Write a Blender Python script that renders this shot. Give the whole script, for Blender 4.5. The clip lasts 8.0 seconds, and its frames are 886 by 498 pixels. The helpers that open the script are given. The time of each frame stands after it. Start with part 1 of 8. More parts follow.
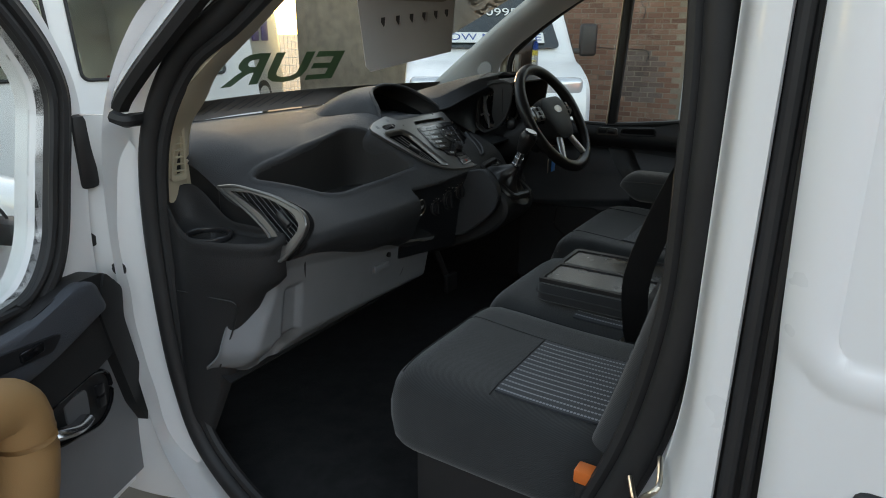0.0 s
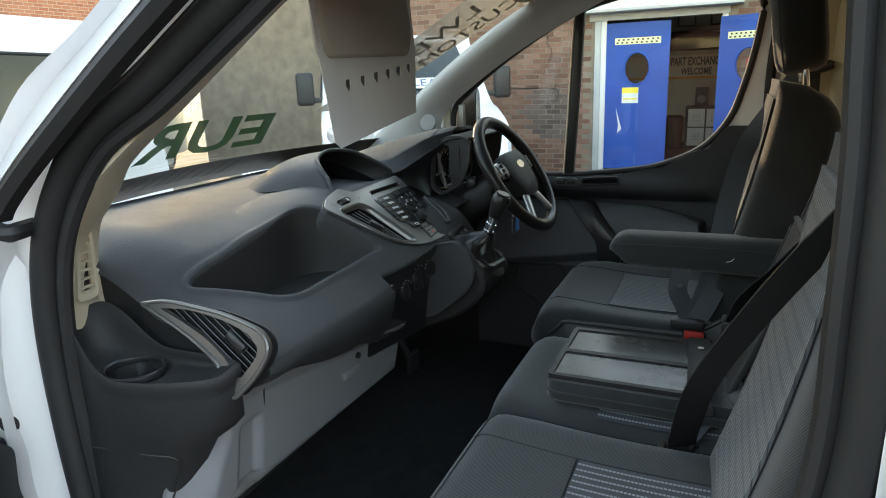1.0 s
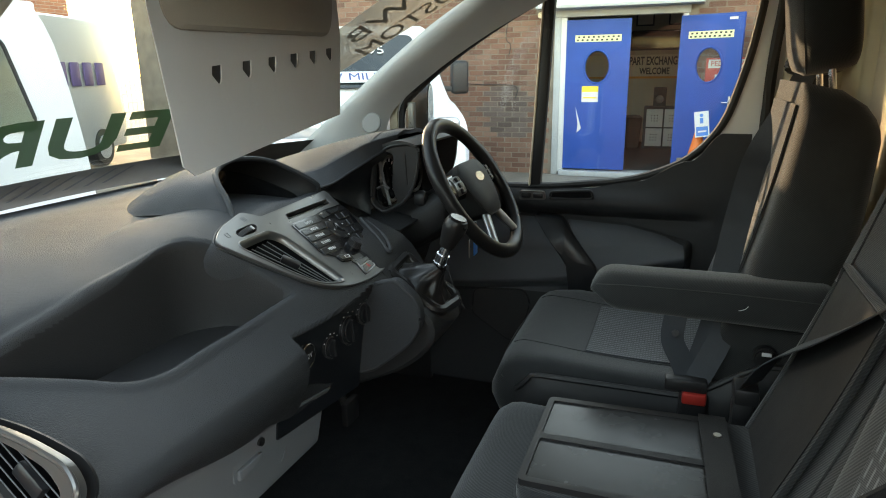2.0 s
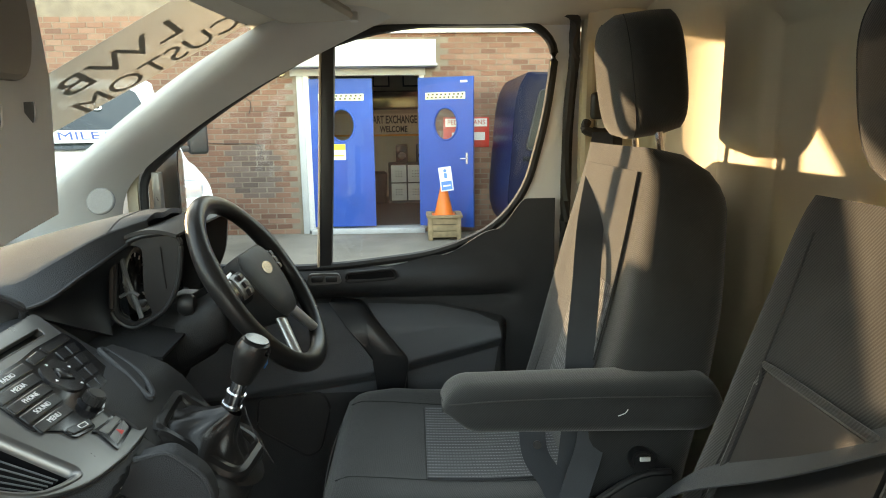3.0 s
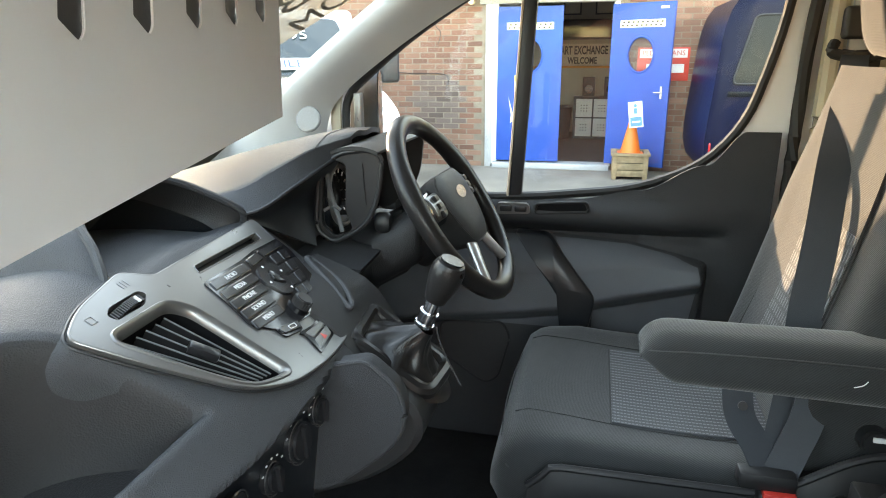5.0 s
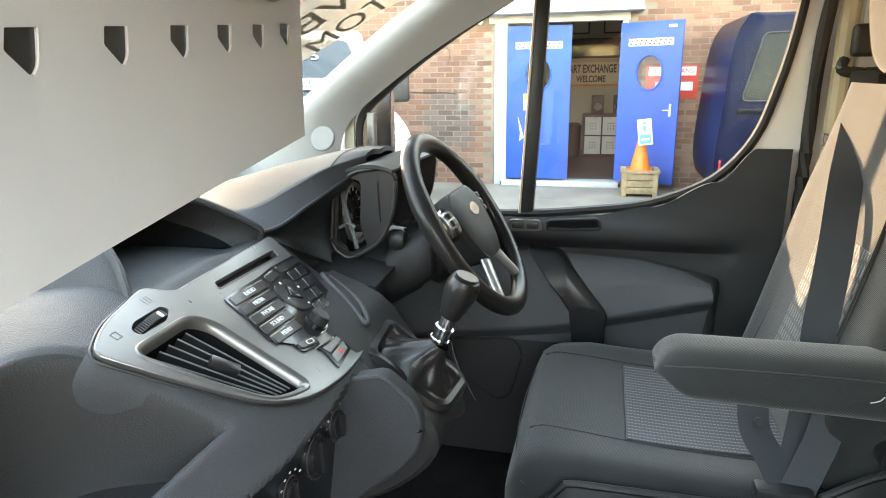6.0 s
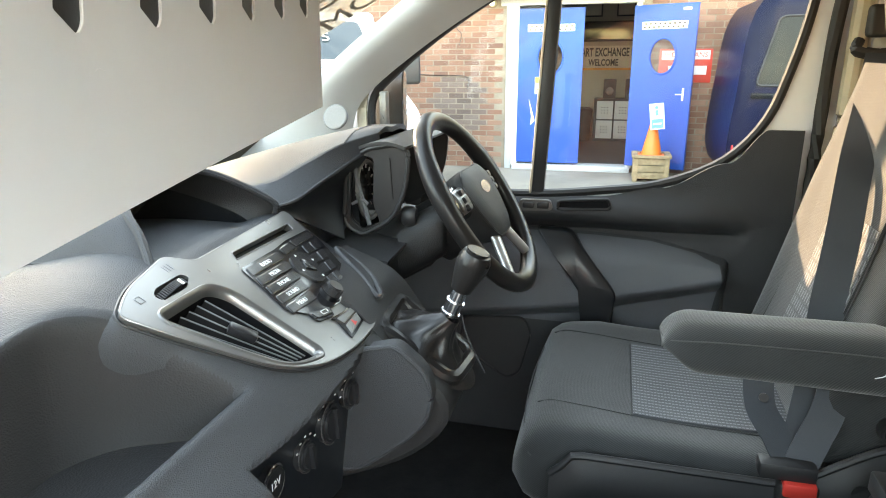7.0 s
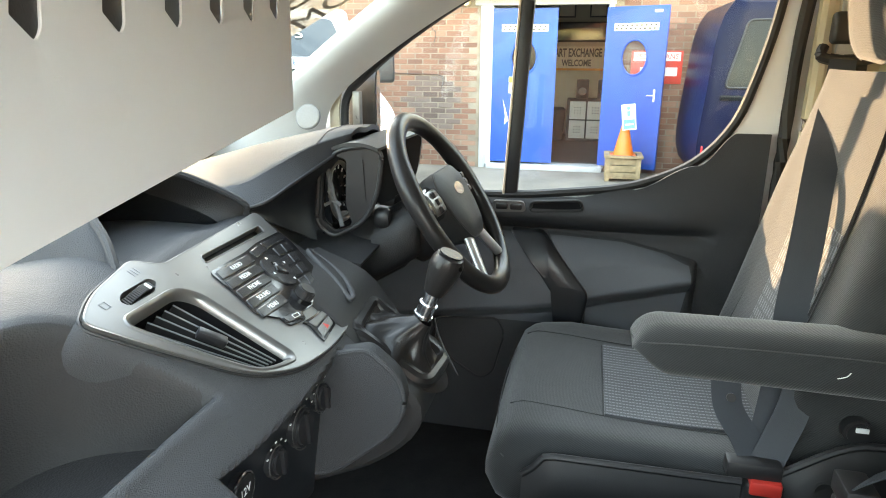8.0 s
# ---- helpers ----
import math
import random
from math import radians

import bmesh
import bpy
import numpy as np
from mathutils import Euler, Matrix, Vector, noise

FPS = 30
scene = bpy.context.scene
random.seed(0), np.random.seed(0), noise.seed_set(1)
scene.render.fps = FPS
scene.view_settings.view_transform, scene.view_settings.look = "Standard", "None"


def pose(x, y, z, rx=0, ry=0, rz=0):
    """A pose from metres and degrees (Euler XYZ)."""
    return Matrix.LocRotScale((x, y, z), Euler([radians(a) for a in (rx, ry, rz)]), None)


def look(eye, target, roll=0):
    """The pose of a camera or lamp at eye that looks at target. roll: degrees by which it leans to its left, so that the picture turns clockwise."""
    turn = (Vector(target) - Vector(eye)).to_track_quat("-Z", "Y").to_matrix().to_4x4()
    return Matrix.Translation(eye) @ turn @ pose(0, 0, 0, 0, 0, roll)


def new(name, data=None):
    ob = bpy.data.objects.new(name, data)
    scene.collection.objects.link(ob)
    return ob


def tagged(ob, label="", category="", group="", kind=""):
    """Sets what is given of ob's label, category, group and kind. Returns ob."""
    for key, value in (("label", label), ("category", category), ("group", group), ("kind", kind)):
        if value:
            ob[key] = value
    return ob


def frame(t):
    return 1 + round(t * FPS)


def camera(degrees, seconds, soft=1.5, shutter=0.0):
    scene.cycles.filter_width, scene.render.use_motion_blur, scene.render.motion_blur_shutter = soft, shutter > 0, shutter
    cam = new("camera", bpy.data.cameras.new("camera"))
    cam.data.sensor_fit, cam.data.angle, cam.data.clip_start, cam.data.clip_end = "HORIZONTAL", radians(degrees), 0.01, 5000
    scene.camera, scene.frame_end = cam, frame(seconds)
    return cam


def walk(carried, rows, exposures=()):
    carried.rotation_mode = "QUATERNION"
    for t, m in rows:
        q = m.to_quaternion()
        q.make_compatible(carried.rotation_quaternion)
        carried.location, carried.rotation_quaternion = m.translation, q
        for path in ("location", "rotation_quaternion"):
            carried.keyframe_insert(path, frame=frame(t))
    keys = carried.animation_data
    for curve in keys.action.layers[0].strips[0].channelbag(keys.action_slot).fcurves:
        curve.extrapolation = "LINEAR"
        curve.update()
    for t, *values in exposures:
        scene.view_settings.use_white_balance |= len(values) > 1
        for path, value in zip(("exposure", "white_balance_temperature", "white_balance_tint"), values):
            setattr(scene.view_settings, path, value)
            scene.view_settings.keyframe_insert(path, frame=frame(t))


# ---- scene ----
cam = camera(69.12, 8.0, soft=1.0)
# seconds, eye x y z, yaw, pitch, roll
ROWS = [
    (0, -1.6513, -0.7110, 1.4963, -58.11, -18.51, -0.34),
    (0.5, -1.5815, -0.5861, 1.5019, -62.42, -16.73, 0.62),
    (1, -1.4764, -0.4609, 1.5252, -66.43, -15.04, 2.09),
    (1.2, -1.3977, -0.4294, 1.5136, -66.00, -15.03, 0.70),
    (2.3, -1.0227, -0.2851, 1.5237, -76.10, -16.35, 1.42),
    (2.5, -0.9356, -0.2228, 1.5275, -84.11, -16.28, 2.20),
    (3, -0.8297, -0.1774, 1.5284, -92.61, -10.99, 0.73),
    (3.5, -0.8030, -0.1501, 1.5213, -87.27, -8.64, 0.28),
    (4, -0.7807, -0.1311, 1.4975, -77.87, -13.31, 0.01),
    (4.5, -0.7880, -0.1331, 1.4914, -75.91, -16.66, -0.26),
    (4.7, -0.7813, -0.1351, 1.5023, -76.63, -16.95, 0.15),
    (6, -0.7962, -0.1299, 1.5046, -75.97, -14.93, 0.74),
    (6.5, -0.8022, -0.1286, 1.5033, -75.34, -15.53, 0.62),
    (7, -0.8159, -0.1307, 1.4953, -75.04, -16.31, 0.41),
    (7.5, -0.8095, -0.1413, 1.4888, -76.26, -16.79, 0.69),
    (8, -0.8122, -0.1317, 1.5007, -77.23, -16.45, -0.28),
]
EXPOSURES = [(0.0, 3.12, 8900, 20), (1.0, 4.0, 8500, 17), (2.5, 4.35, 9700, 16), (3.0, 4.8, 9900, 16), (3.5, 4.92, 9700, 17), (4.5, 5.22, 8900, 19), (6.5, 5.75, 9200, 20), (8.0, 5.77, 9300, 19)]
walk(cam, [(t, pose(x, y, z, 90 + pitch, roll, yaw)) for t, x, y, z, yaw, pitch, roll in ROWS], EXPOSURES)

# ---- light: low winter sun from ahead on the driver's side, open sky ----
SUN_FROM = Vector((0.622, 0.772, 0.132)).normalized()
world = bpy.data.worlds.new("sky")
scene.world = world
world.use_nodes = True
wn = world.node_tree
bg = wn.nodes["Background"]
sky = wn.nodes.new("ShaderNodeTexSky")
sky.sky_type = 'NISHITA'
sky.sun_disc = False
sky.sun_elevation = math.asin(SUN_FROM.z)
sky.sun_rotation = math.atan2(SUN_FROM.x, SUN_FROM.y)
sky.air_density, sky.dust_density, sky.ozone_density = 1.0, 0.4, 1.0
wn.links.new(sky.outputs[0], bg.inputs[0])
bg.inputs[1].default_value = 0.125
sun = new("sun", bpy.data.lights.new("sun", 'SUN'))
sun.data.energy = 0.50
sun.data.angle = radians(1.0)
sun.data.color = (1.0, 0.84, 0.62)
sun.matrix_world = look(SUN_FROM * 30, (0, 0, 0))
sun["kind"] = "structure"

# ---- materials ----
def material(name, color, rough=0.5, metal=0.0, grain=0.0, grain_scale=400.0, vary=0.12, vary_scale=6.0, spec=0.5, coat=0.0, alpha_vary=None):
    m = bpy.data.materials.new(name)
    m.use_nodes = True
    nt = m.node_tree
    p = nt.nodes["Principled BSDF"]
    p.inputs["Roughness"].default_value = rough
    p.inputs["Metallic"].default_value = metal
    p.inputs["Specular IOR Level"].default_value = spec
    p.inputs["Coat Weight"].default_value = coat
    tc = nt.nodes.new("ShaderNodeTexCoord")
    n1 = nt.nodes.new("ShaderNodeTexNoise")
    n1.inputs["Scale"].default_value = vary_scale
    n1.inputs["Detail"].default_value = 6
    nt.links.new(tc.outputs["Object"], n1.inputs["Vector"])
    ramp = nt.nodes.new("ShaderNodeValToRGB")
    e = ramp.color_ramp.elements
    e[0].position, e[1].position = 0.3, 0.7
    e[0].color = (*[c * (1 - vary) for c in color], 1)
    e[1].color = (*[min(1, c * (1 + vary)) for c in color], 1)
    nt.links.new(n1.outputs["Fac"], ramp.inputs["Fac"])
    nt.links.new(ramp.outputs["Color"], p.inputs["Base Color"])
    rr = nt.nodes.new("ShaderNodeMapRange")
    rr.inputs["To Min"].default_value = max(0.0, rough - 0.07)
    rr.inputs["To Max"].default_value = min(1.0, rough + 0.07)
    n3 = nt.nodes.new("ShaderNodeTexNoise")
    n3.inputs["Scale"].default_value = vary_scale * 3.3
    n3.inputs["Detail"].default_value = 4
    nt.links.new(tc.outputs["Object"], n3.inputs["Vector"])
    nt.links.new(n3.outputs["Fac"], rr.inputs["Value"])
    nt.links.new(rr.outputs["Result"], p.inputs["Roughness"])
    if grain > 0:
        n2 = nt.nodes.new("ShaderNodeTexNoise")
        n2.inputs["Scale"].default_value = grain_scale
        n2.inputs["Detail"].default_value = 3
        nt.links.new(tc.outputs["Object"], n2.inputs["Vector"])
        b = nt.nodes.new("ShaderNodeBump")
        b.inputs["Strength"].default_value = grain
        b.inputs["Distance"].default_value = 0.001
        nt.links.new(n2.outputs["Fac"], b.inputs["Height"])
        nt.links.new(b.outputs["Normal"], p.inputs["Normal"])
    return m


def leather_grain(name, color, rough, scale=420.0, strength=0.35):
    """Moulded plastic or hide with a pebbled grain."""
    m = material(name, color, rough, vary=0.1, vary_scale=4, spec=0.28)
    nt = m.node_tree
    p = nt.nodes["Principled BSDF"]
    tc = nt.nodes["Texture Coordinate"]
    v = nt.nodes.new("ShaderNodeTexVoronoi")
    v.inputs["Scale"].default_value = scale
    nt.links.new(tc.outputs["Object"], v.inputs["Vector"])
    b = nt.nodes.new("ShaderNodeBump")
    b.inputs["Strength"].default_value = strength
    b.inputs["Distance"].default_value = 0.0006
    nt.links.new(v.outputs["Distance"], b.inputs["Height"])
    nt.links.new(b.outputs["Normal"], p.inputs["Normal"])
    return m


def woven(name, color, pitch=0.0022, direction='X', rough=0.95, stripe=None):
    """Ribbed seat cloth; stripe = (pitch in metres, colour) adds rows of pale dashes along y."""
    m = material(name, color, rough, vary=0.14, vary_scale=9, spec=0.2)
    nt = m.node_tree
    p = nt.nodes["Principled BSDF"]
    p.inputs["Sheen Weight"].default_value = 0.25
    p.inputs["Sheen Roughness"].default_value = 0.5
    tc = nt.nodes["Texture Coordinate"]
    w = nt.nodes.new("ShaderNodeTexWave")
    w.bands_direction = direction
    w.inputs["Scale"].default_value = 0.314 / pitch
    w.inputs["Distortion"].default_value = 0.6
    w.inputs["Detail"].default_value = 1
    w.inputs["Detail Scale"].default_value = 3
    nt.links.new(tc.outputs["Object"], w.inputs["Vector"])
    n = nt.nodes.new("ShaderNodeTexNoise")
    n.inputs["Scale"].default_value = 900
    nt.links.new(tc.outputs["Object"], n.inputs["Vector"])
    add = nt.nodes.new("ShaderNodeMath")
    add.operation = 'ADD'
    nt.links.new(w.outputs["Fac"], add.inputs[0])
    nt.links.new(n.outputs["Fac"], add.inputs[1])
    b = nt.nodes.new("ShaderNodeBump")
    b.inputs["Strength"].default_value = 0.4
    b.inputs["Distance"].default_value = 0.0006
    nt.links.new(add.outputs[0], b.inputs["Height"])
    nt.links.new(b.outputs["Normal"], p.inputs["Normal"])
    ramp = nt.nodes["Color Ramp"]
    mix = nt.nodes.new("ShaderNodeMix")
    mix.data_type = 'RGBA'
    mix.blend_type = 'MULTIPLY'
    mix.inputs["Factor"].default_value = 0.28
    nt.links.new(ramp.outputs["Color"], mix.inputs["A"])
    nt.links.new(w.outputs["Color"], mix.inputs["B"])
    out = mix.outputs["Result"]
    if stripe:
        sp, scol, sdir = stripe
        s1 = nt.nodes.new("ShaderNodeTexWave")
        s1.bands_direction = sdir
        s1.wave_profile = 'SIN'
        s1.inputs["Scale"].default_value = 0.314 / sp
        s1.inputs["Distortion"].default_value = 0.5
        s1.inputs["Detail"].default_value = 0
        s1.inputs["Detail Scale"].default_value = 0.35
        nt.links.new(tc.outputs["Object"], s1.inputs["Vector"])
        s2 = nt.nodes.new("ShaderNodeTexWave")
        s2.bands_direction = 'Z' if sdir == 'Y' else ('Y' if sdir == 'X' else 'X')
        s2.inputs["Scale"].default_value = 0.314 / 0.006
        nt.links.new(tc.outputs["Object"], s2.inputs["Vector"])
        c1 = nt.nodes.new("ShaderNodeMapRange")
        c1.inputs["From Min"].default_value, c1.inputs["From Max"].default_value = 0.74, 0.9
        nt.links.new(s1.outputs["Fac"], c1.inputs["Value"])
        c2 = nt.nodes.new("ShaderNodeMapRange")
        c2.inputs["From Min"].default_value, c2.inputs["From Max"].default_value = 0.02, 0.3
        nt.links.new(s2.outputs["Fac"], c2.inputs["Value"])
        mu = nt.nodes.new("ShaderNodeMath")
        mu.operation = 'MULTIPLY'
        nt.links.new(c1.outputs["Result"], mu.inputs[0])
        nt.links.new(c2.outputs["Result"], mu.inputs[1])
        mx = nt.nodes.new("ShaderNodeMix")
        mx.data_type = 'RGBA'
        nt.links.new(mu.outputs[0], mx.inputs["Factor"])
        nt.links.new(out, mx.inputs["A"])
        mx.inputs["B"].default_value = (*scol, 1)
        out = mx.outputs["Result"]
    nt.links.new(out, p.inputs["Base Color"])
    return m


def glass(name, tint=(1, 1, 1), gloss=0.06):
    m = bpy.data.materials.new(name)
    m.use_nodes = True
    nt = m.node_tree
    nt.nodes.remove(nt.nodes["Principled BSDF"])
    out = nt.nodes["Material Output"]
    tr = nt.nodes.new("ShaderNodeBsdfTransparent")
    tr.inputs[0].default_value = (*tint, 1)
    gl = nt.nodes.new("ShaderNodeBsdfGlossy")
    gl.inputs["Roughness"].default_value = 0.02
    fr = nt.nodes.new("ShaderNodeLayerWeight")
    pw = nt.nodes.new("ShaderNodeMath")
    pw.operation = 'POWER'
    pw.inputs[1].default_value = 5.0
    nt.links.new(fr.outputs["Facing"], pw.inputs[0])
    fac = nt.nodes.new("ShaderNodeMapRange")
    fac.inputs["To Min"].default_value, fac.inputs["To Max"].default_value = gloss * 0.5, 0.6
    nt.links.new(pw.outputs[0], fac.inputs["Value"])
    mx = nt.nodes.new("ShaderNodeMixShader")
    nt.links.new(fac.outputs["Result"], mx.inputs[0])
    nt.links.new(tr.outputs[0], mx.inputs[1])
    nt.links.new(gl.outputs[0], mx.inputs[2])
    nt.links.new(mx.outputs[0], out.inputs[0])
    return m


def translucent(name, color, see=0.35):
    """Printed film or thin board that lets some light through."""
    m = material(name, color, 0.55, vary=0.04)
    nt = m.node_tree
    p = nt.nodes["Principled BSDF"]
    out = nt.nodes["Material Output"]
    tl = nt.nodes.new("ShaderNodeBsdfTranslucent")
    tl.inputs[0].default_value = (*color, 1)
    mx = nt.nodes.new("ShaderNodeMixShader")
    mx.inputs[0].default_value = see
    nt.links.new(p.outputs[0], mx.inputs[1])
    nt.links.new(tl.outputs[0], mx.inputs[2])
    nt.links.new(mx.outputs[0], out.inputs[0])
    return m


def film(name, color, clear=0.5):
    """Window film: part see-through, part colour."""
    m = translucent(name, color, 0.4)
    nt = m.node_tree
    out = nt.nodes["Material Output"]
    prev = out.inputs[0].links[0].from_socket
    tr = nt.nodes.new("ShaderNodeBsdfTransparent")
    tr.inputs[0].default_value = (*[0.6 + 0.4 * c for c in color], 1)
    mx = nt.nodes.new("ShaderNodeMixShader")
    mx.inputs[0].default_value = clear
    nt.links.new(prev, mx.inputs[1])
    nt.links.new(tr.outputs[0], mx.inputs[2])
    nt.links.new(mx.outputs[0], out.inputs[0])
    return m


def brickwork(name, c1, c2, mortar, scale=1.0):
    """Distant brickwork: courses 75 mm high in world metres."""
    m = material(name, c1, 0.9)
    nt = m.node_tree
    p = nt.nodes["Principled BSDF"]
    tc = nt.nodes["Texture Coordinate"]
    mp = nt.nodes.new("ShaderNodeMapping")
    mp.inputs["Rotation"].default_value = (radians(90), 0, 0)
    nt.links.new(tc.outputs["Object"], mp.inputs["Vector"])
    bt = nt.nodes.new("ShaderNodeTexBrick")
    bt.inputs["Color1"].default_value = (*c1, 1)
    bt.inputs["Color2"].default_value = (*c2, 1)
    bt.inputs["Mortar"].default_value = (*mortar, 1)
    bt.inputs["Scale"].default_value = 1.0
    bt.inputs["Mortar Size"].default_value = 0.006
    bt.inputs["Brick Width"].default_value = 0.225
    bt.inputs["Row Height"].default_value = 0.075
    nt.links.new(mp.outputs[0], bt.inputs["Vector"])
    nt.links.new(bt.outputs["Color"], p.inputs["Base Color"])
    b = nt.nodes.new("ShaderNodeBump")
    b.invert = True
    b.inputs["Distance"].default_value = 0.006
    nt.links.new(bt.outputs["Fac"], b.inputs["Height"])
    nt.links.new(b.outputs["Normal"], p.inputs["Normal"])
    return m


def brick_piece(name):
    """One brick: colour from the object's own random number, with blotches."""
    m = material(name, (0.3, 0.12, 0.07), 0.9, grain=0.6, grain_scale=120, vary=0.25, vary_scale=14)
    nt = m.node_tree
    p = nt.nodes["Principled BSDF"]
    oi = nt.nodes.new("ShaderNodeObjectInfo")
    gi = nt.nodes.new("ShaderNodeNewGeometry")
    ad = nt.nodes.new("ShaderNodeMath")
    ad.operation = 'ADD'
    nt.links.new(oi.outputs["Random"], ad.inputs[0])
    nt.links.new(gi.outputs["Random Per Island"], ad.inputs[1])
    fr = nt.nodes.new("ShaderNodeMath")
    fr.operation = 'FRACT'
    nt.links.new(ad.outputs[0], fr.inputs[0])
    r = nt.nodes.new("ShaderNodeValToRGB")
    e = r.color_ramp.elements
    e[0].color, e[1].color = (0.13, 0.063, 0.046, 1), (0.235, 0.135, 0.098, 1)
    k = e.new(0.45)
    k.color = (0.185, 0.088, 0.061, 1)
    nt.links.new(fr.outputs[0], r.inputs[0])
    mx = nt.nodes.new("ShaderNodeMix")
    mx.data_type = 'RGBA'
    mx.blend_type = 'OVERLAY'
    mx.inputs["Factor"].default_value = 0.5
    nt.links.new(r.outputs[0], mx.inputs["A"])
    n = nt.nodes.new("ShaderNodeTexNoise")
    n.inputs["Scale"].default_value = 1.1
    n.inputs["Detail"].default_value = 5
    nt.links.new(gi.outputs["Position"], n.inputs["Vector"])
    nt.links.new(n.outputs["Fac"], mx.inputs["B"])
    nt.links.new(mx.outputs["Result"], p.inputs["Base Color"])
    return m


DASH = leather_grain("dash_plastic", (0.039, 0.041, 0.0445), 0.54, 700, 1.0)
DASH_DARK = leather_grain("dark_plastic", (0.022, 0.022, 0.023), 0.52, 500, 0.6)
DOOR_GREY = leather_grain("door_plastic_grey", (0.095, 0.103, 0.115), 0.5, 500, 0.5)
GREY = leather_grain("grey_plastic", (0.185, 0.19, 0.20), 0.55, 500, 0.25)
SILVER = material("silver_paint", (0.17, 0.167, 0.162), 0.30, metal=0.65, vary=0.06)
TABLE_PANEL = material("table_panel", (0.03, 0.03, 0.03), 0.26, vary=0.1, spec=0.3)
GREY_DARK = leather_grain("mid_grey_plastic", (0.12, 0.125, 0.13), 0.5, 500, 0.2)
BLACK_GLOSS = material("gloss_black", (0.008, 0.008, 0.009), 0.12, vary=0.2)
BUTTON = material("button_black", (0.018, 0.018, 0.02), 0.3, vary=0.1)
BLACK = material("black_plastic", (0.014, 0.014, 0.015), 0.5, grain=0.15, grain_scale=700)
RUBBER = material("rubber", (0.016, 0.016, 0.017), 0.62, grain=0.1, grain_scale=200, vary=0.25)
CLOTH = woven("seat_cloth", (0.034, 0.0365, 0.038), 0.0021, 'DIAGONAL')
CLOTH_SIDE = woven("seat_side_cloth", (0.033, 0.035, 0.0365), 0.0022, 'DIAGONAL')
CLOTH_STRIPE = woven("seat_stripe_cloth", (0.04, 0.046, 0.055), 0.0021, 'X', stripe=(0.0155, (0.26, 0.28, 0.30), 'X'))
CLOTH_BACK = woven("seat_back_stripe_cloth", (0.05, 0.054, 0.06), 0.0021, 'X', stripe=(0.0115, (0.17, 0.18, 0.19), 'X'))
SUNLIT_PULL = leather_grain("sunlit_pull", (0.34, 0.19, 0.085), 0.5, 500, 0.3)
BAND = material("dash_reflection_band", (0.10, 0.088, 0.07), 0.6, vary=0.15, vary_scale=12)
KEY_GLOSS = material("key_gloss_black", (0.02, 0.02, 0.021), 0.2, vary=0.15)
STITCH = material("stitching", (0.035, 0.035, 0.037), 0.8)
BELT = material("belt_webbing", (0.03, 0.036, 0.043), 0.6, grain=0.5, grain_scale=900)
BELT_BLACK = material("belt_webbing_black", (0.014, 0.014, 0.015), 0.6, grain=0.5, grain_scale=900)
LEATHER = leather_grain("wheel_leather", (0.016, 0.015, 0.015), 0.30, 420, 0.3)
VENT_BLACK = material("vent_black", (0.005, 0.005, 0.006), 0.7, spec=0.12)
GRILLE = material("grille_mesh", (0.03, 0.03, 0.032), 0.6, grain=0.7, grain_scale=450)
LIT_SHOULDER = leather_grain("lit_shoulder_plastic", (0.062, 0.068, 0.08), 0.5, 520, 0.8)
SPOKE = material("satin_spoke", (0.5, 0.5, 0.5), 0.3, metal=0.7, vary=0.05)
CHEEK = material("smooth_black_plastic", (0.016, 0.018, 0.021), 0.36, vary=0.12)
CLUSTER = material("cluster_black", (0.014, 0.014, 0.015), 0.42, vary=0.12)
CHROME = material("chrome", (0.62, 0.63, 0.65), 0.2, metal=1.0, vary=0.03)
STEEL = material("steel", (0.55, 0.5, 0.42), 0.3, metal=1.0, vary=0.08)
WHITE_PAINT = material("white_van_paint", (0.78, 0.79, 0.8), 0.3, vary=0.012, vary_scale=2, coat=0.4)
CREAM = material("cream_trim", (0.52, 0.46, 0.35), 0.6, grain=0.15, grain_scale=500, vary=0.05)
PILLAR = material("light_grey_trim", (0.5, 0.51, 0.5), 0.6, grain=0.2, grain_scale=600, vary=0.05)
SPEAKER_MESH = material("speaker_mesh", (0.27, 0.27, 0.262), 0.75, grain=0.8, grain_scale=700, vary=0.06, vary_scale=300)
LINING = material("roof_lining", (0.55, 0.52, 0.46), 0.95, grain=0.5, grain_scale=900, vary=0.06)
VISOR = material("visor_vinyl", (0.36, 0.32, 0.27), 0.7, grain=0.3, grain_scale=700, vary=0.06)
BOARD = translucent("board_card", (0.60, 0.58, 0.57), 0.15)
BOARD_PRINT = material("board_print", (0.72, 0.69, 0.66), 0.5, vary=0.03)
CARPET = material("cab_mat", (0.012, 0.012, 0.013), 0.9, grain=0.8, grain_scale=250, vary=0.4, vary_scale=20)
ORANGE = material("orange_plastic", (0.75, 0.16, 0.03), 0.45)
RED = material("red_plastic", (0.6, 0.04, 0.03), 0.4)
WHITE_MARK = material("white_print", (0.75, 0.75, 0.75), 0.5, vary=0.03)
GLASS = glass("clear_glass", (0.96, 0.98, 0.97))
GLASS_PALE = glass("van_window_glass", (0.85, 0.88, 0.84), 0.1)
MIRROR = material("mirror_glass", (0.9, 0.9, 0.9), 0.02, metal=1.0, vary=0.0)
FILM_WHITE = film("window_banner_film", (0.42, 0.40, 0.35), 0.4)
FILM_GREEN = film("green_film", (0.06, 0.13, 0.06), 0.3)
FILM_GREY = material("grey_letters", (0.26, 0.24, 0.20), 0.7)
BRICK = brick_piece("brick_piece")
BRICK_SOOT = brick_piece("sooty_brick_piece")
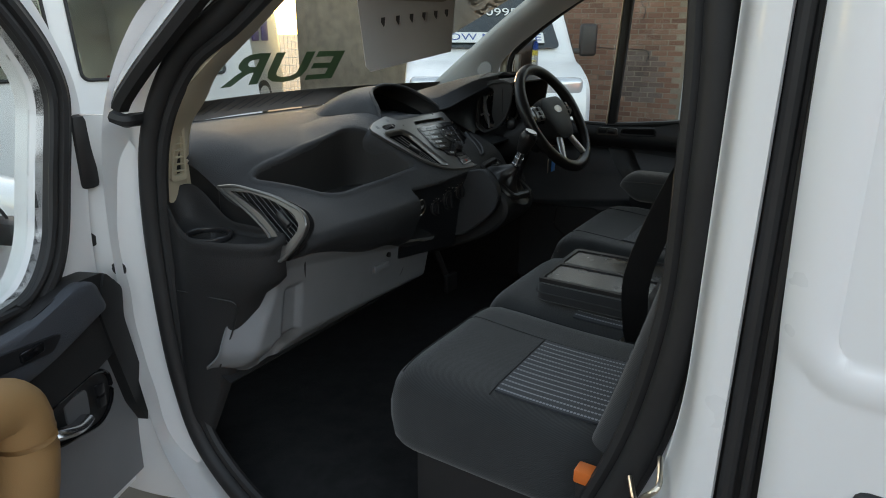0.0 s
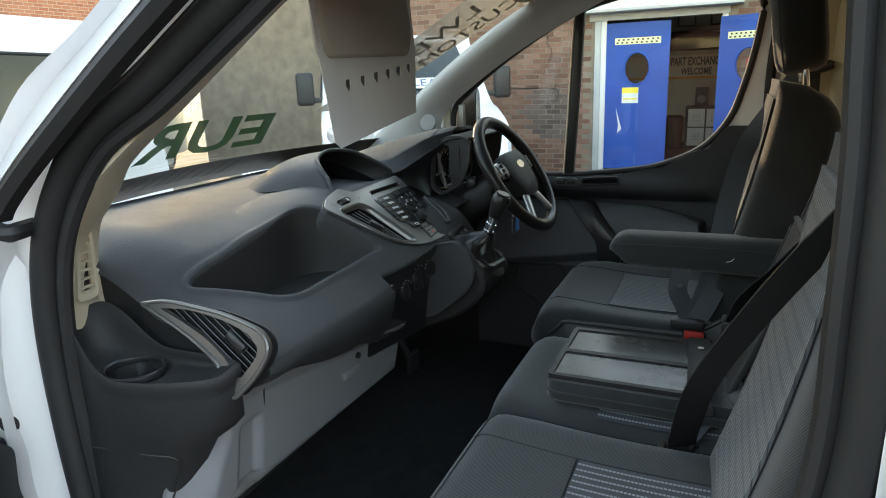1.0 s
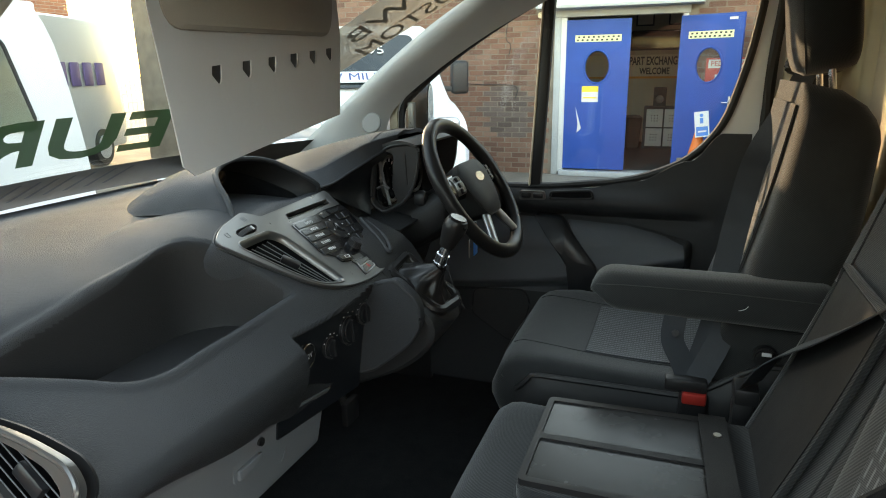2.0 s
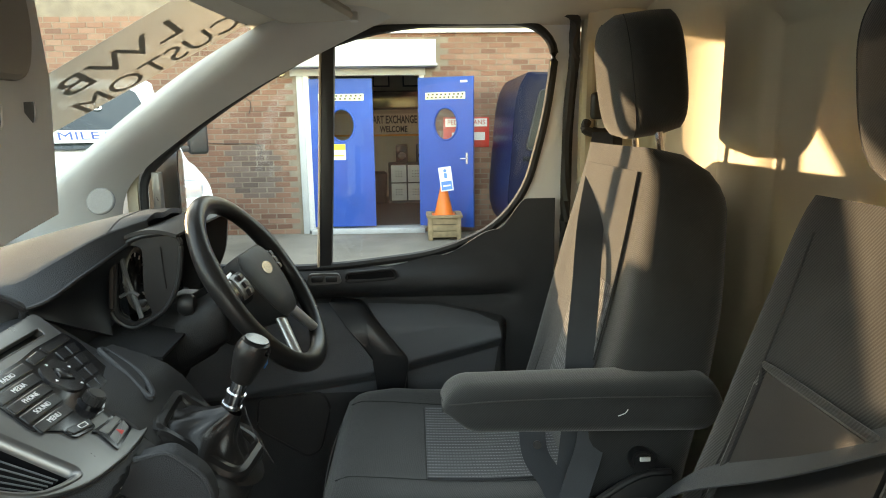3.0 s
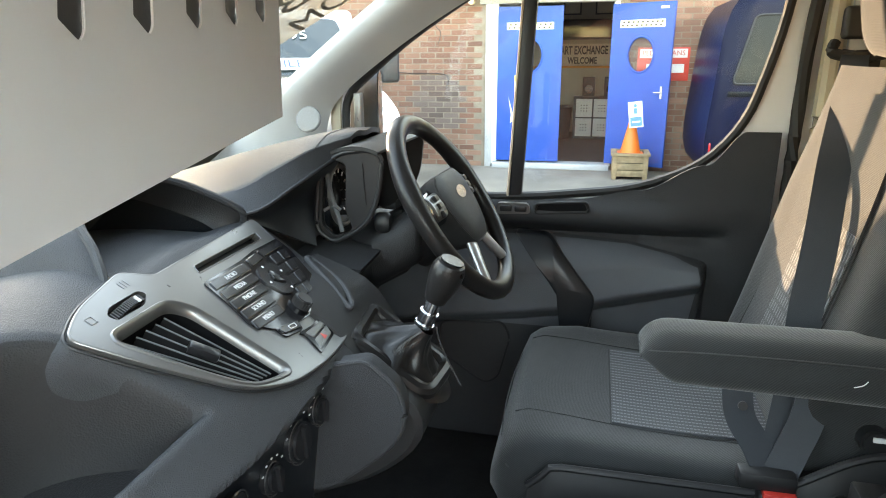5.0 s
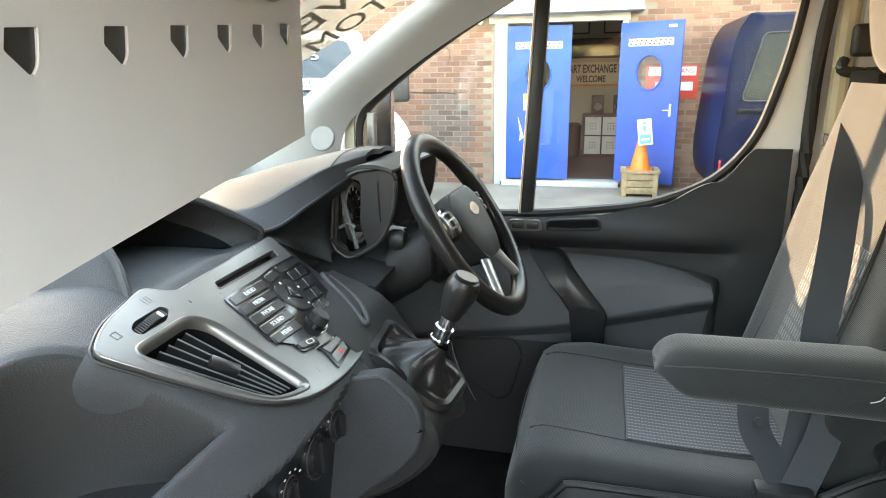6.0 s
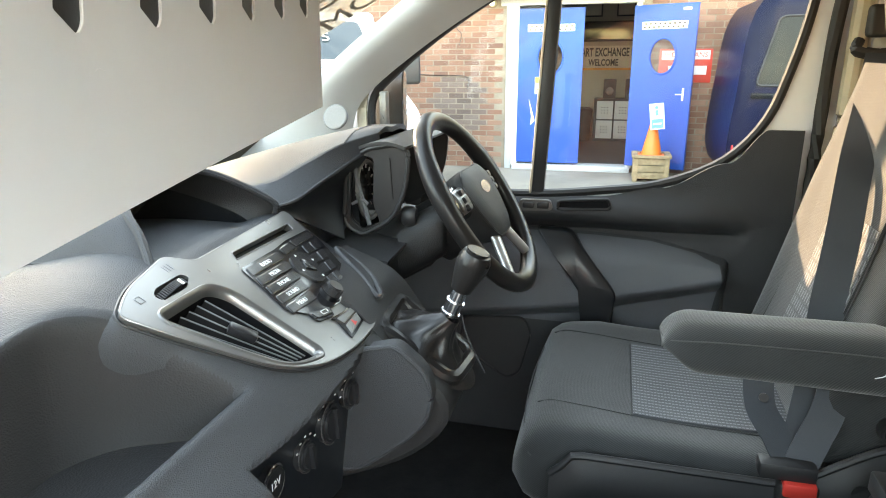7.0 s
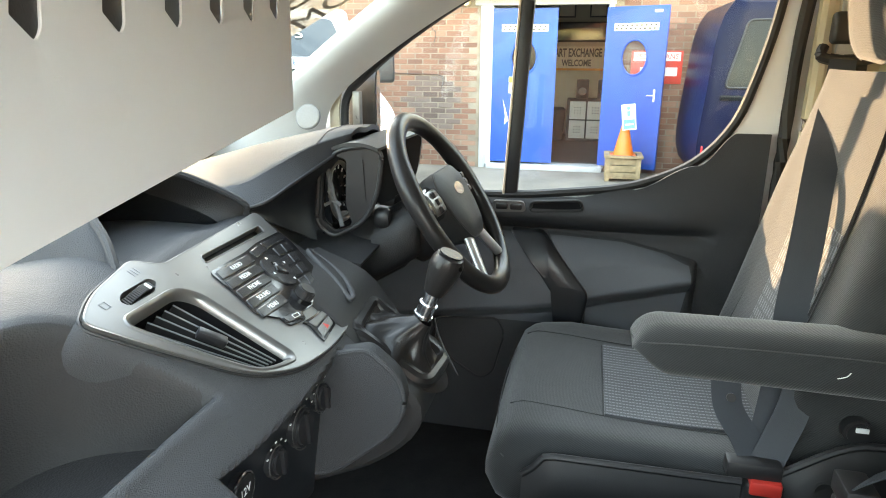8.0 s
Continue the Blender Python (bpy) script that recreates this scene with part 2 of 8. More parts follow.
darken = BRICK_SOOT.node_tree.nodes.new("ShaderNodeHueSaturation")
darken.inputs["Value"].default_value = 0.62
darken.inputs["Saturation"].default_value = 0.6
bs_in = BRICK_SOOT.node_tree.nodes["Principled BSDF"].inputs["Base Color"]
BRICK_SOOT.node_tree.links.new(bs_in.links[0].from_socket, darken.inputs["Color"])
BRICK_SOOT.node_tree.links.new(darken.outputs["Color"], bs_in)
MORTAR = material("mortar", (0.205, 0.168, 0.132), 0.95, grain=0.6, grain_scale=90, vary=0.2)
BRICK_FAR = brickwork("far_brickwork", (0.26, 0.09, 0.05), (0.34, 0.14, 0.08), (0.35, 0.3, 0.25))
BLUE = material("blue_door_paint", (0.006, 0.070, 0.34), 0.42, vary=0.10, vary_scale=3, spec=0.3)
CONCRETE = material("concrete_yard", (0.205, 0.180, 0.148), 0.92, grain=0.7, grain_scale=60, vary=0.3, vary_scale=1.3)
WHITE_TRIM = material("white_gloss_trim", (0.66, 0.66, 0.65), 0.4, vary=0.05)
GREY_TRIM = material("grey_metal_frame", (0.4, 0.42, 0.43), 0.5, vary=0.08)
SIGN_CREAM = material("sign_cream", (0.72, 0.62, 0.42), 0.5, vary=0.05)
SIGN_RED = material("sign_red", (0.55, 0.04, 0.03), 0.45, vary=0.08)
SIGN_YELLOW = material("sign_yellow", (0.85, 0.62, 0.05), 0.45)
SIGN_BLUE = material("sign_blue", (0.02, 0.2, 0.6), 0.45)
DARK_TEXT = material("dark_letters", (0.03, 0.03, 0.035), 0.6)
NAVY_TEXT = material("navy_letters", (0.02, 0.06, 0.22), 0.6)
PURPLE = material("purple_letters", (0.12, 0.08, 0.2), 0.6)
NAVY = material("navy_van_paint", (0.003, 0.005, 0.020), 0.34, vary=0.1, spec=0.10)
NAVY_GLASS = material("dark_van_glass", (0.006, 0.008, 0.010), 0.12, vary=0.2, spec=0.10)
WOOD = material("weathered_wood", (0.26, 0.19, 0.11), 0.85, grain=0.6, grain_scale=60, vary=0.3, vary_scale=12)
CONE = material("cone_orange", (0.85, 0.17, 0.02), 0.5, vary=0.06)
SHOP_WALL = material("shop_wall", (0.5, 0.47, 0.4), 0.85, vary=0.05)
SHOP_DARK = material("shop_dark", (0.03, 0.03, 0.03), 0.7)
TAIL_RED = material("tail_lens", (0.5, 0.02, 0.02), 0.15)
HEADLAMP = material("headlamp_lens", (0.6, 0.62, 0.65), 0.1, metal=0.5)
SCREEN = material("screen_off", (0.006, 0.007, 0.008), 0.08)
CARAVAN = material("silver_van_paint", (0.48, 0.5, 0.5), 0.35, metal=0.2, vary=0.04)
CAR_GLASS = material("vehicle_glass", (0.02, 0.028, 0.03), 0.06, vary=0.1, coat=0.3)
SIGN_TAPE = material("hazard_tape", (0.72, 0.75, 0.45), 0.5, vary=0.06)
SIGN_PALE = material("sign_pale", (0.68, 0.64, 0.55), 0.6, vary=0.05)
SIGN_ORANGE = material("sign_orange", (0.7, 0.3, 0.05), 0.5)
SHOP_FLOOR = material("shop_floor", (0.05, 0.05, 0.052), 0.5, vary=0.2)
BLUE_TAG = material("blue_tag", (0.03, 0.3, 0.75), 0.4)
FENCE = material("fence_white", (0.75, 0.76, 0.75), 0.5)


# ---- building helpers ----
def finish(name, bm, mat, smooth=35):
    me = bpy.data.meshes.new(name)
    bmesh.ops.recalc_face_normals(bm, faces=bm.faces)
    bm.to_mesh(me)
    bm.free()
    me.materials.append(mat)
    if smooth:
        me.polygons.foreach_set("use_smooth", [True] * len(me.polygons))
        me.set_sharp_from_angle(angle=radians(smooth))
    return new(name, me)


def part(name, bm, mat, parent, label="", smooth=35):
    ob = finish(name, bm, mat, smooth)
    ob.parent = parent
    if parent.type == 'EMPTY':
        ob.matrix_parent_inverse = Matrix.Translation(-parent.location)
    if label:
        ob["label"] = label
    return ob


def thing(name, label, category, at=(0, 0, 0), group="", kind=""):
    ob = new(name)
    ob.location = at
    ob.empty_display_size = 0.05
    return tagged(ob, label, category, group, kind)


def single(name, bm, mat, label, category, group="", kind="", smooth=35):
    return tagged(finish(name, bm, mat, smooth), label, category, group, kind)


def box(lo, hi, bevel=0.0, seg=2, m=None, bm=None):
    bm = bm or bmesh.new()
    c = [(a + b) / 2 for a, b in zip(lo, hi)]
    s = [abs(b - a) for a, b in zip(lo, hi)]
    mat = Matrix.Translation(c) @ Matrix.Diagonal((*s, 1))
    if m is not None:
        mat = m @ mat
    vs = bmesh.ops.create_cube(bm, size=1, matrix=mat)["verts"]
    if bevel:
        es = {e for v in vs for e in v.link_edges}
        bmesh.ops.bevel(bm, geom=list(es), offset=bevel, segments=seg, affect='EDGES', profile=0.5)
    return bm


def cyl(r, h, m, seg=24, r2=None, bevel=0.0, bm=None):
    bm = bm or bmesh.new()
    vs = bmesh.ops.create_cone(bm, cap_ends=True, segments=seg, radius1=r, radius2=r if r2 is None else r2, depth=h, matrix=m)["verts"]
    if bevel:
        es = {e for v in vs for e in v.link_edges if len(e.link_faces) == 2 and min(len(f.verts) for f in e.link_faces) == 4 and max(len(f.verts) for f in e.link_faces) > 4}
        bmesh.ops.bevel(bm, geom=list(es), offset=bevel, segments=2, affect='EDGES')
    return bm


def loft(rings, cap=True, closed=True, bm=None):
    bm = bm or bmesh.new()
    vs = [[bm.verts.new(p) for p in r] for r in rings]
    n = len(rings[0])
    for a, b in zip(vs, vs[1:]):
        for i in range(n if closed else n - 1):
            j = (i + 1) % n
            bm.faces.new((a[i], a[j], b[j], b[i]))
    if cap and closed:
        bm.faces.new(vs[0][::-1])
        bm.faces.new(vs[-1])
    return bm


def shell(f, nu, nv, thick, bm=None):
    """A sheet f(u, v), u and v from 0 to 1, thickened against its normal."""
    bm = bm or bmesh.new()
    P = [[Vector(f(i / nu, j / nv)) for j in range(nv + 1)] for i in range(nu + 1)]
    def nrm(i, j):
        a = P[min(i + 1, nu)][j] - P[max(i - 1, 0)][j]
        b = P[i][min(j + 1, nv)] - P[i][max(j - 1, 0)]
        c = a.cross(b)
        return c.normalized() if c.length > 1e-9 else Vector((0, 0, 1))
    top = [[bm.verts.new(P[i][j]) for j in range(nv + 1)] for i in range(nu + 1)]
    bot = [[bm.verts.new(P[i][j] - nrm(i, j) * thick) for j in range(nv + 1)] for i in range(nu + 1)]
    for i in range(nu):
        for j in range(nv):
            bm.faces.new((top[i][j], top[i + 1][j], top[i + 1][j + 1], top[i][j + 1]))
            bm.faces.new((bot[i][j + 1], bot[i + 1][j + 1], bot[i + 1][j], bot[i][j]))
    for i in range(nu):
        bm.faces.new((top[i][0], bot[i][0], bot[i + 1][0], top[i + 1][0]))
        bm.faces.new((top[i + 1][nv], bot[i + 1][nv], bot[i][nv], top[i][nv]))
    for j in range(nv):
        bm.faces.new((top[0][j + 1], bot[0][j + 1], bot[0][j], top[0][j]))
        bm.faces.new((top[nu][j], bot[nu][j], bot[nu][j + 1], top[nu][j + 1]))
    return bm


def smooth_path(pts, n, closed=False):
    """n points along a Catmull-Rom curve through pts."""
    P = [Vector(p) for p in pts]
    k = len(P)
    segs = k if closed else k - 1
    out = []
    for q in range(n):
        s = q / (n if closed else n - 1) * segs
        i = min(int(s), segs - 1)
        t = s - i
        g = (lambda a: P[a % k]) if closed else (lambda a: P[max(0, min(k - 1, a))])
        a, b, c, d = g(i - 1), g(i), g(i + 1), g(i + 2)
        out.append(0.5 * ((2 * b) + (c - a) * t + (2 * a - 5 * b + 4 * c - d) * t * t + (3 * b - a - 3 * c + d) * t ** 3))
    return out


def tube(pts, r, seg=10, closed=False, flat=1.0, up=(0, 0, 1), bm=None, taper=None):
    """A round or flattened rod along points."""
    P = [Vector(p) for p in pts]
    n = len(P)
    rings = []
    for i, p in enumerate(P):
        if closed:
            d = P[(i + 1) % n] - P[i - 1]
        else:
            d = P[min(i + 1, n - 1)] - P[max(i - 1, 0)]
        d.normalize()
        a = d.cross(Vector(up))
        if a.length < 1e-4:
            a = d.cross(Vector((1, 0.1, 0)))
        a.normalize()
        b = a.cross(d)
        rr = r if taper is None else r * taper(i / (n - 1))
        rings.append([p + a * (rr * math.cos(2 * math.pi * q / seg)) + b * (rr * flat * math.sin(2 * math.pi * q / seg)) for q in range(seg)])
    if closed:
        rings.append(rings[0])
        bm = loft(rings, cap=False, bm=bm)
        bmesh.ops.remove_doubles(bm, verts=bm.verts, dist=1e-6)
        return bm
    return loft(rings, bm=bm)


def ribbon(pts, width, side, thick=0.0018, n=24, bm=None):
    """Flat webbing along a curve; side = direction of its width, one vector or a list."""
    P = smooth_path(pts, n)
    S = smooth_path(side, n) if isinstance(side[0], (tuple, list)) else [Vector(side)] * n
    rings = []
    for i, p in enumerate(P):
        d = (P[min(i + 1, n - 1)] - P[max(i - 1, 0)]).normalized()
        s = (S[i] - d * S[i].dot(d)).normalized()
        u = s.cross(d)
        w, h = width / 2, thick / 2
        rings.append([p + s * w + u * h, p - s * w + u * h, p - s * w - u * h, p + s * w - u * h])
    return loft(rings, bm=bm)


def inside(p, poly):
    x, y = p
    c = False
    for i in range(len(poly)):
        x1, y1 = poly[i]
        x2, y2 = poly[i - 1]
        if (y1 > y) != (y2 > y) and x < (x2 - x1) * (y - y1) / (y2 - y1) + x1:
            c = not c
    return c


def rounded(poly, r, n=5):
    """A polygon with its corners rounded."""
    out = []
    k = len(poly)
    for i in range(k):
        p, a, b = Vector(poly[i]), Vector(poly[i - 1]), Vector(poly[(i + 1) % k])
        rr = r[i] if isinstance(r, (list, tuple)) else r
        da, db = a - p, b - p
        q = min(rr, da.length * 0.49, db.length * 0.49)
        A, B = p + da.normalized() * q, p + db.normalized() * q
        for j in range(n + 1):
            t = j / n
            out.append(tuple((1 - t) ** 2 * A + 2 * t * (1 - t) * p + t * t * B))
    return out


def plate(outline, holes, thick, place, bm=None):
    """A flat plate with holes, thickened; place(x, y, d) gives the point d below the face."""
    from mathutils.geometry import delaunay_2d_cdt
    pts, edges = [], []
    for loop in [outline] + list(holes):
        s = len(pts)
        pts += [Vector(p) for p in loop]
        edges += [(s + i, s + (i + 1) % len(loop)) for i in range(len(loop))]
    vs, es, fs, *_ = delaunay_2d_cdt(pts, edges, [], 0, 1e-6)
    keep = []
    for f in fs:
        c = sum((vs[i] for i in f), Vector((0, 0))) / len(f)
        if inside(c, outline) and not any(inside(c, h) for h in holes):
            keep.append(f)
    bm = bm or bmesh.new()
    used = sorted({i for f in keep for i in f})
    top = {i: bm.verts.new(place(vs[i].x, vs[i].y, 0)) for i in used}
    bot = {i: bm.verts.new(place(vs[i].x, vs[i].y, thick)) for i in used}
    count = {}
    for f in keep:
        bm.faces.new([top[i] for i in f])
        bm.faces.new([bot[i] for i in f][::-1])
        for a, b in zip(f, list(f[1:]) + [f[0]]):
            count[(a, b)] = 1
    for (a, b) in count:
        if (b, a) not in count:
            bm.faces.new((top[b], top[a], bot[a], bot[b]))
    return bm


def on(axis, at, sign=1):
    """place() for plate(): a plane across an axis."""
    if axis == 'x':
        return lambda a, b, d: (at + sign * d, a, b)
    if axis == 'y':
        return lambda a, b, d: (a, at + sign * d, b)
    return lambda a, b, d: (a, b, at + sign * d)


def letters(text, size, m, depth=0.001, align='CENTER', fat=0.0):
    """Built-in font as mesh, in the plane of m (x along the line, y up)."""
    cu = bpy.data.curves.new("letters", 'FONT')
    cu.body, cu.size, cu.align_x, cu.align_y, cu.extrude = text, size, align, 'CENTER', depth
    cu.resolution_u = 3
    cu.offset = fat
    tmp = bpy.data.objects.new("letters", cu)
    scene.collection.objects.link(tmp)
    me = bpy.data.meshes.new_from_object(tmp.evaluated_get(bpy.context.evaluated_depsgraph_get()))
    bpy.data.objects.remove(tmp)
    bm = bmesh.new()
    bm.from_mesh(me)
    bpy.data.meshes.remove(me)
    bmesh.ops.transform(bm, matrix=m, verts=bm.verts)
    return bm


def basis(origin, x, y):
    """A frame with its x and y along two directions."""
    X = Vector(x).normalized()
    Z = X.cross(Vector(y)).normalized()
    Y = Z.cross(X)
    return Matrix(((X.x, Y.x, Z.x, origin[0]), (X.y, Y.y, Z.y, origin[1]), (X.z, Y.z, Z.z, origin[2]), (0, 0, 0, 1)))


def lerp_table(rows, x):
    """Smooth interpolation in a table of (x, values)."""
    if x <= rows[0][0]:
        return rows[0][1]
    for (xa, a), (xb, b) in zip(rows, rows[1:]):
        if x <= xb:
            t = (x - xa) / (xb - xa)
            t = t * t * (3 - 2 * t)
            return [tuple(p + (q - p) * t for p, q in zip(u, v)) for u, v in zip(a, b)]
    return rows[-1][1]


def sstep(a, b, x):
    t = max(0.0, min(1.0, (x - a) / (b - a)))
    return t * t * (3 - 2 * t)


def poly_dist(p, poly):
    """Signed distance to a polygon, negative inside."""
    x, y = p
    best, within = 1e9, False
    x1, y1 = poly[-1]
    for x2, y2 in poly:
        dx, dy = x2 - x1, y2 - y1
        t = ((x - x1) * dx + (y - y1) * dy) / (dx * dx + dy * dy + 1e-18)
        t = 0.0 if t < 0 else 1.0 if t > 1 else t
        ex, ey = x - x1 - dx * t, y - y1 - dy * t
        best = min(best, ex * ex + ey * ey)
        if (y1 > y) != (y2 > y) and x < dx * (y - y1) / dy + x1:
            within = not within
        x1, y1 = x2, y2
    return -math.sqrt(best) if within else math.sqrt(best)

def grown(poly, d):
    """The outline moved outwards by d."""
    area = sum(a[0] * b[1] - b[0] * a[1] for a, b in zip(poly, poly[1:] + poly[:1]))
    sg = 1 if area > 0 else -1
    n = len(poly)
    out = []
    for k in range(n):
        t = (Vector(poly[(k + 1) % n]) - Vector(poly[k - 1])).normalized()
        out.append((poly[k][0] + sg * t.y * d, poly[k][1] - sg * t.x * d))
    return out


# ======== the van's cab: x across to the driver, y towards the front, z up ========
# floor, bulkhead, roof
bm = box((-0.88, -0.88, 0.42), (0.84, 0.95, 0.48), 0.01)
single("floor", bm, CARPET, "black rubber-matted cab floor", "floor", kind="structure")

BULK_Y = -0.775
def bulkhead_face(u, v):
    x = -0.86 + 1.70 * u
    z = 0.45 + 1.40 * v
    y = BULK_Y
    for cx, w in ((-0.52, 0.22), (0.05, 0.2), (0.55, 0.17)):
        dx = abs(x - cx) / w
        dz = abs(z - 1.45) / 0.27
        d = max(dx, dz)
        y -= 0.018 * (1 - sstep(0.86, 1.0, d))
    y += 0.06 * sstep(0.74, 0.84, abs(x))
    y += 0.05 * sstep(1.74, 1.85, z)
    return (x, y, z)
single("wall_rear", shell(bulkhead_face, 140, 110, 0.02), CREAM, "cream painted steel bulkhead with pressed panels behind the seats", "bulkhead", kind="structure")

def roof_face(u, v):
    x = -0.84 + 1.68 * u
    y = 0.26 - 1.10 * v
    e = abs(x) / 0.84
    z = 1.835 - 0.025 * e ** 4 - 0.02 * sstep(0.85, 1.0, e) - 0.05 * sstep(0.0, 0.30, y)
    y2 = y - 0.10 * e * e * sstep(0.0, 0.26, y)
    return (x, y2, z)
single("ceiling", shell(roof_face, 40, 40, -0.03), LINING, "pale grey-beige fabric roof lining", "headliner", kind="structure")

bm = box((-0.95, -0.9, 1.87), (0.93, 0.18, 1.90), 0.01)
single("van_roof", bm, WHITE_PAINT, "white painted steel van roof", "roof", kind="structure")
bm = box((-0.84, 0.93, 0.45), (0.84, 0.97, 1.24))
single("wall_front", bm, BLACK, "black bulkhead ahead of the footwell", "wall", kind="structure")
bm = box((0.80, -0.86, 0.40), (0.90, 0.95, 0.52), 0.01)
single("trim_kick", box((0.765, 0.40, 0.45), (0.80, 0.95, 1.22), 0.01), BLACK, "black kick panel beside the driver's footwell", "trim", kind="structure")
bm = box((0.80, -0.86, 0.40), (0.90, 0.95, 0.52), 0.01)
single("sill_driver", bm, BLACK, "black plastic door sill on the driver's side", "sill", kind="structure")
# rear load space shell closes the van behind the bulkhead
bm = box((-0.96, -3.4, 0.35), (0.92, -0.90, 1.92), 0.05)
single("van_rear_body", bm, WHITE_PAINT, "white van load compartment behind the cab", "van body", kind="structure")
# bonnet and front wings
def bonnet(u, v):
    x = -0.92 + 1.84 * u
    y = 0.97 + 0.78 * v
    e = abs(x) / 0.92
    return (x, y - 0.12 * e * e, 1.19 - 0.10 * v - 0.16 * v ** 4 - 0.05 * e ** 3)
single("bonnet", shell(bonnet, 24, 12, 0.02), WHITE_PAINT, "white van bonnet below the windscreen", "bonnet", kind="structure")
for sx, nm in ((-1, "wing_passenger"), (1, "wing_driver")):
    bm = box((sx * 0.86, 0.72, 0.42), (sx * 0.97, 1.62, 1.16), 0.05, 3)
    single(nm, bm, WHITE_PAINT, "white painted front wing of the van", "wing", kind="structure")

# windscreen: leaning back, bowed forwards in the middle
def screen_y(x, z):
    return 0.82 - 0.20 * (x / 0.76) ** 2 - (z - 1.40) * 1.36
def windscreen(u, v):
    z = 1.235 + 0.56 * v
    w = 0.79 - 0.07 * v
    x = -w + 2 * w * u
    return (x, screen_y(x, z), z)
ws = thing("window_1", "curved clear windscreen with printed sales banners", "windscreen", (0, 0.8, 1.3), kind="structure")
g = part("pane", shell(windscreen, 30, 20, 0.005), GLASS, ws, "clear laminated glass")
g.visible_shadow = False
def film_sheet(x0, x1, z0, z1, off, slope=0.0, n=20):
    return shell(lambda u, v: (x0 + (x1 - x0) * u, screen_y(x0 + (x1 - x0) * u, z0 + (z1 - z0) * v) + off, z0 + (z1 - z0) * v), n, 6, 0.0006)
def banner(u, v):
    lo, hi = Vector((0.27 + 0.20 * u, 1.43)), Vector((0.455 + 0.245 * u, 1.795))
    p = lo.lerp(hi, v)
    return (p.x, screen_y(p.x, p.y) - 0.008, p.y)
part("side_banner", shell(banner, 8, 24, 0.0006), FILM_WHITE, ws, "pale window banner with grey letters")
# beige band and black bars paint in the reflected dash and striped shadow
part("lower_band", film_sheet(-0.78, 0.78, 1.235, 1.305, -0.006), BAND, ws, "dull beige band painting in the dash reflection at the glass foot")
bm = bmesh.new()
for i in range(15):
    x = -0.66 + 0.052 * i + 0.006 * math.sin(5 * i)
    vs = [bm.verts.new((a, screen_y(a, b) - 0.0085, b)) for a, b in ((x, 1.256), (x + 0.014, 1.256), (x + 0.060, 1.296), (x + 0.050, 1.296))]
    bm.faces.new(vs)
bmesh.ops.solidify(bm, geom=bm.faces[:], thickness=0.0004)
part("band_shadow_bars", bm, BLACK, ws)
def screen_letters(text, size, x, z, mat, name, stretch=1.0, slant=0.0, turn_by=0.0, fat=0.0):
    """Letters on the glass, made to be read from outside."""
    a = math.atan(1.36)
    m = basis((x, screen_y(x, z) - 0.014, z), (-1, 0.0, 0), (0, -math.sin(a), math.cos(a)))
    shear = Matrix(((1, slant, 0, 0), (0, 1, 0, 0), (0, 0, 1, 0), (0, 0, 0, 1)))
    bm = letters(text, size, m @ pose(0, 0, 0, 0, 0, turn_by) @ shear @ Matrix.Diagonal((stretch, 1, 1, 1)), 0.0003, fat=fat)
    for v in bm.verts:
        v.co.y = screen_y(v.co.x, v.co.z) - 0.011
    part(name, bm, mat, ws)
screen_letters("EUR", 0.225, -0.13, 1.387, FILM_GREEN, "green_letters", 1.30, 0.42, 0.0, 0.005)
screen_letters("LWB", 0.10, 0.475, 1.66, FILM_GREY, "grey_letters", 1.15, 0.0, -72)
screen_letters("CUSTOM", 0.085, 0.575, 1.66, FILM_GREY, "grey_letters", 1.0, 0.0, -72)
part("top_seal", tube(smooth_path([(-0.73 + 0.146 * i, screen_y(-0.73 + 0.146 * i, 1.79), 1.79) for i in range(11)], 40), 0.02), RUBBER, ws)

# front pillars, inside trim: driver's and passenger's side
PILLAR_PATH = smooth_path([(1.20, 0.55, 0.93), (1.30, 0.560, 0.80), (1.41, 0.525, 0.655), (1.53, 0.375, 0.50), (1.64, 0.195, 0.345), (1.735, 0.0, 0.18), (1.80, -0.14, 0.04)], 61)
def pillar(side, nm, mat):
    def f(u, v):
        k = min(60, max(0, round(u * 60)))
        z, wy, gy = PILLAR_PATH[k]
        w = Vector((0.808 - 0.03 * u, wy, z))
        g = Vector((0.735 - 0.03 * u, gy, z))
        p = w.lerp(g, v)
        p.x -= 0.03 * math.sin(math.pi * v)
        p.z += 0.01 * math.sin(math.pi * v)
        return (side * p.x, p.y, p.z)
    return single(nm, shell(f, 60, 14, -0.02 * side), mat, "smooth pale moulded trim along the windscreen pillar", "pillar trim", kind="structure")
pillar(1, "trim_pillar_driver", PILLAR)
PASS_PATH = smooth_path([(1.09, 0.50, 0.50), (1.20, 0.497, 0.53), (1.306, 0.462, 0.512), (1.37, 0.40, 0.457), (1.434, 0.325, 0.405), (1.52, 0.19, 0.28), (1.62, 0.035, 0.14), (1.72, -0.14, 0.0), (1.80, -0.30, -0.12)], 61)
def pillar_in(u, v):
    z, wy, gy = PASS_PATH[min(60, max(0, round(u * 60)))]
    w = Vector((-0.862 + 0.05 * sstep(0.75, 1, u), wy, z))
    g = Vector((-0.752 + 0.03 * u, gy + 0.012, z))
    p = w.lerp(g, v)
    p.y -= 0.016 * math.sin(math.pi * min(1, v * 1.15)) ** 0.7
    return tuple(p)
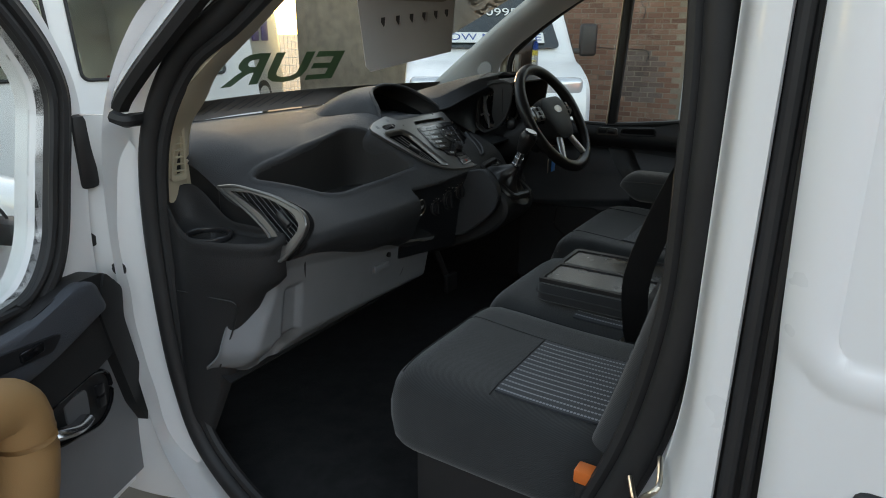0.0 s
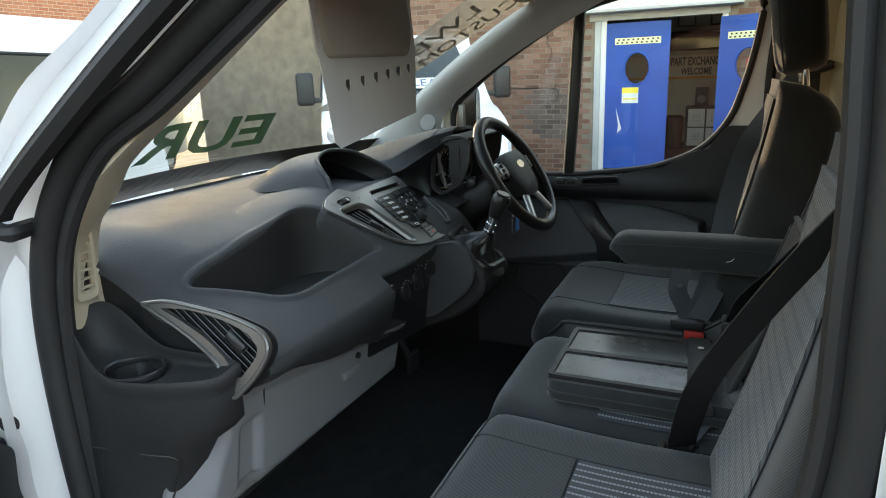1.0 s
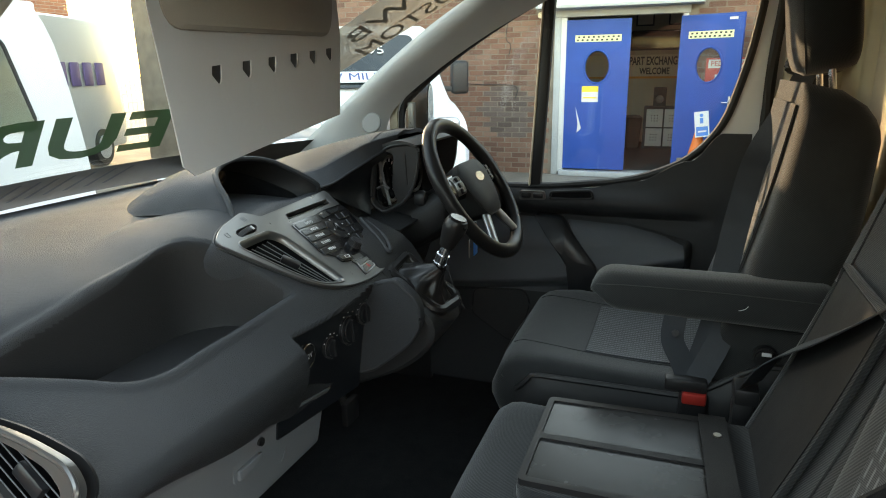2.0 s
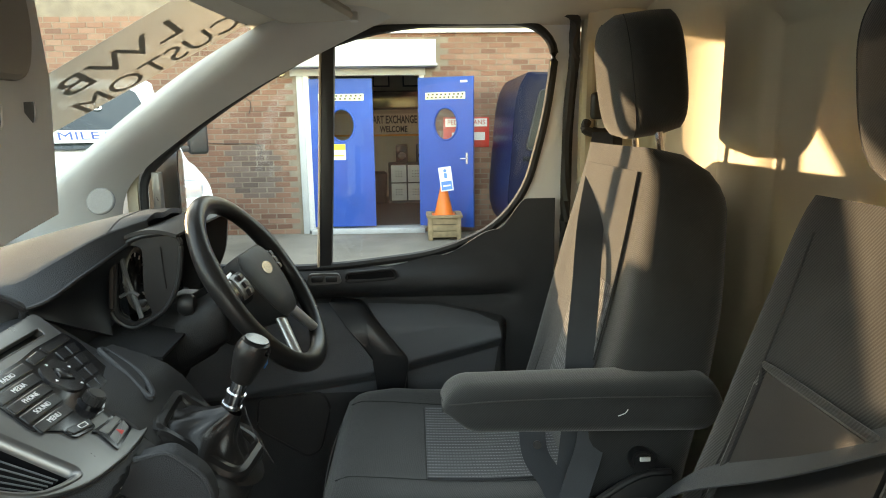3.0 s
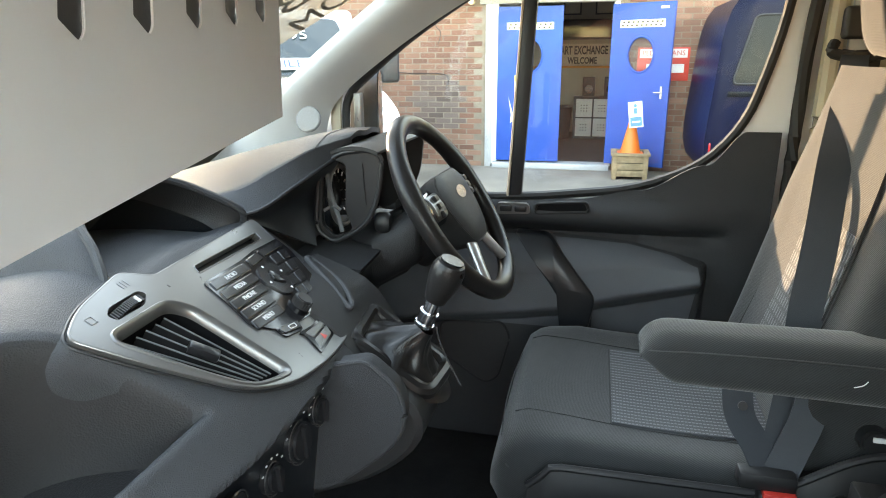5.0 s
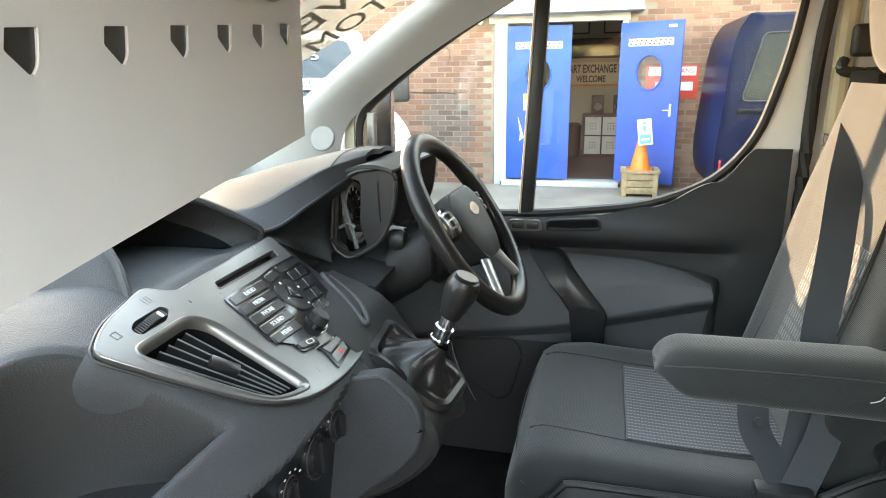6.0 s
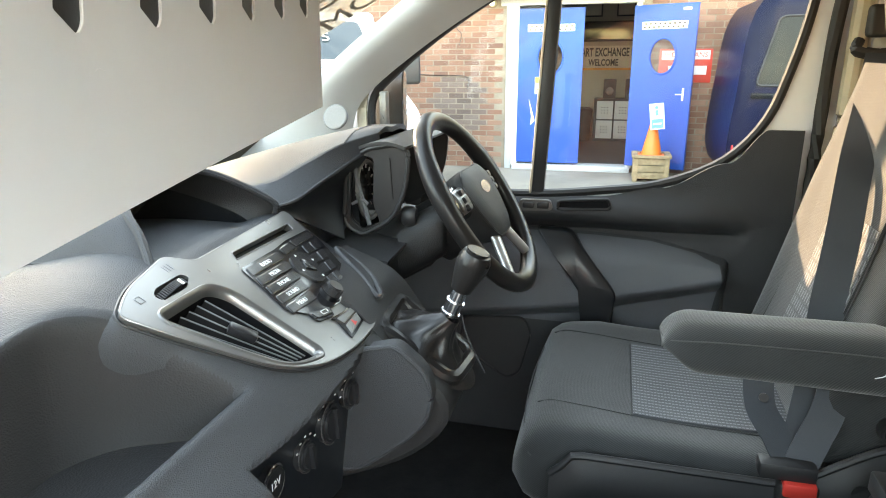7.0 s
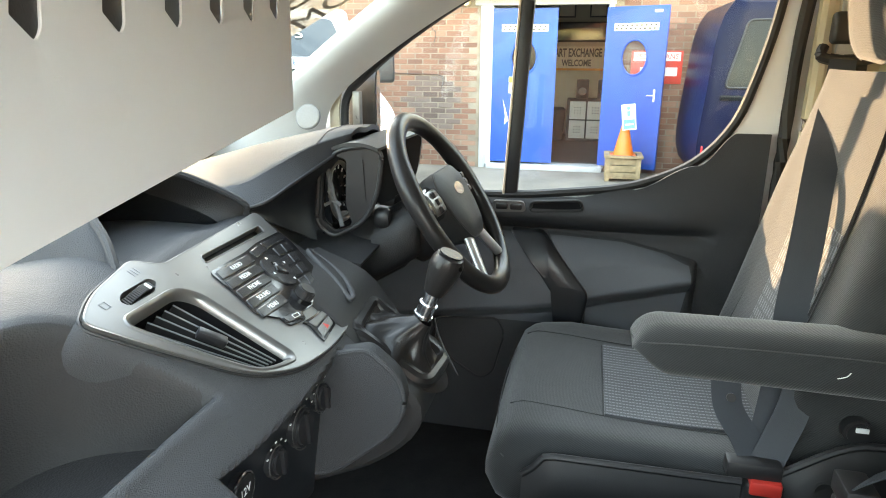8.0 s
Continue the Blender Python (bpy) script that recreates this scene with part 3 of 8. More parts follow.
single("trim_pillar_passenger", shell(pillar_in, 60, 18, 0.02), CREAM, "cream moulded trim along the passenger's windscreen pillar", "pillar trim", kind="structure")
# closing trim between the pillar, the glass and the end of the dashboard
single("trim_corner", box((-0.862, 0.505, 0.90), (-0.74, 0.60, 1.23), 0.01), CREAM, "cream corner trim at the foot of the windscreen pillar", "pillar trim", kind="structure")
single("wall_scuttle", box((-0.90, 0.60, 0.45), (-0.74, 0.66, 1.30), 0.01), BLACK, "black scuttle panel ahead of the pillar foot", "wall", kind="structure")
TWM = basis((0.700, 0.555, 1.362), (0.25, -0.72, 0.62), (0.2, 0.62, 0.74))
bm = cyl(0.030, 0.006, TWM, 32, bevel=0.0015)
tw = thing("tweeter_cover", "round pale perforated speaker cover on the pillar trim", "speaker cover", (0.727, 0.575, 1.352))
part("cover", bm, SPEAKER_MESH, tw)
part("rim", tube([TWM @ Vector((0.031 * math.cos(q * math.pi / 18), 0.031 * math.sin(q * math.pi / 18), -0.002)) for q in range(36)], 0.0014, 6, True), GREY, tw)
# tall slotted vent beside the passenger's pillar
pv = thing("pillar_vent", "tall narrow slotted vent in the cream pillar trim", "air vent", (-0.80, 0.49, 1.26))
PVM = basis((-0.806, 0.462, 1.258), (0.97, 0.10, 0), (0, -0.14, 1))
vent_outline = rounded([(-0.022, -0.062), (0.022, -0.062), (0.013, 0.068), (-0.013, 0.068)], 0.013)
vent_hole = rounded([(-0.015, -0.05), (0.015, -0.05), (0.008, 0.055), (-0.008, 0.055)], 0.008)
def inM(M):
    return lambda a, b, d: M @ Vector((a, b, -d))
part("frame", plate(vent_outline, [vent_hole], 0.008, inM(PVM)), CREAM, pv)
part("backing", plate(vent_hole, [], 0.002, inM(PVM @ Matrix.Translation((0, 0, -0.012)))), BLACK, pv)
for i in range(7):
    part("slat", box((-0.013 + 0.0006 * i, -0.042 + 0.0145 * i, -0.007), (0.013 - 0.0006 * i, -0.0395 + 0.0145 * i, -0.001), m=PVM), CREAM, pv)

# ---- passenger door aperture ----
APERTURE = [(0.27, 0.505), (0.40, 0.61), (0.452, 0.75), (0.472, 0.90), (0.476, 1.10), (0.458, 1.25), (0.41, 1.36), (0.318, 1.46), (0.20, 1.523), (0.07, 1.602), (-0.08, 1.69), (-0.28, 1.765), (-0.46, 1.765),
            (-0.55, 1.70), (-0.575, 1.50), (-0.58, 1.33), (-0.578, 1.16), (-0.545, 0.97), (-0.48, 0.78), (-0.42, 0.60), (-0.36, 0.50), (-0.1, 0.47), (0.12, 0.47)]
def aperture(off, x, n=150):
    """The door opening's loop, grown by off."""
    P = smooth_path([(a, b, 0) for a, b in APERTURE], n, True)
    out = []
    for i, p in enumerate(P):
        d = (P[(i + 1) % n] - P[i - 1]).normalized()
        out.append(Vector((x, p.x - d.y * off, p.y + d.x * off)))
    return out
SGN = 1 if aperture(0.1, 0)[20].y > 0.5 else -1
def aloop(off, x):
    return aperture(SGN * off, x)
ds_ = thing("door_seal", "black rubber door seal round the passenger doorway", "door seal", (-0.87, 0, 0.5), kind="structure")
part("bulb", tube(aloop(0.006, -0.876), 0.020, 12, True, 1.0, (1, 0, 0)), RUBBER, ds_)
part("inner_lip", tube(aloop(-0.022, -0.866), 0.0115, 8, True, 1.0, (1, 0, 0)), RUBBER, ds_)
part("outer_lip", tube(aloop(0.026, -0.872), 0.008, 8, True, 1.0, (1, 0, 0)), RUBBER, ds_)
part("carrier", loft([aloop(-0.03, -0.858), aloop(0.02, -0.866), aloop(0.035, -0.866), aloop(0.035, -0.858)], cap=False), RUBBER, ds_)
# white reveal between the seal and the outer skin, with its step
rings = [aloop(0.028, -0.860), aloop(0.032, -0.872), aloop(0.058, -0.884), aloop(0.072, -0.905), aloop(0.078, -0.93)]
bm = loft(rings, cap=False)
bmesh.ops.solidify(bm, geom=bm.faces[:], thickness=0.004)
single("door_frame", bm, WHITE_PAINT, "white painted steel reveal round the open passenger doorway", "door frame", kind="structure")
# front pillar outside: white skin, black strip
P_OUT = [(0.452, 1.352), (0.43, 1.375), (0.355, 1.432), (0.215, 1.527), (0.09, 1.606), (-0.06, 1.695), (-0.26, 1.80)]
def strip(pts, x, width, thick, mat, nm, label, drop=0.0):
    P = smooth_path([(x, a, b) for a, b in pts], 50)
    rings = []
    for i, p in enumerate(P):
        d = (P[min(i + 1, 49)] - P[max(i - 1, 0)]).normalized()
        n = Vector((0, -d.z, d.y))
        if n.z < 0:
            n = -n
        rings.append([p, p + n * width * 0.5 + Vector((drop * 0.5 - 0.008, 0, 0)), p + n * width + Vector((drop, 0, 0)), p + n * width + Vector((drop + thick, 0, 0)), p + Vector((thick, 0, 0))])
    return single(nm, loft(rings), mat, label, "pillar", kind="structure")
strip(P_OUT, -0.932, 0.026, 0.02, RUBBER, "pillar_seal", "black rubber strip along the outer front pillar")
strip([(a + 0.014, b + 0.022) for a, b in P_OUT], -0.934, 0.085, 0.03, WHITE_PAINT, "pillar_skin", "white painted outer front pillar", 0.075)
single("seal_corner", tube(smooth_path([(-0.936, 0.465, 1.345), (-0.93, 0.44, 1.338), (-0.915, 0.44, 1.338), (-0.88, 0.462, 1.335), (-0.865, 0.465, 1.335)], 24), 0.013, 8), RUBBER, "moulded rubber corner where the pillar seal meets the door frame", "seal", kind="structure")
# hinge pillar: white pressing with plugs, hinge and check strap
def hinge_post(u, v):
    z = 0.45 + 0.89 * v
    y = 0.505 + 0.15 * u
    foot = 0.10 * (1 - sstep(0.45, 0.85, z))
    dent = 0.016 * math.exp(-((u - 0.55) / 0.22) ** 2) * (math.exp(-((z - 1.20) / 0.06) ** 2) + math.exp(-((z - 0.96) / 0.05) ** 2) + math.exp(-((z - 0.72) / 0.06) ** 2))
    x = -0.870 - 0.075 * u - 0.012 * math.sin(math.pi * u) + dent
    return (x, y - foot * (1 - u), z)
single("hinge_post", shell(hinge_post, 30, 80, 0.01), WHITE_PAINT, "white pressed-steel hinge post with ribs", "door post", kind="structure")
for (y, z, r) in ((0.565, 1.015, 0.015), (0.612, 1.078, 0.015), (0.628, 1.0, 0.014)):
    pl = thing("rubber_plug", "round black rubber plug in the white hinge post", "plug", (-0.91, y, z), "plugs in the hinge post")
    u_ = (y - 0.505) / 0.15
    M = basis(Vector(hinge_post(u_, (z - 0.45) / 0.89)) + Vector((-0.006, -0.004, 0)), (-0.5, 0.86, 0), (0, 0, 1))
    part("rim", tube([M @ Vector((r * math.cos(a * math.pi / 12), r * math.sin(a * math.pi / 12), 0)) for a in range(24)], 0.0035, 8, True), RUBBER, pl)
    part("disc", cyl(r, 0.006, M @ Matrix.Translation((0, 0, -0.002)), 24), RUBBER, pl)
gr = thing("cable_grommet", "large black rubber cable boot between door and hinge post", "grommet", (-0.92, 0.62, 0.9))
part("boot", box((-0.955, 0.575, 0.865), (-0.90, 0.64, 0.955), 0.018, 3), RUBBER, gr)
part("bellows", tube(smooth_path([(-0.93, 0.60, 0.92), (-0.97, 0.585, 0.93), (-1.0, 0.57, 0.93)], 12), 0.022, 10), RUBBER, gr)
ck = thing("check_strap", "small grey steel door check bracket", "bracket", (-0.91, 0.565, 0.79))
part("bracket", box((-0.935, 0.552, 0.78), (-0.895, 0.578, 0.812), 0.004), STEEL, ck)
# rear side of the doorway: white post, black gap, sliding door
def b_post(u, v):
    z = 0.42 + 1.46 * v
    return (-0.885 - 0.07 * sstep(0, 0.6, u) - 0.006 * u, -0.606 - 0.048 * u + 0.10 * (1 - sstep(0.5, 1.12, z)) * (1 - u), z)
single("door_post_rear", shell(b_post, 16, 50, -0.012), WHITE_PAINT, "white painted post behind the passenger doorway", "door post", kind="structure")
bm = box((-0.955, -0.72, 0.42), (-0.93, -0.635, 1.88), 0.004)
tube([(-0.960, -0.668, 0.42), (-0.960, -0.662, 1.88)], 0.009, up=(1, 0, 0), bm=bm)
tube([(-0.962, -0.69, 0.42), (-0.962, -0.680, 1.88)], 0.006, up=(1, 0, 0), bm=bm)
single("sliding_door_seal", bm, RUBBER, "black rubber gap seal ahead of the sliding door", "door seal", kind="structure")
RIB = rounded([(-0.719, 1.18), (-1.95, 1.18), (-1.95, 1.80), (-0.705, 1.80)], 0.055, 8)
def slide_door(u, v):
    k = 0.30 * u / 0.5 if u < 0.5 else 0.30 + 1.05 * (u - 0.5) / 0.5
    y = -0.690 - k - 0.02 * (1.0 - sstep(0.95, 1.55, 0.42 + 1.46 * v))
    z = 0.42 + 1.46 * v
    d = poly_dist((y, z), RIB)
    rib = 0.006 * math.exp(-(d / 0.009) ** 2) - 0.003 * sstep(0.0, -0.02, d)
    return (-0.958 - 0.012 * sstep(0, 0.02, u) + 0.02 * abs(v - 0.5) ** 2 - rib, y, z)
sd = thing("door_2", "white sliding load door with a pressed rib and black handle", "sliding door", (-0.98, -1.3, 0.5), kind="structure")
part("skin", shell(slide_door, 200, 150, -0.02), WHITE_PAINT, sd, smooth=60)
part("handle", box((-1.0, -0.95, 1.03), (-0.968, -0.778, 1.075), 0.014, 3), BLACK, sd, "black pull handle")
st = thing("door_striker", "bright steel door striker loop on the white post", "striker", (-0.90, -0.575, 0.95))
part("loop", tube(smooth_path([(-0.90, -0.545, 0.93), (-0.945, -0.565, 0.93), (-0.95, -0.575, 0.945), (-0.945, -0.59, 0.965), (-0.90, -0.58, 0.975)], 20), 0.004), STEEL, st)

# ---- open passenger door ----
HINGE, OPEN = Vector((-0.915, 0.60, 0.0)), radians(68)
DM = Matrix(((-math.sin(OPEN), math.cos(OPEN), 0, HINGE.x), (-math.cos(OPEN), -math.sin(OPEN), 0, HINGE.y), (0, 0, 1, 0), (0, 0, 0, 1)))
# door frame: local x along the door, local y towards the room side, z up
pd = thing("door_3", "white passenger door standing open, grey and black trim panel", "van door", (-1.3, 0.45, 0.5), kind="structure")
def dplace(off):
    return lambda a, b, d: DM @ Vector((a, off - d, b))
d_out = rounded([(-0.04, 0.48), (1.05, 0.48), (1.12, 0.9), (1.12, 1.55), (0.98, 1.80), (0.42, 1.80), (0.20, 1.685), (0.078, 1.55), (0.010, 1.41), (0.008, 1.28), (0.045, 1.08), (0.03, 0.80)], [0.05, 0.1, 0.05, 0.1, 0.12, 0.12, 0.1, 0.1, 0.05, 0.08, 0.1, 0.1])
d_win = rounded([(0.30, 1.030), (1.02, 1.075), (1.03, 1.55), (0.93, 1.71), (0.50, 1.71), (0.30, 1.635), (0.165, 1.515), (0.092, 1.395), (0.133, 1.25), (0.170, 1.11), (0.225, 1.042)], [0.05, 0.05, 0.05, 0.08, 0.1, 0.1, 0.1, 0.05, 0.1, 0.08, 0.04])
part("shell", plate(d_out, [d_win], 0.06, dplace(0.0)), WHITE_PAINT, pd, "white painted steel")
for z0 in (1.19, 0.84):
    hg = part("hinge", box((-0.955, 0.575, z0), (-0.915, 0.615, z0 + 0.15), 0.012), BLACK, pd, "black folded steel hinge")
    part("pin", cyl(0.009, 0.16, Matrix.Translation((-0.945, 0.60, z0 + 0.07))), STEEL, hg)
def ring2(poly, M, off):
    return [M @ Vector((a, off, b)) for a, b in poly]
D_N = DM.to_3x3() @ Vector((0, 1, 0))
d_band = smooth_path([(a, b, 0) for a, b in grown(d_win, 0.055)[::3]], 90, True)
part("window_seal", plate([(p.x, p.y) for p in d_band], [d_win], 0.03, dplace(0.014)), RUBBER, pd, "black rubber window seal")
for g_, r_ in ((0.008, 0.009), (0.034, 0.012)):
    lip = smooth_path([(a, b, 0) for a, b in grown(d_win, g_)[::3]], 90, True)
    part("seal_lip", tube([DM @ Vector((p.x, 0.014, p.y)) for p in lip], r_, 8, True, 1.0, D_N), RUBBER, pd)
dg = part("pane", plate(d_win, [], 0.004, dplace(-0.03)), GLASS, pd, "clear side glass")
dg.visible_shadow = False
low = rounded([(0.02, 0.52), (0.98, 0.55), (1.04, 0.95), (0.45, 0.79), (0.273, 0.816), (0.094, 0.860), (0.055, 0.711), (-0.005, 0.58)], [0.02, 0.03, 0.03, 0.05, 0.05, 0.012, 0.04, 0.03])
part("lower_trim", plate(low, [], 0.03, dplace(0.03)), GREY, pd, "light grey moulded lower trim")
up = rounded([(0.094, 0.855), (0.273, 0.811), (0.45, 0.785), (1.05, 0.93), (1.06, 1.06), (0.34, 1.0), (0.169, 1.040), (0.080, 1.032), (0.045, 0.985), (0.045, 0.92)], [0.015, 0.05, 0.05, 0.04, 0.03, 0.05, 0.03, 0.02, 0.02, 0.02])
part("upper_trim", plate(up, [], 0.05, dplace(0.05)), DASH_DARK, pd, "black moulded upper trim")
# shoulder coloured lighter than the trim below, painting in light from above
sh_o = rounded([(0.172, 1.043), (0.128, 1.030), (0.118, 1.000), (0.105, 0.968), (0.27, 0.925), (0.45, 0.905), (1.05, 0.99), (1.06, 1.085), (0.45, 1.012), (0.27, 1.012)], [0.02, 0.02, 0.02, 0.012, 0.05, 0.05, 0.03, 0.03, 0.05, 0.04])
sh_c = Vector((0.42, 0.98))
rings = []
for k, o in ((1.0, 0.045), (1.0, 0.060), (0.985, 0.068), (0.94, 0.072), (0.7, 0.074), (0.3, 0.075)):
    rings.append([DM @ Vector(((sh_c + (Vector(p) - sh_c) * k).x, o, (sh_c + (Vector(p) - sh_c) * k).y)) for p in sh_o])
part("trim_shoulder", loft(rings), LIT_SHOULDER, pd, "grained shoulder, blue-grey painting in the light on it", smooth=60)
strap = [(0.088, 1.034), (0.043, 0.985), (0.052, 0.920), (0.025, 0.783), (-0.022, 0.605), (-0.040, 0.50), (-0.012, 0.50), (0.002, 0.60), (0.060, 0.713), (0.098, 0.862), (0.12, 0.96)]
part("edge_trim", plate(rounded(strap, 0.012), [], 0.03, lambda a, b, d: DM @ Vector((a, 0.056 - d, b))), BLACK, pd, "black hinge-side trim edge")
part("edge_cover", box((-0.04, 0.02, 0.44), (0.012, 0.062, 0.525), 0.012, 3, DM), BLACK, pd, "black cover at the foot of the trim")
hand = rounded([(0.292, 0.828), (0.150, 0.842), (0.116, 0.822), (0.112, 0.762), (0.155, 0.722), (0.276, 0.748), (0.312, 0.768)], [0.01, 0.02, 0.02, 0.03, 0.03, 0.03, 0.01])
part("handle_surround", plate(hand, [], 0.014, dplace(0.045)), BLACK, pd, "black oval handle surround")
part("handle_rim", tube(ring2(hand, DM, 0.046), 0.005, 8, True), BLACK_GLOSS, pd)
part("latch_cup", plate(rounded([(0.245, 0.822), (0.185, 0.822), (0.185, 0.762), (0.245, 0.772)], 0.012), [], 0.004, dplace(0.049)), GREY_DARK, pd, "grey latch cup")
part("latch_lever", tube([DM @ Vector(p) for p in smooth_path([(0.296, 0.060, 0.790), (0.280, 0.070, 0.785), (0.245, 0.068, 0.772), (0.210, 0.058, 0.768)], 14)], 0.017, 12, flat=0.7), CHROME, pd, "satin silver latch lever")
for dz in (0.0, 0.028):
    part("lock_button", box((0.140, 0.044, 0.760 + dz), (0.160, 0.054, 0.783 + dz), 0.003, 2, DM), BUTTON, pd)
pull = smooth_path([(0.47, 0.06, 0.56), (0.455, 0.105, 0.68), (0.438, 0.135, 0.80), (0.430, 0.142, 0.90), (0.455, 0.140, 0.955), (0.56, 0.132, 0.965), (0.80, 0.11, 0.95)], 44)
# tan colour puts the low sun on dark plastic into the material
part("pull_handle", tube([DM @ p for p in pull], 0.046, 16), SUNLIT_PULL, pd, "moulded pull handle and armrest with sunlight painted in brown")
part("switch_plate", plate(rounded([(0.252, 0.978), (0.278, 0.954), (0.42, 0.972), (0.40, 1.002)], 0.008), [], 0.01, dplace(0.082)), BUTTON, pd, "black window switch plate")
part("switch", box((0.30, 0.08, 0.968), (0.35, 0.088, 0.986), 0.003, 2, DM), BLACK_GLOSS, pd)
mb = thing("door_mirror", "black-cased passenger door mirror outside the open door", "door mirror", DM @ Vector((0.2, -0.2, 1.1)))
part("case", loft([[DM @ Vector((0.20 + 0.09 * s * math.cos(a * math.pi / 12), -0.10 - 0.07 * q, 1.06 + 0.15 * s * math.sin(a * math.pi / 12))) for a in range(24)] for q, s in ((0, 1), (0.5, 1.02), (1.2, 0.8), (1.6, 0.4))]), BLACK, mb)
part("glass", cyl(0.08, 0.003, DM @ Matrix.Translation((0.20, -0.096, 1.06)) @ pose(0, 0, 0, 90, 0, 0) @ Matrix.Diagonal((1, 1.7, 1, 1)), 32), MIRROR, mb, "mirror glass")
part("arm", box((0.10, -0.14, 1.10), (0.16, -0.04, 1.15), 0.012, 2, DM), BLACK, mb)

# ---- dashboard ----
TRAY = rounded([(-0.705, 0.375), (-0.60, 0.372), (-0.478, 0.375), (-0.39, 0.378), (-0.34, 0.345), (-0.288, 0.231), (-0.436, 0.236), (-0.56, 0.236), (-0.605, 0.25), (-0.668, 0.318)], [0.028, 0.05, 0.05, 0.05, 0.05, 0.008, 0.05, 0.04, 0.04, 0.05], 6)
STACK_C = Vector((-0.1566, 0.2985, 1.2193))
STACK_N = Vector((0.08, -0.566, 0.82)).normalized()
STACK_V = (Vector((0, 0, 1)) - STACK_N * STACK_N.z).normalized()
STACK_U = STACK_V.cross(STACK_N)
SM = basis(STACK_C, STACK_U, STACK_V) @ Matrix.Diagonal((1.071, 1.071, 1.071, 1))
SM_INV = SM.inverted()
BEZEL = rounded([(-0.166, 0.060), (-0.128, 0.078), (-0.043, 0.091), (-0.012, 0.067), (0.259, 0.061), (0.226, -0.023), (0.166, -0.131), (0.122, -0.146), (0.044, -0.140), (-0.030, -0.123), (-0.088, -0.088), (-0.133, -0.009)],
                [0.012, 0.03, 0.010, 0.01, 0.012, 0.06, 0.03, 0.03, 0.03, 0.03, 0.04, 0.04], 8)
BEZEL_COARSE = BEZEL[::4]
VENT = rounded([(-0.130, 0.035), (-0.042, 0.031), (-0.027, 0.012), (-0.022, -0.106), (-0.042, -0.100), (-0.076, -0.084), (-0.100, -0.040)], [0.008, 0.012, 0.02, 0.006, 0.014, 0.02, 0.04])
SLOT = rounded([(0.043, 0.040), (0.050, 0.051), (0.222, 0.041), (0.216, 0.028)], 0.004)
DASH_ROWS = [
    (-0.84, [(0.50, 1.275), (0.47, 1.27), (0.445, 1.22), (0.41, 1.185), (0.24, 1.135), (0.20, 1.115), (0.205, 1.088), (0.25, 1.06), (0.42, 0.99)]),
    (-0.72, [(0.66, 1.275), (0.52, 1.272), (0.42, 1.235), (0.36, 1.20), (0.20, 1.125), (0.16, 1.10), (0.168, 1.078), (0.22, 1.052), (0.42, 0.98)]),
    (-0.45, [(0.88, 1.25), (0.60, 1.27), (0.405, 1.25), (0.35, 1.222), (0.195, 1.125), (0.155, 1.093), (0.166, 1.045), (0.22, 0.998), (0.42, 0.92)]),
    (-0.28, [(0.94, 1.24), (0.64, 1.27), (0.41, 1.258), (0.35, 1.228), (0.20, 1.132), (0.162, 1.095), (0.173, 1.03), (0.217, 0.962), (0.42, 0.90)]),
    (-0.10, [(0.96, 1.235), (0.65, 1.27), (0.41, 1.262), (0.35, 1.232), (0.20, 1.135), (0.165, 1.097), (0.175, 1.03), (0.215, 0.96), (0.42, 0.90)]),
    (0.06, [(0.96, 1.235), (0.68, 1.27), (0.44, 1.25), (0.38, 1.22), (0.26, 1.13), (0.23, 1.09), (0.235, 1.03), (0.27, 0.96), (0.44, 0.90)]),
    (0.22, [(0.95, 1.235), (0.70, 1.26), (0.50, 1.24), (0.46, 1.20), (0.42, 1.10), (0.41, 1.04), (0.415, 0.98), (0.44, 0.90), (0.55, 0.84)]),
    (0.60, [(0.80, 1.235), (0.66, 1.26), (0.48, 1.25), (0.44, 1.21), (0.40, 1.11), (0.39, 1.05), (0.40, 0.98), (0.43, 0.90), (0.55, 0.84)]),
    (0.80, [(0.62, 1.25), (0.55, 1.26), (0.45, 1.24), (0.42, 1.20), (0.38, 1.10), (0.37, 1.04), (0.38, 0.98), (0.42, 0.90), (0.52, 0.84)]),
]
def dash_point(x, s):
    cp = lerp_table(DASH_ROWS, x)
    k = s * (len(cp) - 1)
    i = min(int(k), len(cp) - 2)
    t = k - i
    g = lambda a: cp[max(0, min(len(cp) - 1, a))]
    a, b, c, d = g(i - 1), g(i), g(i + 1), g(i + 2)
    q = [0.5 * (2 * b[e] + (c[e] - a[e]) * t + (2 * a[e] - 5 * b[e] + 4 * c[e] - d[e]) * t * t + (3 * b[e] - a[e] - 3 * c[e] + d[e]) * t ** 3) for e in (0, 1)]
    roll = max(0.0, min(1.0, (-0.63 - x) / 0.125))
    return Vector((x, q[0], q[1] - 0.052 * roll * roll * sstep(0.2, 0.40, q[0])))
def warp(k, knots):
    """Uneven grid steps: finer where the moulding has edges."""
    for (a, p), (b, q) in zip(knots, knots[1:]):
        if k <= b:
            return p + (q - p) * (k - a) / (b - a)
    return knots[-1][1]
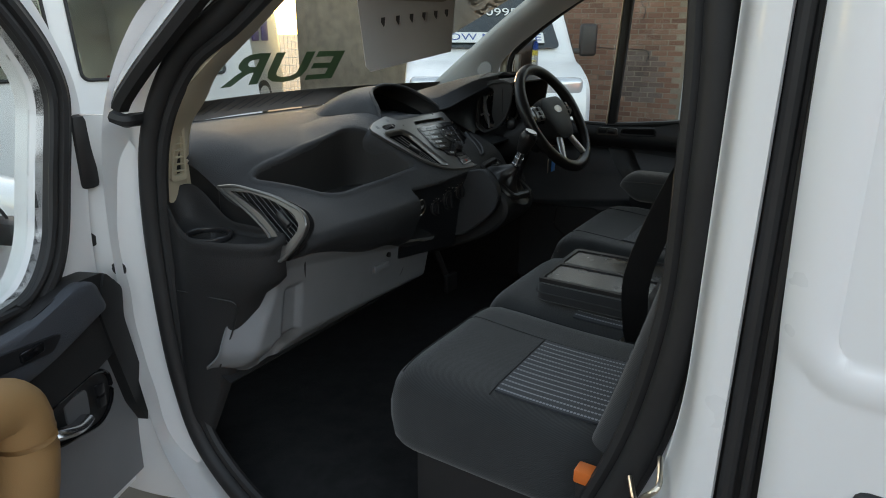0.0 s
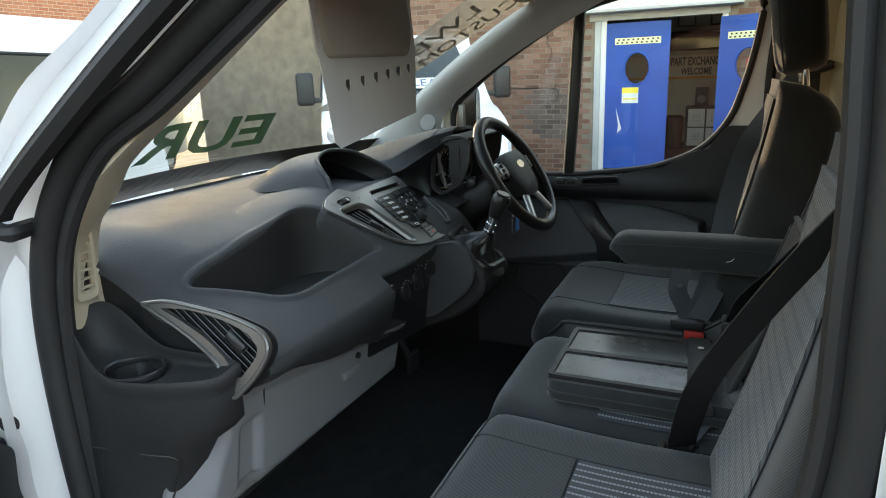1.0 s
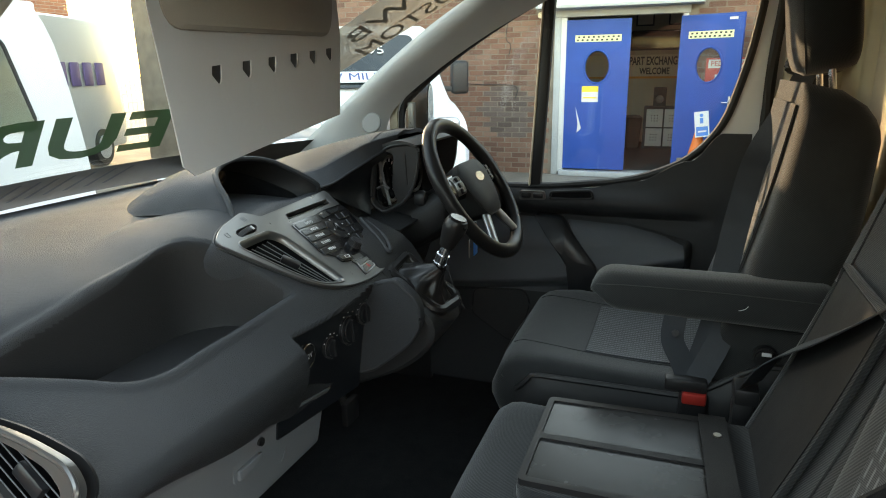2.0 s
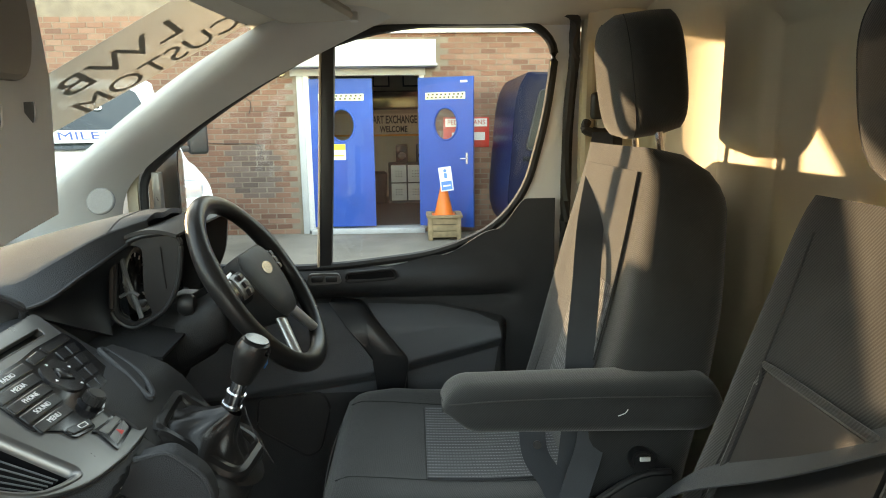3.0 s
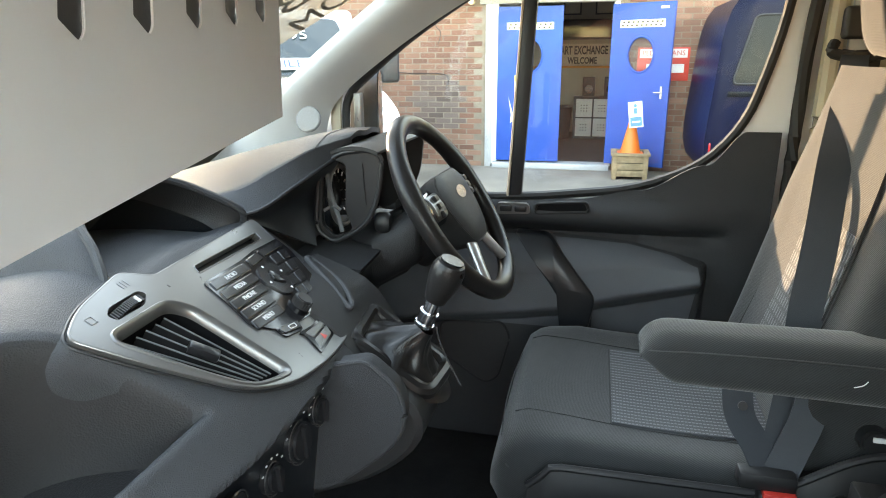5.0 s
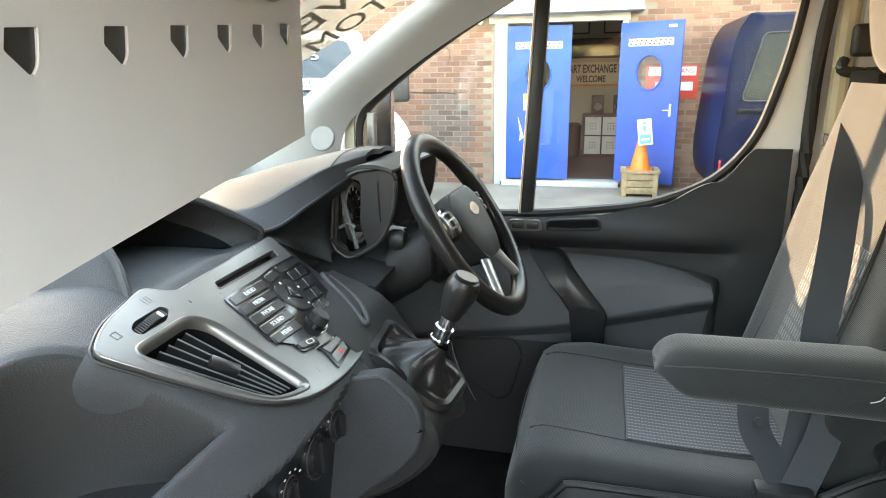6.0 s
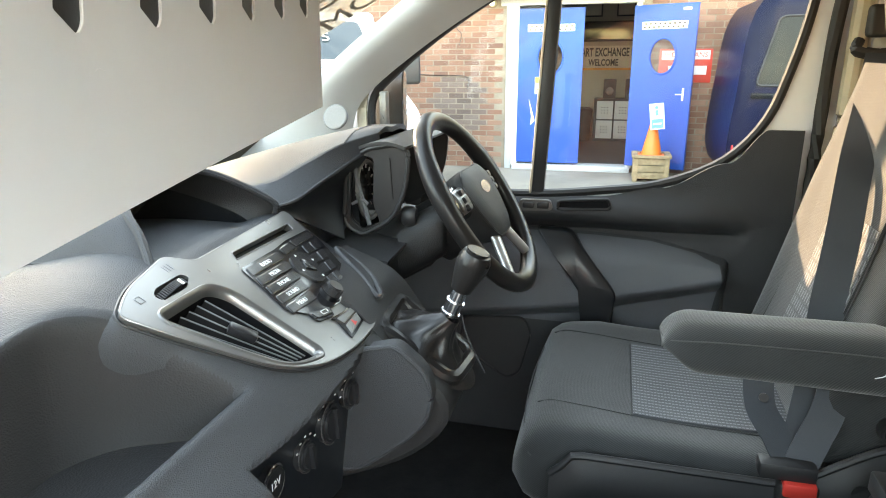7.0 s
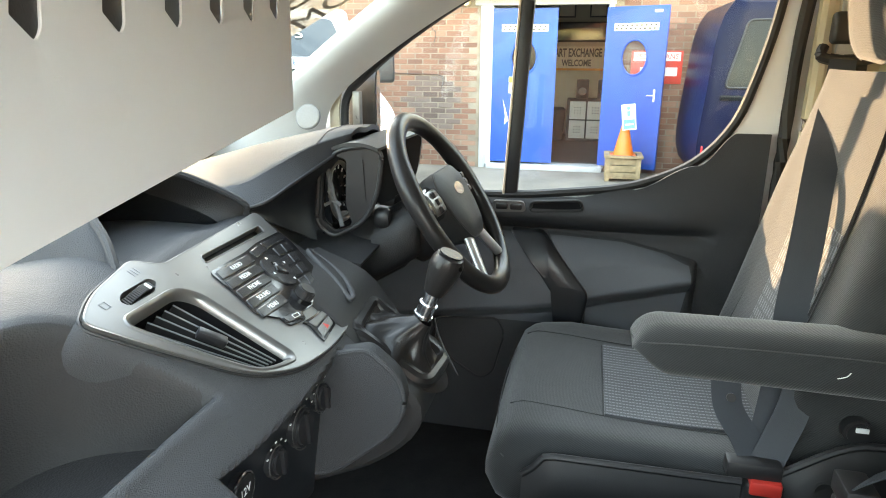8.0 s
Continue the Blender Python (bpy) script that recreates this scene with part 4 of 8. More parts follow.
def dash_at(x, v):
    p = dash_point(x, v)
    tray_d = poly_dist((p.x, p.y), TRAY) if -0.80 < x < -0.2 else 1.0
    # the moulding swells up flush to the rim of the centre stack and opens under it
    q = SM_INV @ p
    if -0.34 < q.x < 0.36 and -0.26 < q.y < 0.20 and abs(q.z) < 0.16:
        d = poly_dist((q.x, q.y), BEZEL_COARSE)
        reach = 0.125 - 0.085 * sstep(0.08, 0.16, q.x) + 0.03 * sstep(-0.05, -0.14, q.x)
        w = (1 - sstep(0.0, reach, d)) * (1 - sstep(0.075, 0.11, q.y) * sstep(-0.06, -0.02, q.x)) * sstep(-0.022, 0.018, tray_d)
        lift = -0.003 - 0.10 * max(0.0, d) - 0.055 * sstep(-0.003, -0.012, d)
        p = SM @ Vector((q.x, q.y, q.z + (lift - q.z) * w))
    # open tray let into the passenger's side, with a level floor
    if 0.2 < v < 0.62 and tray_d < 0.02:
        w = sstep(0.002, -0.014, tray_d)
        p = p + Vector((0, 0.004, -max(0.012, p.z - 1.118))) * w
        p.z += 0.0035 * math.exp(-((tray_d - 0.005) / 0.006) ** 2)
    # set-back bay for the heater panel
    if v > 0.45 and p.z < 1.14:
        w = sstep(-0.362, -0.356, x) * sstep(-0.070, -0.080, x) * sstep(1.126, 1.119, p.z)
        if p.y < 0.225:
            p.y += (0.225 - p.y) * w
    return p
def dash_face(u, v):
    return dash_at(-0.755 + 1.555 * u, v)
XK = [(0, -0.755), (0.03, -0.715), (0.60, -0.275), (0.75, -0.05), (1, 0.80)]
SK = [(0, 0), (0.14, 0.25), (0.68, 0.49), (0.85, 0.66), (1, 1)]
dash = thing("dashboard", "dark blue-grey grained moulded dashboard with an open tray", "dashboard", (0, 0.4, 0.9))
bm = shell(lambda u, v: dash_at(warp(u, XK), warp(v, SK)), 500, 330, 0.004)
# faces inside the tray use the darker plastic to paint in its shade
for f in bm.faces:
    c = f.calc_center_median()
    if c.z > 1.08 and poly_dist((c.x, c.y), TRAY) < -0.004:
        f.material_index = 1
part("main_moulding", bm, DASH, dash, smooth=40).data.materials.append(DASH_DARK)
side = [dash_point(-0.752, k / 40) for k in range(41)]
bm = bmesh.new()
bm.faces.new([bm.verts.new(p) for p in side] + [bm.verts.new((-0.752, 0.62, 0.92))])
bmesh.ops.triangulate(bm, faces=bm.faces[:])
bmesh.ops.solidify(bm, geom=bm.faces[:], thickness=0.003)
part("end_face", bm, DASH_DARK, dash, "dark plastic end face", smooth=0)
def dash_over(x, y):
    """The point of the moulding's upper face over (x, y)."""
    lo, hi = 0.14, 0.60
    for _ in range(16):
        mid = (lo + hi) / 2
        lo, hi = (mid, hi) if dash_at(x, mid).y > y else (lo, mid)
    return dash_at(x, lo) + Vector((0, -0.0003, 0.0006))
rim = grown(TRAY, 0.0025)
def bay_edge(x):
    lo, hi = 0.45, 0.95
    for _ in range(18):
        mid = (lo + hi) / 2
        lo, hi = (mid, hi) if dash_at(x, mid).z > 1.1262 else (lo, mid)
    return dash_at(x, lo) + Vector((0, 0.003, -0.002))
part("bay_lip", tube([bay_edge(-0.364 + 0.286 * k / 40) for k in range(41)], 0.0055, 10), DASH, dash)
part("tray_rim", tube(smooth_path([tuple(dash_over(a, b) + Vector((0, 0, -0.0004))) for a, b in rim[::2]], 200, True), 0.0034, 8, True), DASH, dash)
seam = smooth_path([(-0.752, 0.404, 0), (-0.646, 0.402, 0), (-0.45, 0.414, 0), (-0.40, 0.412, 0), (-0.368, 0.385, 0), (-0.335, 0.325, 0), (-0.311, 0.281, 0), (-0.277, 0.244, 0), (-0.241, 0.204, 0), (-0.224, 0.186, 0)], 110)
part("joint_line", tube([dash_over(p.x, p.y) + Vector((0, -0.0006, 0.0006)) for p in seam], 0.0014, 6), BLACK, dash)

# centre stack
cs = thing("centre_stack", "silver-grey centre console panel with radio keys and air vent", "centre console", STACK_C)
part("joint_line", tube([SM @ Vector((a, b, -0.0005)) for a, b in grown(BEZEL, 0.0030)], 0.0018, 6, True), BLACK, dash)
part("stack_surround", loft([[SM @ Vector((a, b, h_)) for a, b in grown(BEZEL, d_)] for d_, h_ in ((0.0042, -0.001), (0.0065, -0.003), (0.011, -0.010), (0.015, -0.022), (0.016, -0.05))], cap=False), DASH, dash, smooth=60)
DIAL = rounded([(-0.112, 0.058), (-0.100, 0.064), (-0.052, 0.063), (-0.047, 0.055), (-0.065, 0.046), (-0.109, 0.048)], 0.005)
KEYPAD = rounded([(0.028, 0.027), (0.125, 0.021), (0.165, 0.022), (0.242, 0.015), (0.238, -0.010), (0.202, -0.070), (0.175, -0.080), (0.132, -0.072), (0.116, -0.092), (0.085, -0.088), (0.030, -0.069), (0.008, -0.046), (0.020, -0.010)], 0.006)
def stack_z(a, b):
    """Gentle bow of the fascia across the panel."""
    return 0.006 - 0.05 * max(0.0, -0.06 - b) ** 1.5
part("bezel", plate(BEZEL, [grown(VENT, 0.008), SLOT, DIAL], 0.010, lambda a, b, d: SM @ Vector((a, b, stack_z(a, b) - d))), SILVER, cs, "satin silver fascia")
part("lip", tube([SM @ Vector((a, b, stack_z(a, b) - 0.0012)) for a, b in BEZEL], 0.0016, 8, True), SILVER, cs)
rings = [[SM @ Vector((a, b, h_ + stack_z(a, b) - 0.006)) for a, b in grown(VENT, d_)] for d_, h_ in ((0.0095, 0.0055), (0.0075, 0.0075), (0.004, 0.0065), (0.0, 0.001), (-0.001, -0.004))]
vent = part("vent_frame", loft(rings, cap=False), SILVER, cs, "silver vent surround", smooth=60)
part("vent_back", plate(VENT, [], 0.002, lambda a, b, d: SM @ Vector((a, b, -0.045 - d))), VENT_BLACK, vent)
part("vent_duct", loft([[SM @ Vector((a, b, h_)) for a, b in VENT] for h_ in (-0.003, -0.046)], cap=False), VENT_BLACK, vent)
for i in range(5):
    f = (i + 0.55) / 5
    p, q = Vector((-0.125, 0.030)).lerp(Vector((-0.042, 0.028)), f), Vector((-0.062, -0.088)).lerp(Vector((-0.026, -0.098)), f)
    M = basis(SM @ Vector((*((p + q) / 2), -0.009)), SM.to_3x3() @ Vector((*(q - p), 0)), SM.to_3x3() @ Vector((0.6, 0.25, 1.0)))
    L = (q - p).length * 1.05
    sl = part("slat", box((-L / 2, -0.010, -0.0008), (L / 2, 0.002, 0.0008), 0.0004, 1, M), VENT_BLACK, vent)
    # grey strip along the black slat paints its lit edge
    part("slat_edge", tube([M @ Vector((-L / 2 + L * k / 6, 0.0025, 0)) for k in range(7)], 0.0011, 6), GREY_DARK, sl, "grey slat edge painting in its highlight")
for k in range(2):
    p = Vector((-0.098, -0.020)).lerp(Vector((-0.050, -0.080)), k)
    part("cross_vane", box((-0.001, -0.05, -0.010), (0.001, 0.05, 0.0), m=SM @ Matrix.Translation((p.x + 0.035, p.y, -0.018)) @ pose(0, 0, 0, 0, 0, -70)), BLACK, vent)
part("tab", box((-0.016, -0.006, -0.004), (0.016, 0.006, 0.006), 0.002, 2, SM @ Matrix.Translation((-0.066, -0.028, -0.003)) @ pose(0, 0, 0, 0, 0, -68)), BUTTON, vent, "black ribbed vent tab")
part("disc_slot", plate(grown(SLOT, 0.002), [], 0.002, lambda a, b, d: SM @ Vector((a, b, -0.009 - d))), BLACK, cs, "black disc slot")
part("disc_lip", tube([SM @ Vector((a, b, 0.006)) for a, b in SLOT], 0.0012, 6, True), SILVER, cs)
wheel_d = part("thumb_dial", plate(DIAL, [], 0.002, lambda a, b, d: SM @ Vector((a, b, -0.004 - d))), BLACK, cs, "black ribbed thumb wheel")
for i in range(18):
    f = i / 17
    M = SM @ Matrix.Translation((-0.105 + 0.050 * f, 0.054 + 0.0016 * f, 0.0025 + 0.005 * math.sin(f * math.pi)))
    part("rib", box((-0.0009, -0.0045, -0.004), (0.0009, 0.0045, 0.002), 0.0004, 1, M), BUTTON, wheel_d)
part("dial_mark", box((-0.070, 0.050, 0.0085), (-0.0675, 0.058, 0.0105), m=SM), WHITE_MARK, wheel_d)
for k in range(3):
    part("printed_mark", box((-0.062 + 0.005 * k, 0.072, 0.006), (-0.0605 + 0.005 * k, 0.081, 0.0064), m=SM), GREY, cs)
part("printed_mark", tube([SM @ Vector((a, b, 0.0062)) for a, b in ((-0.134, 0.058), (-0.126, 0.058), (-0.126, 0.066), (-0.134, 0.066))], 0.0006, 5, True), GREY, cs)
kp = part("key_panel", plate(KEYPAD, [], 0.004, lambda a, b, d: SM @ Vector((a, b, 0.0078 - d))), BLACK_GLOSS, cs, "gloss black key panel")
def key(poly, text="", r=0.003, mat=KEY_GLOSS, h=0.0092, size=0.0088, nm="key"):
    pl_ = rounded(poly, r, 3)
    rings = [[SM @ Vector((a, b, z)) for a, b in grown(pl_, d_)] for d_, z in ((0.0, 0.007), (0.0, h - 0.0012), (-0.0006, h - 0.0004), (-0.0014, h))]
    k = part(nm, loft(rings), mat, cs, smooth=12)
    if text:
        c = sum((Vector(p) for p in poly), Vector((0, 0))) / len(poly)
        d = Vector(poly[1]) - Vector(poly[0])
        M = SM @ Matrix.Translation((c.x, c.y, h + 0.0002)) @ pose(0, 0, 0, 0, 0, math.degrees(math.atan2(d.y, d.x)))
        part("letters", letters(text, size, M, 0.0002), WHITE_MARK, k)
    return k
for i, w in enumerate(("RADIO", "MEDIA", "PHONE", "SOUND", "MENU")):
    x0, y0 = 0.031 - 0.0048 * i, 0.0235 - 0.0165 * i
    x1, y1 = 0.121 - 0.0102 * i, 0.0165 - 0.0168 * i
    key([(x0 - 0.003, y0 - 0.0135), (x1 - 0.004, y1 - 0.0148), (x1, y1), (x0 + 0.002, y0)], w)
key([(0.128, 0.004), (0.162, 0.003), (0.163, 0.0175), (0.130, 0.0175)])
key([(0.169, 0.0045), (0.233, 0.0002), (0.236, 0.0115), (0.169, 0.0178)])
for i in range(4):
    xa, xb = 0.180 - 0.0125 * i, 0.231 - 0.0155 * i
    ya, yb = 0.0015 - 0.0185 * i, -0.0035 - 0.0185 * i
    xm, ym = (xa + xb) / 2, (ya + yb) / 2
    key([(xa - 0.008, ya - 0.0155), (xm - 0.011, ym - 0.016), (xm - 0.001, ym), (xa, ya)])
    key([(xm - 0.009, ym - 0.016), (xb - 0.013, yb - 0.0165), (xb, yb), (xm + 0.001, ym)])
part("pad", plate(rounded([(0.126, 0.000), (0.160, -0.004), (0.168, -0.020), (0.150, -0.046), (0.130, -0.057), (0.112, -0.051), (0.106, -0.018)], 0.008), [rounded([(0.138, -0.011), (0.153, -0.027), (0.138, -0.043), (0.123, -0.027)], 0.004)], 0.005, lambda a, b, d: SM @ Vector((a, b, 0.0098 - d))), KEY_GLOSS, cs, "four-way key pad")
part("pad_centre", box((-0.009, -0.009, 0), (0.009, 0.009, 0.0055), 0.002, 2, SM @ Matrix.Translation((0.138, -0.027, 0.007)) @ pose(0, 0, 0, 0, 0, -45)), KEY_GLOSS, cs)
for ax, ay, tw_ in ((0.138, -0.005, 90), (0.116, -0.027, 180), (0.138, -0.050, -90), (0.160, -0.025, 0)):
    part("arrow", cyl(0.0024, 0.0008, SM @ Matrix.Translation((ax, ay, 0.0100)) @ pose(0, 0, 0, 0, 0, tw_ - 90), 3), WHITE_MARK, kp)
KX, KY = 0.108, -0.074
part("knob_collar", cyl(0.0155, 0.004, SM @ Matrix.Translation((KX, KY, 0.009)), 28, bevel=0.001), BLACK_GLOSS, cs)
kn = part("volume_knob", cyl(0.0125, 0.014, SM @ Matrix.Translation((KX, KY, 0.0160)), 28, 0.0112, 0.0015), BUTTON, cs, "black ribbed volume knob")
for q in range(20):
    a = q * math.pi / 10
    part("rib", box((-0.0008, -0.0008, -0.005), (0.0008, 0.0008, 0.005), m=SM @ Matrix.Translation((KX + 0.0122 * math.cos(a), KY + 0.0122 * math.sin(a), 0.0155))), BLACK, kn)
def framed_key(poly, r=0.005):
    part("key_frame", plate(rounded(grown(poly, 0.0035), r + 0.002), [], 0.004, lambda a, b, d: SM @ Vector((a, b, stack_z(a, b) + 0.002 - d))), BLACK_GLOSS, cs)
    return key(poly, r=r, h=0.0096)
lk = framed_key([(0.030, -0.0815), (0.067, -0.0925), (0.074, -0.0825), (0.031, -0.070)])
part("key_mark", tube([SM @ Vector((a, b, 0.0098)) for a, b in rounded([(0.047, -0.0835), (0.060, -0.087), (0.062, -0.082), (0.048, -0.0785)], 0.001)], 0.0006, 5, True), WHITE_MARK, lk)
rk = framed_key([(0.122, -0.096), (0.170, -0.090), (0.172, -0.081), (0.118, -0.088)])
part("key_mark", box((0.138, -0.0905, 0.0094), (0.152, -0.0885, 0.0099), m=SM), WHITE_MARK, rk)
part("key_frame", plate(rounded([(0.044, -0.130), (0.058, -0.101), (0.052, -0.094), (0.086, -0.101), (0.118, -0.103), (0.100, -0.130)], 0.005), [], 0.004, lambda a, b, d: SM @ Vector((a, b, stack_z(a, b) + 0.002 - d))), BLACK_GLOSS, cs)
key([(0.062, -0.112), (0.108, -0.114), (0.113, -0.1055), (0.088, -0.1035), (0.060, -0.099)], mat=SILVER, h=0.0080)
hz = key([(0.050, -0.127), (0.097, -0.127), (0.107, -0.1155), (0.060, -0.1135)], mat=SILVER, h=0.0080)
part("warning_mark", cyl(0.0058, 0.0006, SM @ Matrix.Translation((0.079, -0.121, 0.0082)), 3), RED, hz, "red triangle")

# screen pod above the stack
pod = thing("screen_pod", "dark hooded display pod with a small dim screen", "display", (-0.1, 0.5, 1.3))
LIP = smooth_path([tuple(SM @ Vector((-0.062, 0.088, -0.004))), (-0.212, 0.395, 1.300), (-0.190, 0.430, 1.326), (-0.145, 0.465, 1.342), (-0.06, 0.485, 1.350), (0.02, 0.468, 1.338), (0.062, 0.428, 1.310), (0.088, 0.392, 1.280), tuple(SM @ Vector((0.245, 0.068, -0.005)))], 48)
BASE = smooth_path([tuple(SM @ Vector((-0.072, 0.094, -0.010))), (-0.248, 0.42, 1.276), (-0.262, 0.50, 1.276), (-0.252, 0.60, 1.268), (-0.11, 0.72, 1.258), (0.03, 0.70, 1.258), (0.10, 0.56, 1.258), (0.125, 0.44, 1.262), (0.115, 0.385, 1.250)], 48)
rings = []
for k in range(13):
    f = k / 12
    ring = []
    for a, b in zip(LIP, BASE):
        p = a.lerp(b, f)
        p.z += 0.022 * math.sin(math.pi * f) * max(0.0, (a.z - 1.27) / 0.08)
        ring.append(p)
    rings.append(ring)
bm = loft(rings, cap=False, closed=False)
part("hood", bm, DASH, pod, smooth=60)
rings = []
INNER = smooth_path([(-0.205, 0.44, 1.262), (-0.198, 0.475, 1.283), (-0.175, 0.52, 1.303), (-0.13, 0.55, 1.318), (-0.06, 0.56, 1.322), (0.01, 0.545, 1.312), (0.045, 0.50, 1.290), (0.06, 0.45, 1.268), (0.06, 0.42, 1.252)], 48)
for k in range(9):
    f = k / 8
    rings.append([a.lerp(b, f) for a, b in zip(LIP, INNER)])
bm = loft(rings, cap=False, closed=False)
part("recess", bm, DASH_DARK, pod, smooth=60)
bm = loft([INNER, [p.lerp(Vector((-0.09, 0.56, 1.25)), 0.97) for p in INNER]], cap=False, closed=False)
part("screen", bm, SCREEN, pod, "dim glossy display")
def ledge(u, v):
    a = SM @ Vector((-0.060 + 0.30 * u, 0.090 - 0.022 * u, -0.004))
    return a.lerp(Vector((-0.205 + 0.27 * u, 0.445 - 0.02 * u, 1.262 - 0.008 * u)), v)
part("ledge", shell(ledge, 20, 10, 0.006), DASH, pod)
part("rim", tube(LIP, 0.0055, 8), DASH, pod)
part("joint_line", tube([p + Vector((-0.002, -0.001, 0.002)) for p in BASE[:20]], 0.0014, 6), BLACK, pod)
M = basis((-0.165, 0.468, 1.318), (0.7, -0.55, 0.0), (0.1, 0.1, 1))
part("clock_digits", letters("15:55", 0.013, basis((-0.17, 0.45, 1.312), (0.85, 0.5, 0), (0, -0.2, 1)), 0.0002), WHITE_MARK, pod, "pale clock digits")

# climate panel under the stack
cp_ = thing("climate_panel", "gloss black heater panel with round knobs and a power socket", "heater controls", (-0.2, 0.2, 1.04))
def climate(a, b, d):
    return Vector((a, 0.205 + 0.03 * sstep(1.04, 0.92, b) + d - 0.012 * sstep(-0.30, -0.08, a), b))
part("panel", plate(rounded([(-0.356, 1.124), (-0.080, 1.124), (-0.078, 0.90), (-0.35, 0.93)], 0.006), [], 0.012, climate), CHEEK, cp_)
for kx, kz, kr in ((-0.215, 1.045, 0.019), (-0.155, 1.055, 0.026), (-0.100, 1.068, 0.02)):
    M = basis(climate(kx, kz, 0.002), (1, -0.05, 0), (0, 0.05, 1))
    k = part("knob", cyl(kr, 0.016, M, 28, kr * 0.92, 0.003), BUTTON, cp_)
    part("ring", tube([M @ Vector((kr * 1.06 * math.cos(q * math.pi / 16), kr * 1.06 * math.sin(q * math.pi / 16), 0.003)) for q in range(6, 25)], 0.0008, 6), SILVER, k, "thin bright arc")
    part("grip", box((-0.003, -kr * 0.8, 0.004), (0.003, kr * 0.8, 0.013), 0.001, 1, M), BUTTON, k)
    for q in range(5):
        a = math.pi * (0.2 + 0.15 * q)
        part("mark", box((-0.0016, -0.0008, 0), (0.0016, 0.0008, 0.001), m=M @ Matrix.Translation((kr * 1.35 * math.cos(a), kr * 1.35 * math.sin(a), 0.0025))), WHITE_MARK, cp_)
M = basis(climate(-0.297, 1.065, -0.004), (1, 0, 0), (0, 0, 1))
sk = part("power_socket", cyl(0.018, 0.012, M, 28), BLACK, cp_, "round power socket cap marked 12V")
part("ring", tube([M @ Vector((0.020 * math.cos(q * math.pi / 16), 0.020 * math.sin(q * math.pi / 16), 0.004)) for q in range(32)], 0.0018, 6, True), CHROME, sk, "bright ring")
part("letters", letters("12V", 0.013, M @ Matrix.Translation((0, 0, 0.0062)), 0.0002), WHITE_MARK, sk)

# passenger end: silver-framed vent and cup holder
ev = thing("end_vent", "leaf-shaped side air vent with a satin silver frame", "air vent", (-0.75, 0.28, 1.1))
A, B, C = Vector((-0.762, 0.399, 1.188)), Vector((-0.760, 0.163, 1.146)), Vector((-0.790, 0.196, 1.058))
EM = basis(A, B - A, A - C)
leaf_out = rounded([(0.006, -0.004), (0.054, 0.0145), (0.168, 0.0245), (0.236, 0.018), (0.257, 0.0), (0.257, -0.022), (0.245, -0.056), (0.220, -0.095), (0.205, -0.088), (0.178, -0.052), (0.124, -0.031), (0.067, -0.016)], [0.004, 0.03, 0.06, 0.03, 0.014, 0.02, 0.03, 0.008, 0.008, 0.03, 0.06, 0.06])
leaf_in = rounded([(0.044, -0.001), (0.095, 0.012), (0.167, 0.0145), (0.217, 0.007), (0.239, -0.008), (0.240, -0.024), (0.222, -0.062), (0.211, -0.060), (0.190, -0.043), (0.151, -0.024), (0.102, -0.011)], [0.004, 0.04, 0.05, 0.03, 0.01, 0.015, 0.006, 0.006, 0.03, 0.05, 0.05])
part("frame", plate(leaf_out, [leaf_in], 0.012, lambda a, b, d: EM @ Vector((a, b, 0.012 - d))), SILVER, ev, "satin silver frame")
part("frame_lip", tube([EM @ Vector((a, b, 0.012)) for a, b in leaf_out], 0.0035, 8, True), SILVER, ev)
part("backing", plate(leaf_out, [], 0.003, lambda a, b, d: EM @ Vector((a, b, -0.012 - d))), BLACK, ev)
for i in range(8):
    o = Vector((0.03 + 0.0036 * i, 0.018 + 0.0085 * i))
    line = [o + Vector((0.917, -0.40)) * (k * 0.002) for k in range(130)]
    xs = [q for q in line if inside((q.x, q.y), leaf_in)]
    if len(xs) < 8:
        continue
    pts_ = [EM @ Vector((q.x, q.y, -0.001)) for q in (xs[0], xs[len(xs) // 2], xs[-1])]
    part("slat", ribbon(pts_, 0.012, tuple(EM.to_3x3() @ Vector((0.14, 0.32, 1))), 0.0016, 8), VENT_BLACK, ev)
    part("slat_edge", tube([p + EM.to_3x3() @ Vector((0, 0.002, 0.0055)) for p in pts_], 0.0008, 6), GREY_DARK, ev)
part("tab", box((-0.008, -0.02, 0), (0.008, 0.02, 0.012), 0.003, 2, EM @ Matrix.Translation((0.196, -0.012, 0)) @ pose(0, 0, 0, 0, 0, 65)), BUTTON, ev)

ch = thing("cup_holder", "dark moulded cup holder on the end of the dashboard", "cup holder", (-0.84, 0.36, 1.05))
CUP = Vector((-0.838, 0.355, 1.105))
outer = [Vector(p) for p in smooth_path([(-0.779, 0.45, 0), (-0.80, 0.492, 0), (-0.838, 0.492, 0), (-0.864, 0.45, 0), (-0.885, 0.37, 0), (-0.872, 0.285, 0), (-0.835, 0.215, 0), (-0.79, 0.192, 0), (-0.78, 0.21, 0), (-0.779, 0.33, 0)], 60, True)]
def cup_z(p):
    return 1.105 + 0.068 * sstep(0.34, 0.48, p.y) + 0.012 * sstep(-0.82, -0.78, p.x)
rings = []
for k_, z_ in ((0.86, 0.545), (0.78, 0.60), (0.60, 0.72), (0.42, 0.84), (0.27, 0.94), (0.17, 0.99), (0.06, 1.012), (0.0, 1.03)):
    rings.append([(Vector((CUP.x, CUP.y, 0)).lerp(p, 0.972)).lerp(Vector((-0.880, 0.462, 0)), k_) + Vector((0, 0, z_)) for p in outer])
